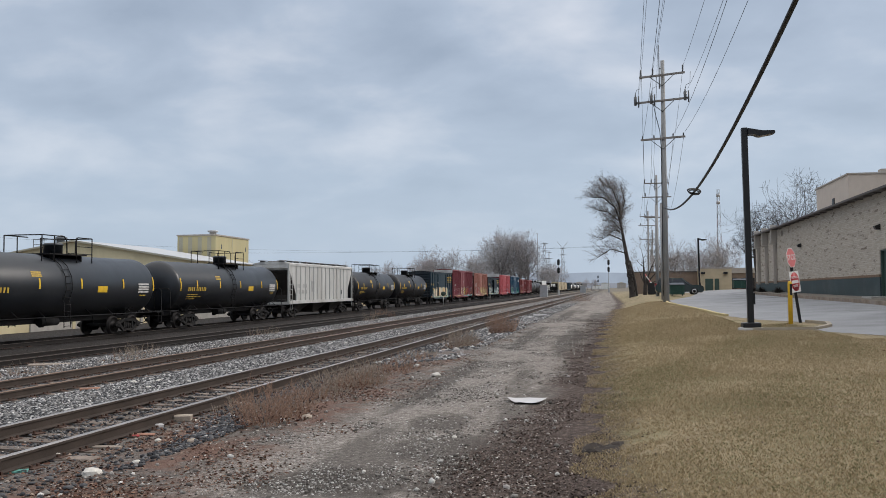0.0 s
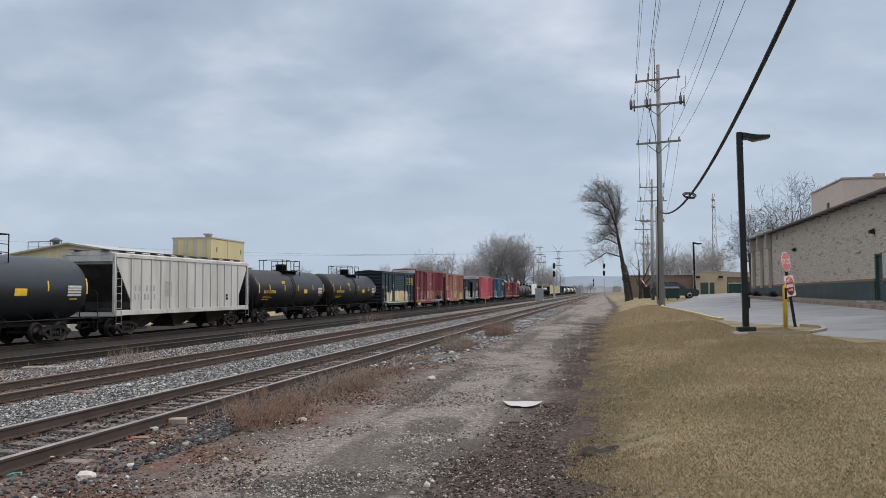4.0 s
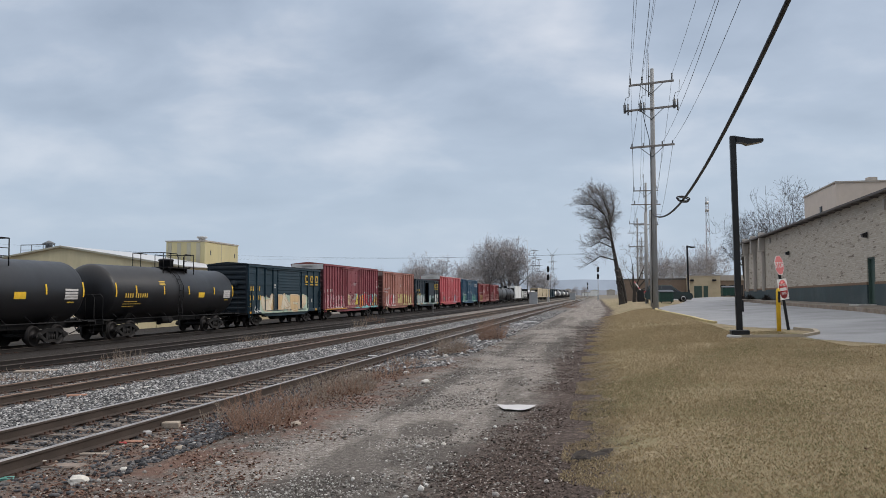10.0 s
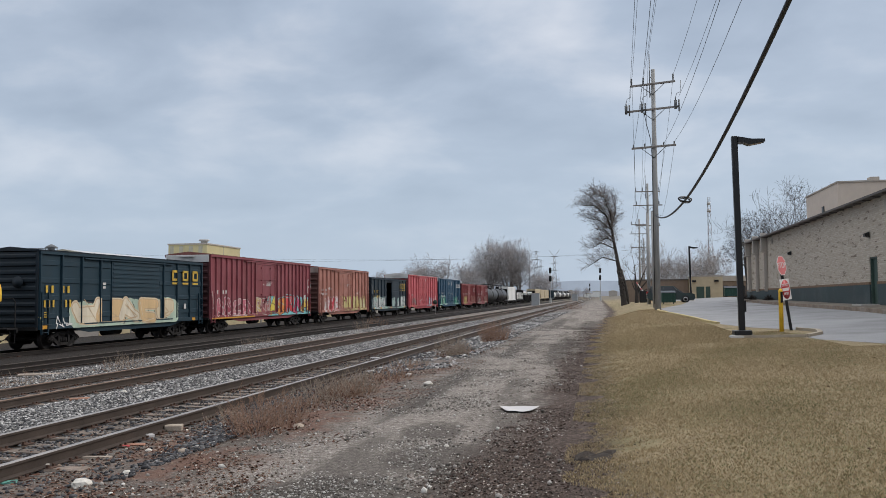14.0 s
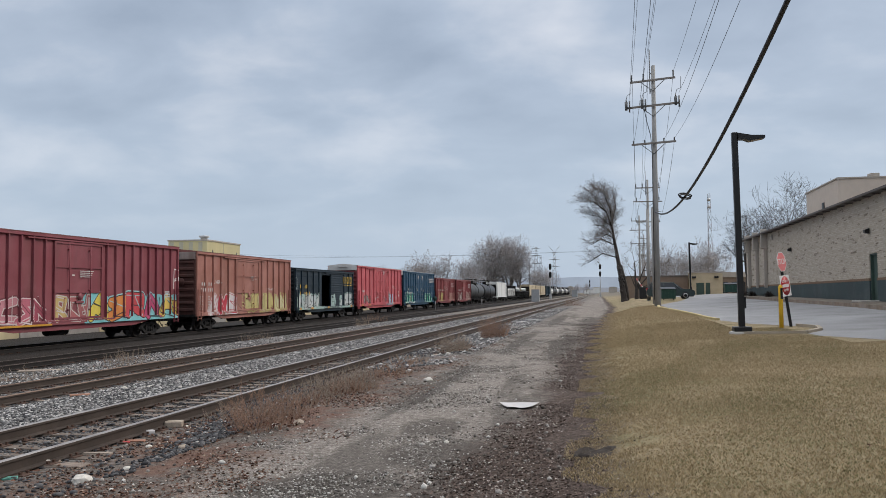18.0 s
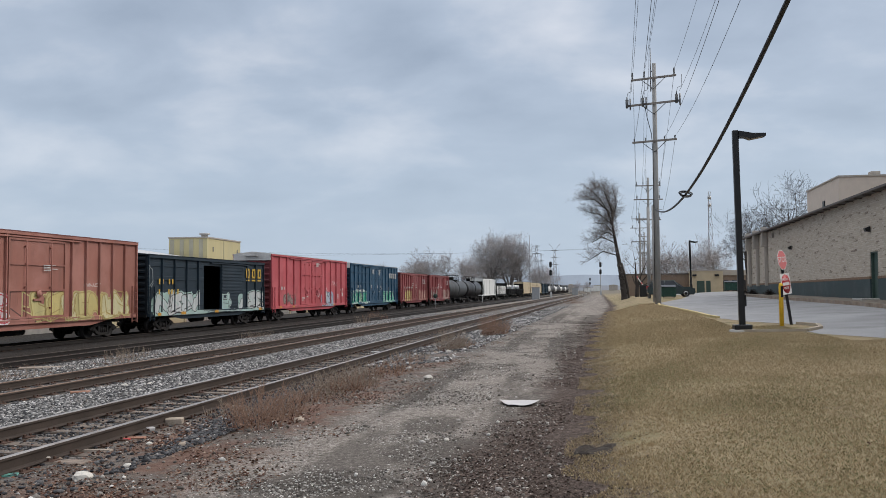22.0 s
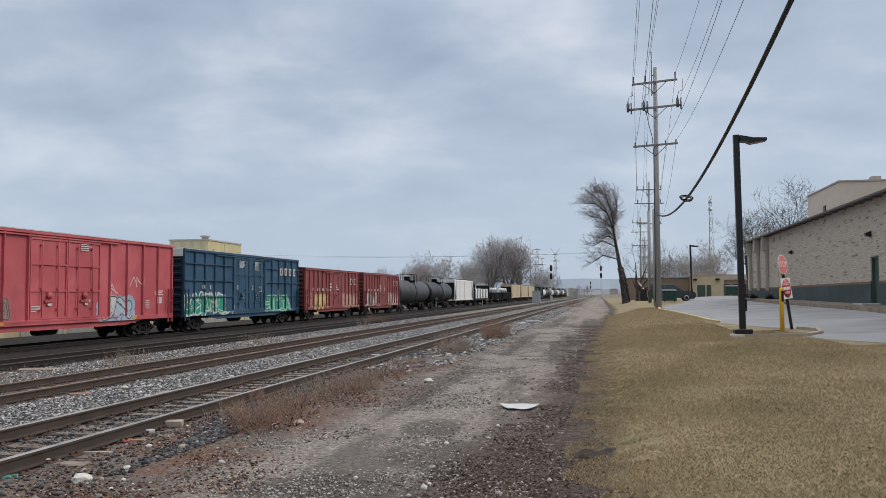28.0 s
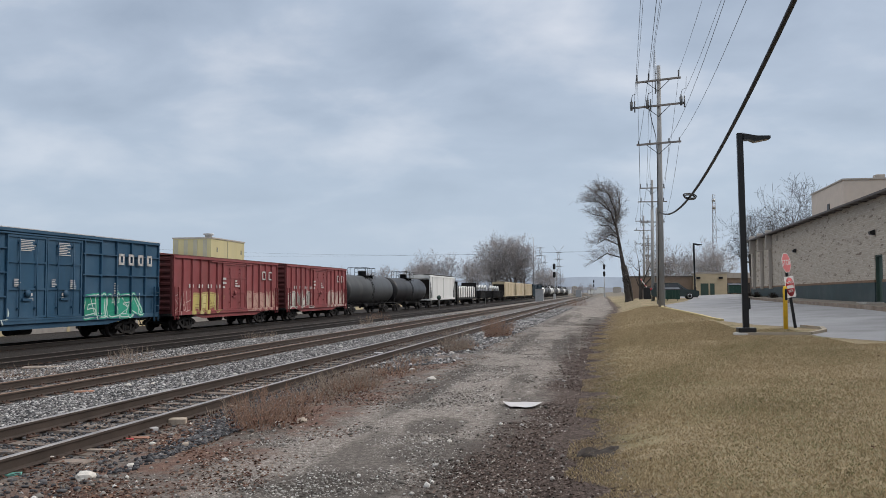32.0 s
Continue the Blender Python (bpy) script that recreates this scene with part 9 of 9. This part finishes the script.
for k in range(22):
    rock(rr9.uniform(-6.3, -4.3), rr9.uniform(7.5, 45), rr9.uniform(0.03, 0.075), M_WHITEROCK if k % 3 else M_TANROCK, "pale broken stone beside the track", 200 + k)
for k in range(14):
    rock(rr9.uniform(-10.8, -8.9), rr9.uniform(14, 60), rr9.uniform(0.04, 0.07), M_WHITEROCK, "pale stone on the ballast", 300 + k)


def scrap(name, x, y, w, d, h, turn, mat, label, tilt=0.0):
    s = Shape()
    s.box(-w / 2, w / 2, -d / 2, d / 2, 0, h, min(0.012, h * 0.3))
    r = random.Random(int(x * 100 + y * 10))
    s.v = [(a + r.uniform(-.006, .006), b + r.uniform(-.006, .006), c) for a, b, c in s.v]
    return tagged(part(name, s, mat, place=pose(x, y, gz(x, y), tilt, 0, turn)), label, "debris", "loose debris")


M_TEAL = material("teal_plastic", (0.12, 0.32, 0.27), 0.5, 0, 0.2, 8, 40, 0.05)
M_REDCLOTH = material("red_scrap", (0.38, 0.06, 0.06), 0.8, 0, 0.3, 8, 40, 0.2)
M_OLDWOOD = material("grey_old_wood", (0.27, 0.225, 0.185), 0.9, 0, 0.3, 6, 60, 0.4)
M_PAPER = material("white_sheet", (0.50, 0.485, 0.48), 0.7, 0, 0.06, 3, 30, 0.05)
M_REDWOOD = material("reddish_plank", (0.30, 0.16, 0.11), 0.9, 0, 0.3, 6, 60, 0.3)
scrap("concrete_block", -6.44, 12.2, 0.26, 0.18, 0.10, 20, M_TANROCK, "broken pale block beside the rail")
scrap("plastic_piece", -6.5, 8.55, 0.2, 0.1, 0.02, 30, M_TEAL, "flat teal plastic piece on the gravel", 6)
scrap("red_scrap", -6.41, 10.8, 0.11, 0.06, 0.03, 40, M_REDCLOTH, "small red scrap beside the rail")
scrap("wood_piece", -6.45, 10.9, 0.5, 0.08, 0.03, 12, M_REDWOOD, "reddish splintered wood beside the rail", 3)
scrap("wood_piece", -6.35, 14.1, 0.45, 0.1, 0.04, -15, M_OLDWOOD, "grey splintered wood beside the rail")
scrap("wood_piece", -6.5, 10.0, 0.7, 0.1, 0.03, 5, M_OLDWOOD, "half-buried grey plank beside the rail")
scrap("wood_piece", -11.0, 16.7, 0.42, 0.1, 0.05, 40, M_REDWOOD, "reddish plank on the ballast", 8)
scrap("board", -17.6, 24.9, 1.7, 0.4, 0.05, 25, M_OLDWOOD, "pale split board lying in the yard gravel", 2)
scrap("white_scrap", -7.3, 27.4, 0.3, 0.12, 0.05, 10, M_PAPER, "white scrap between the rails")
scrap("white_scrap", -4.4, 58.0, 0.9, 0.5, 0.1, 10, M_PAPER, "white rubble beside the lane")
scrap("white_scrap", -4.9, 55.0, 0.5, 0.4, 0.1, 50, M_PAPER, "white rubble beside the lane")
scrap("yellow_scrap", -6.5, 11.6, 0.12, 0.1, 0.06, 50, M_PAPER, "pale scrap beside the rail")


def paper():
    """A large white sheet lying on the lane, its far edge curled."""
    s = Shape()
    nx, ny = 12, 5
    for k in range(2):
        for j in range(ny + 1):
            for i in range(nx + 1):
                u, w = i / nx, j / ny
                half = 0.17 + 0.16 * w ** 0.6
                s.v.append(((u - 0.5) * 2 * half, (w - 0.5) * 0.62, 0.012 + 0.012 * (2 * u - 1) ** 2 * (0.3 + w) + 0.007 * math.sin(u * 7 + w * 4) + 0.004 * k))
    q = (nx + 1) * (ny + 1)
    for j in range(ny):
        for i in range(nx):
            a = j * (nx + 1) + i
            s.face((a, a + nx + 1, a + nx + 2, a + 1), smooth=True)
            s.face((q + a, q + a + 1, q + a + nx + 2, q + a + nx + 1), smooth=True)
    tagged(part("paper_sheet", s, M_PAPER, place=pose(-1.3, 14.02, gz(-1.3, 14.02) + 0.02, 0, 0, 4)), "white curled sheet lying on the gravel lane", "sheet")


paper()


def turf_hump():
    """A torn hump of turf at the edge of the lawn."""
    bm = bmesh.new()
    bmesh.ops.create_icosphere(bm, subdivisions=3, radius=0.3)
    for v in bm.verts:
        v.co.x *= 1.0
        v.co.y *= 0.7
        v.co.z *= 0.16
        v.co += Vector((0.16, 0.14, 0.10)) * noise.noise(v.co * 5) + Vector((0, 0, 0.05)) * noise.noise(v.co * 17)
    me = bpy.data.meshes.new("turf_hump")
    bm.to_mesh(me)
    bm.free()
    me.materials.append(material("dark_bare_soil", (0.045, 0.036, 0.03), 0.95, 0, 0.35, 8, 60, 0.5))
    ob = new("turf_hump", me)
    ob.matrix_basis = pose(-0.02, 9.9, gz(0, 9.9) - 0.01)
    tagged(ob, "torn hump of dark soil at the lawn edge", "soil")


turf_hump()


def motions():
    """The train rolls towards the viewer and past on the far track; its near wheels turn."""
    times = [2.0 * k for k in range(17)]
    for car, y in CARS:
        walk(car, [(t, on_line(y - gone(t))) for t in times])
    turns = [k / 10 for k in range(321)]
    for w, q in WHEELSETS:
        walk(w, [(t, pose(0, q, WHEEL_R, math.degrees(gone(t) / WHEEL_R), 0, 0)) for t in turns])


motions()
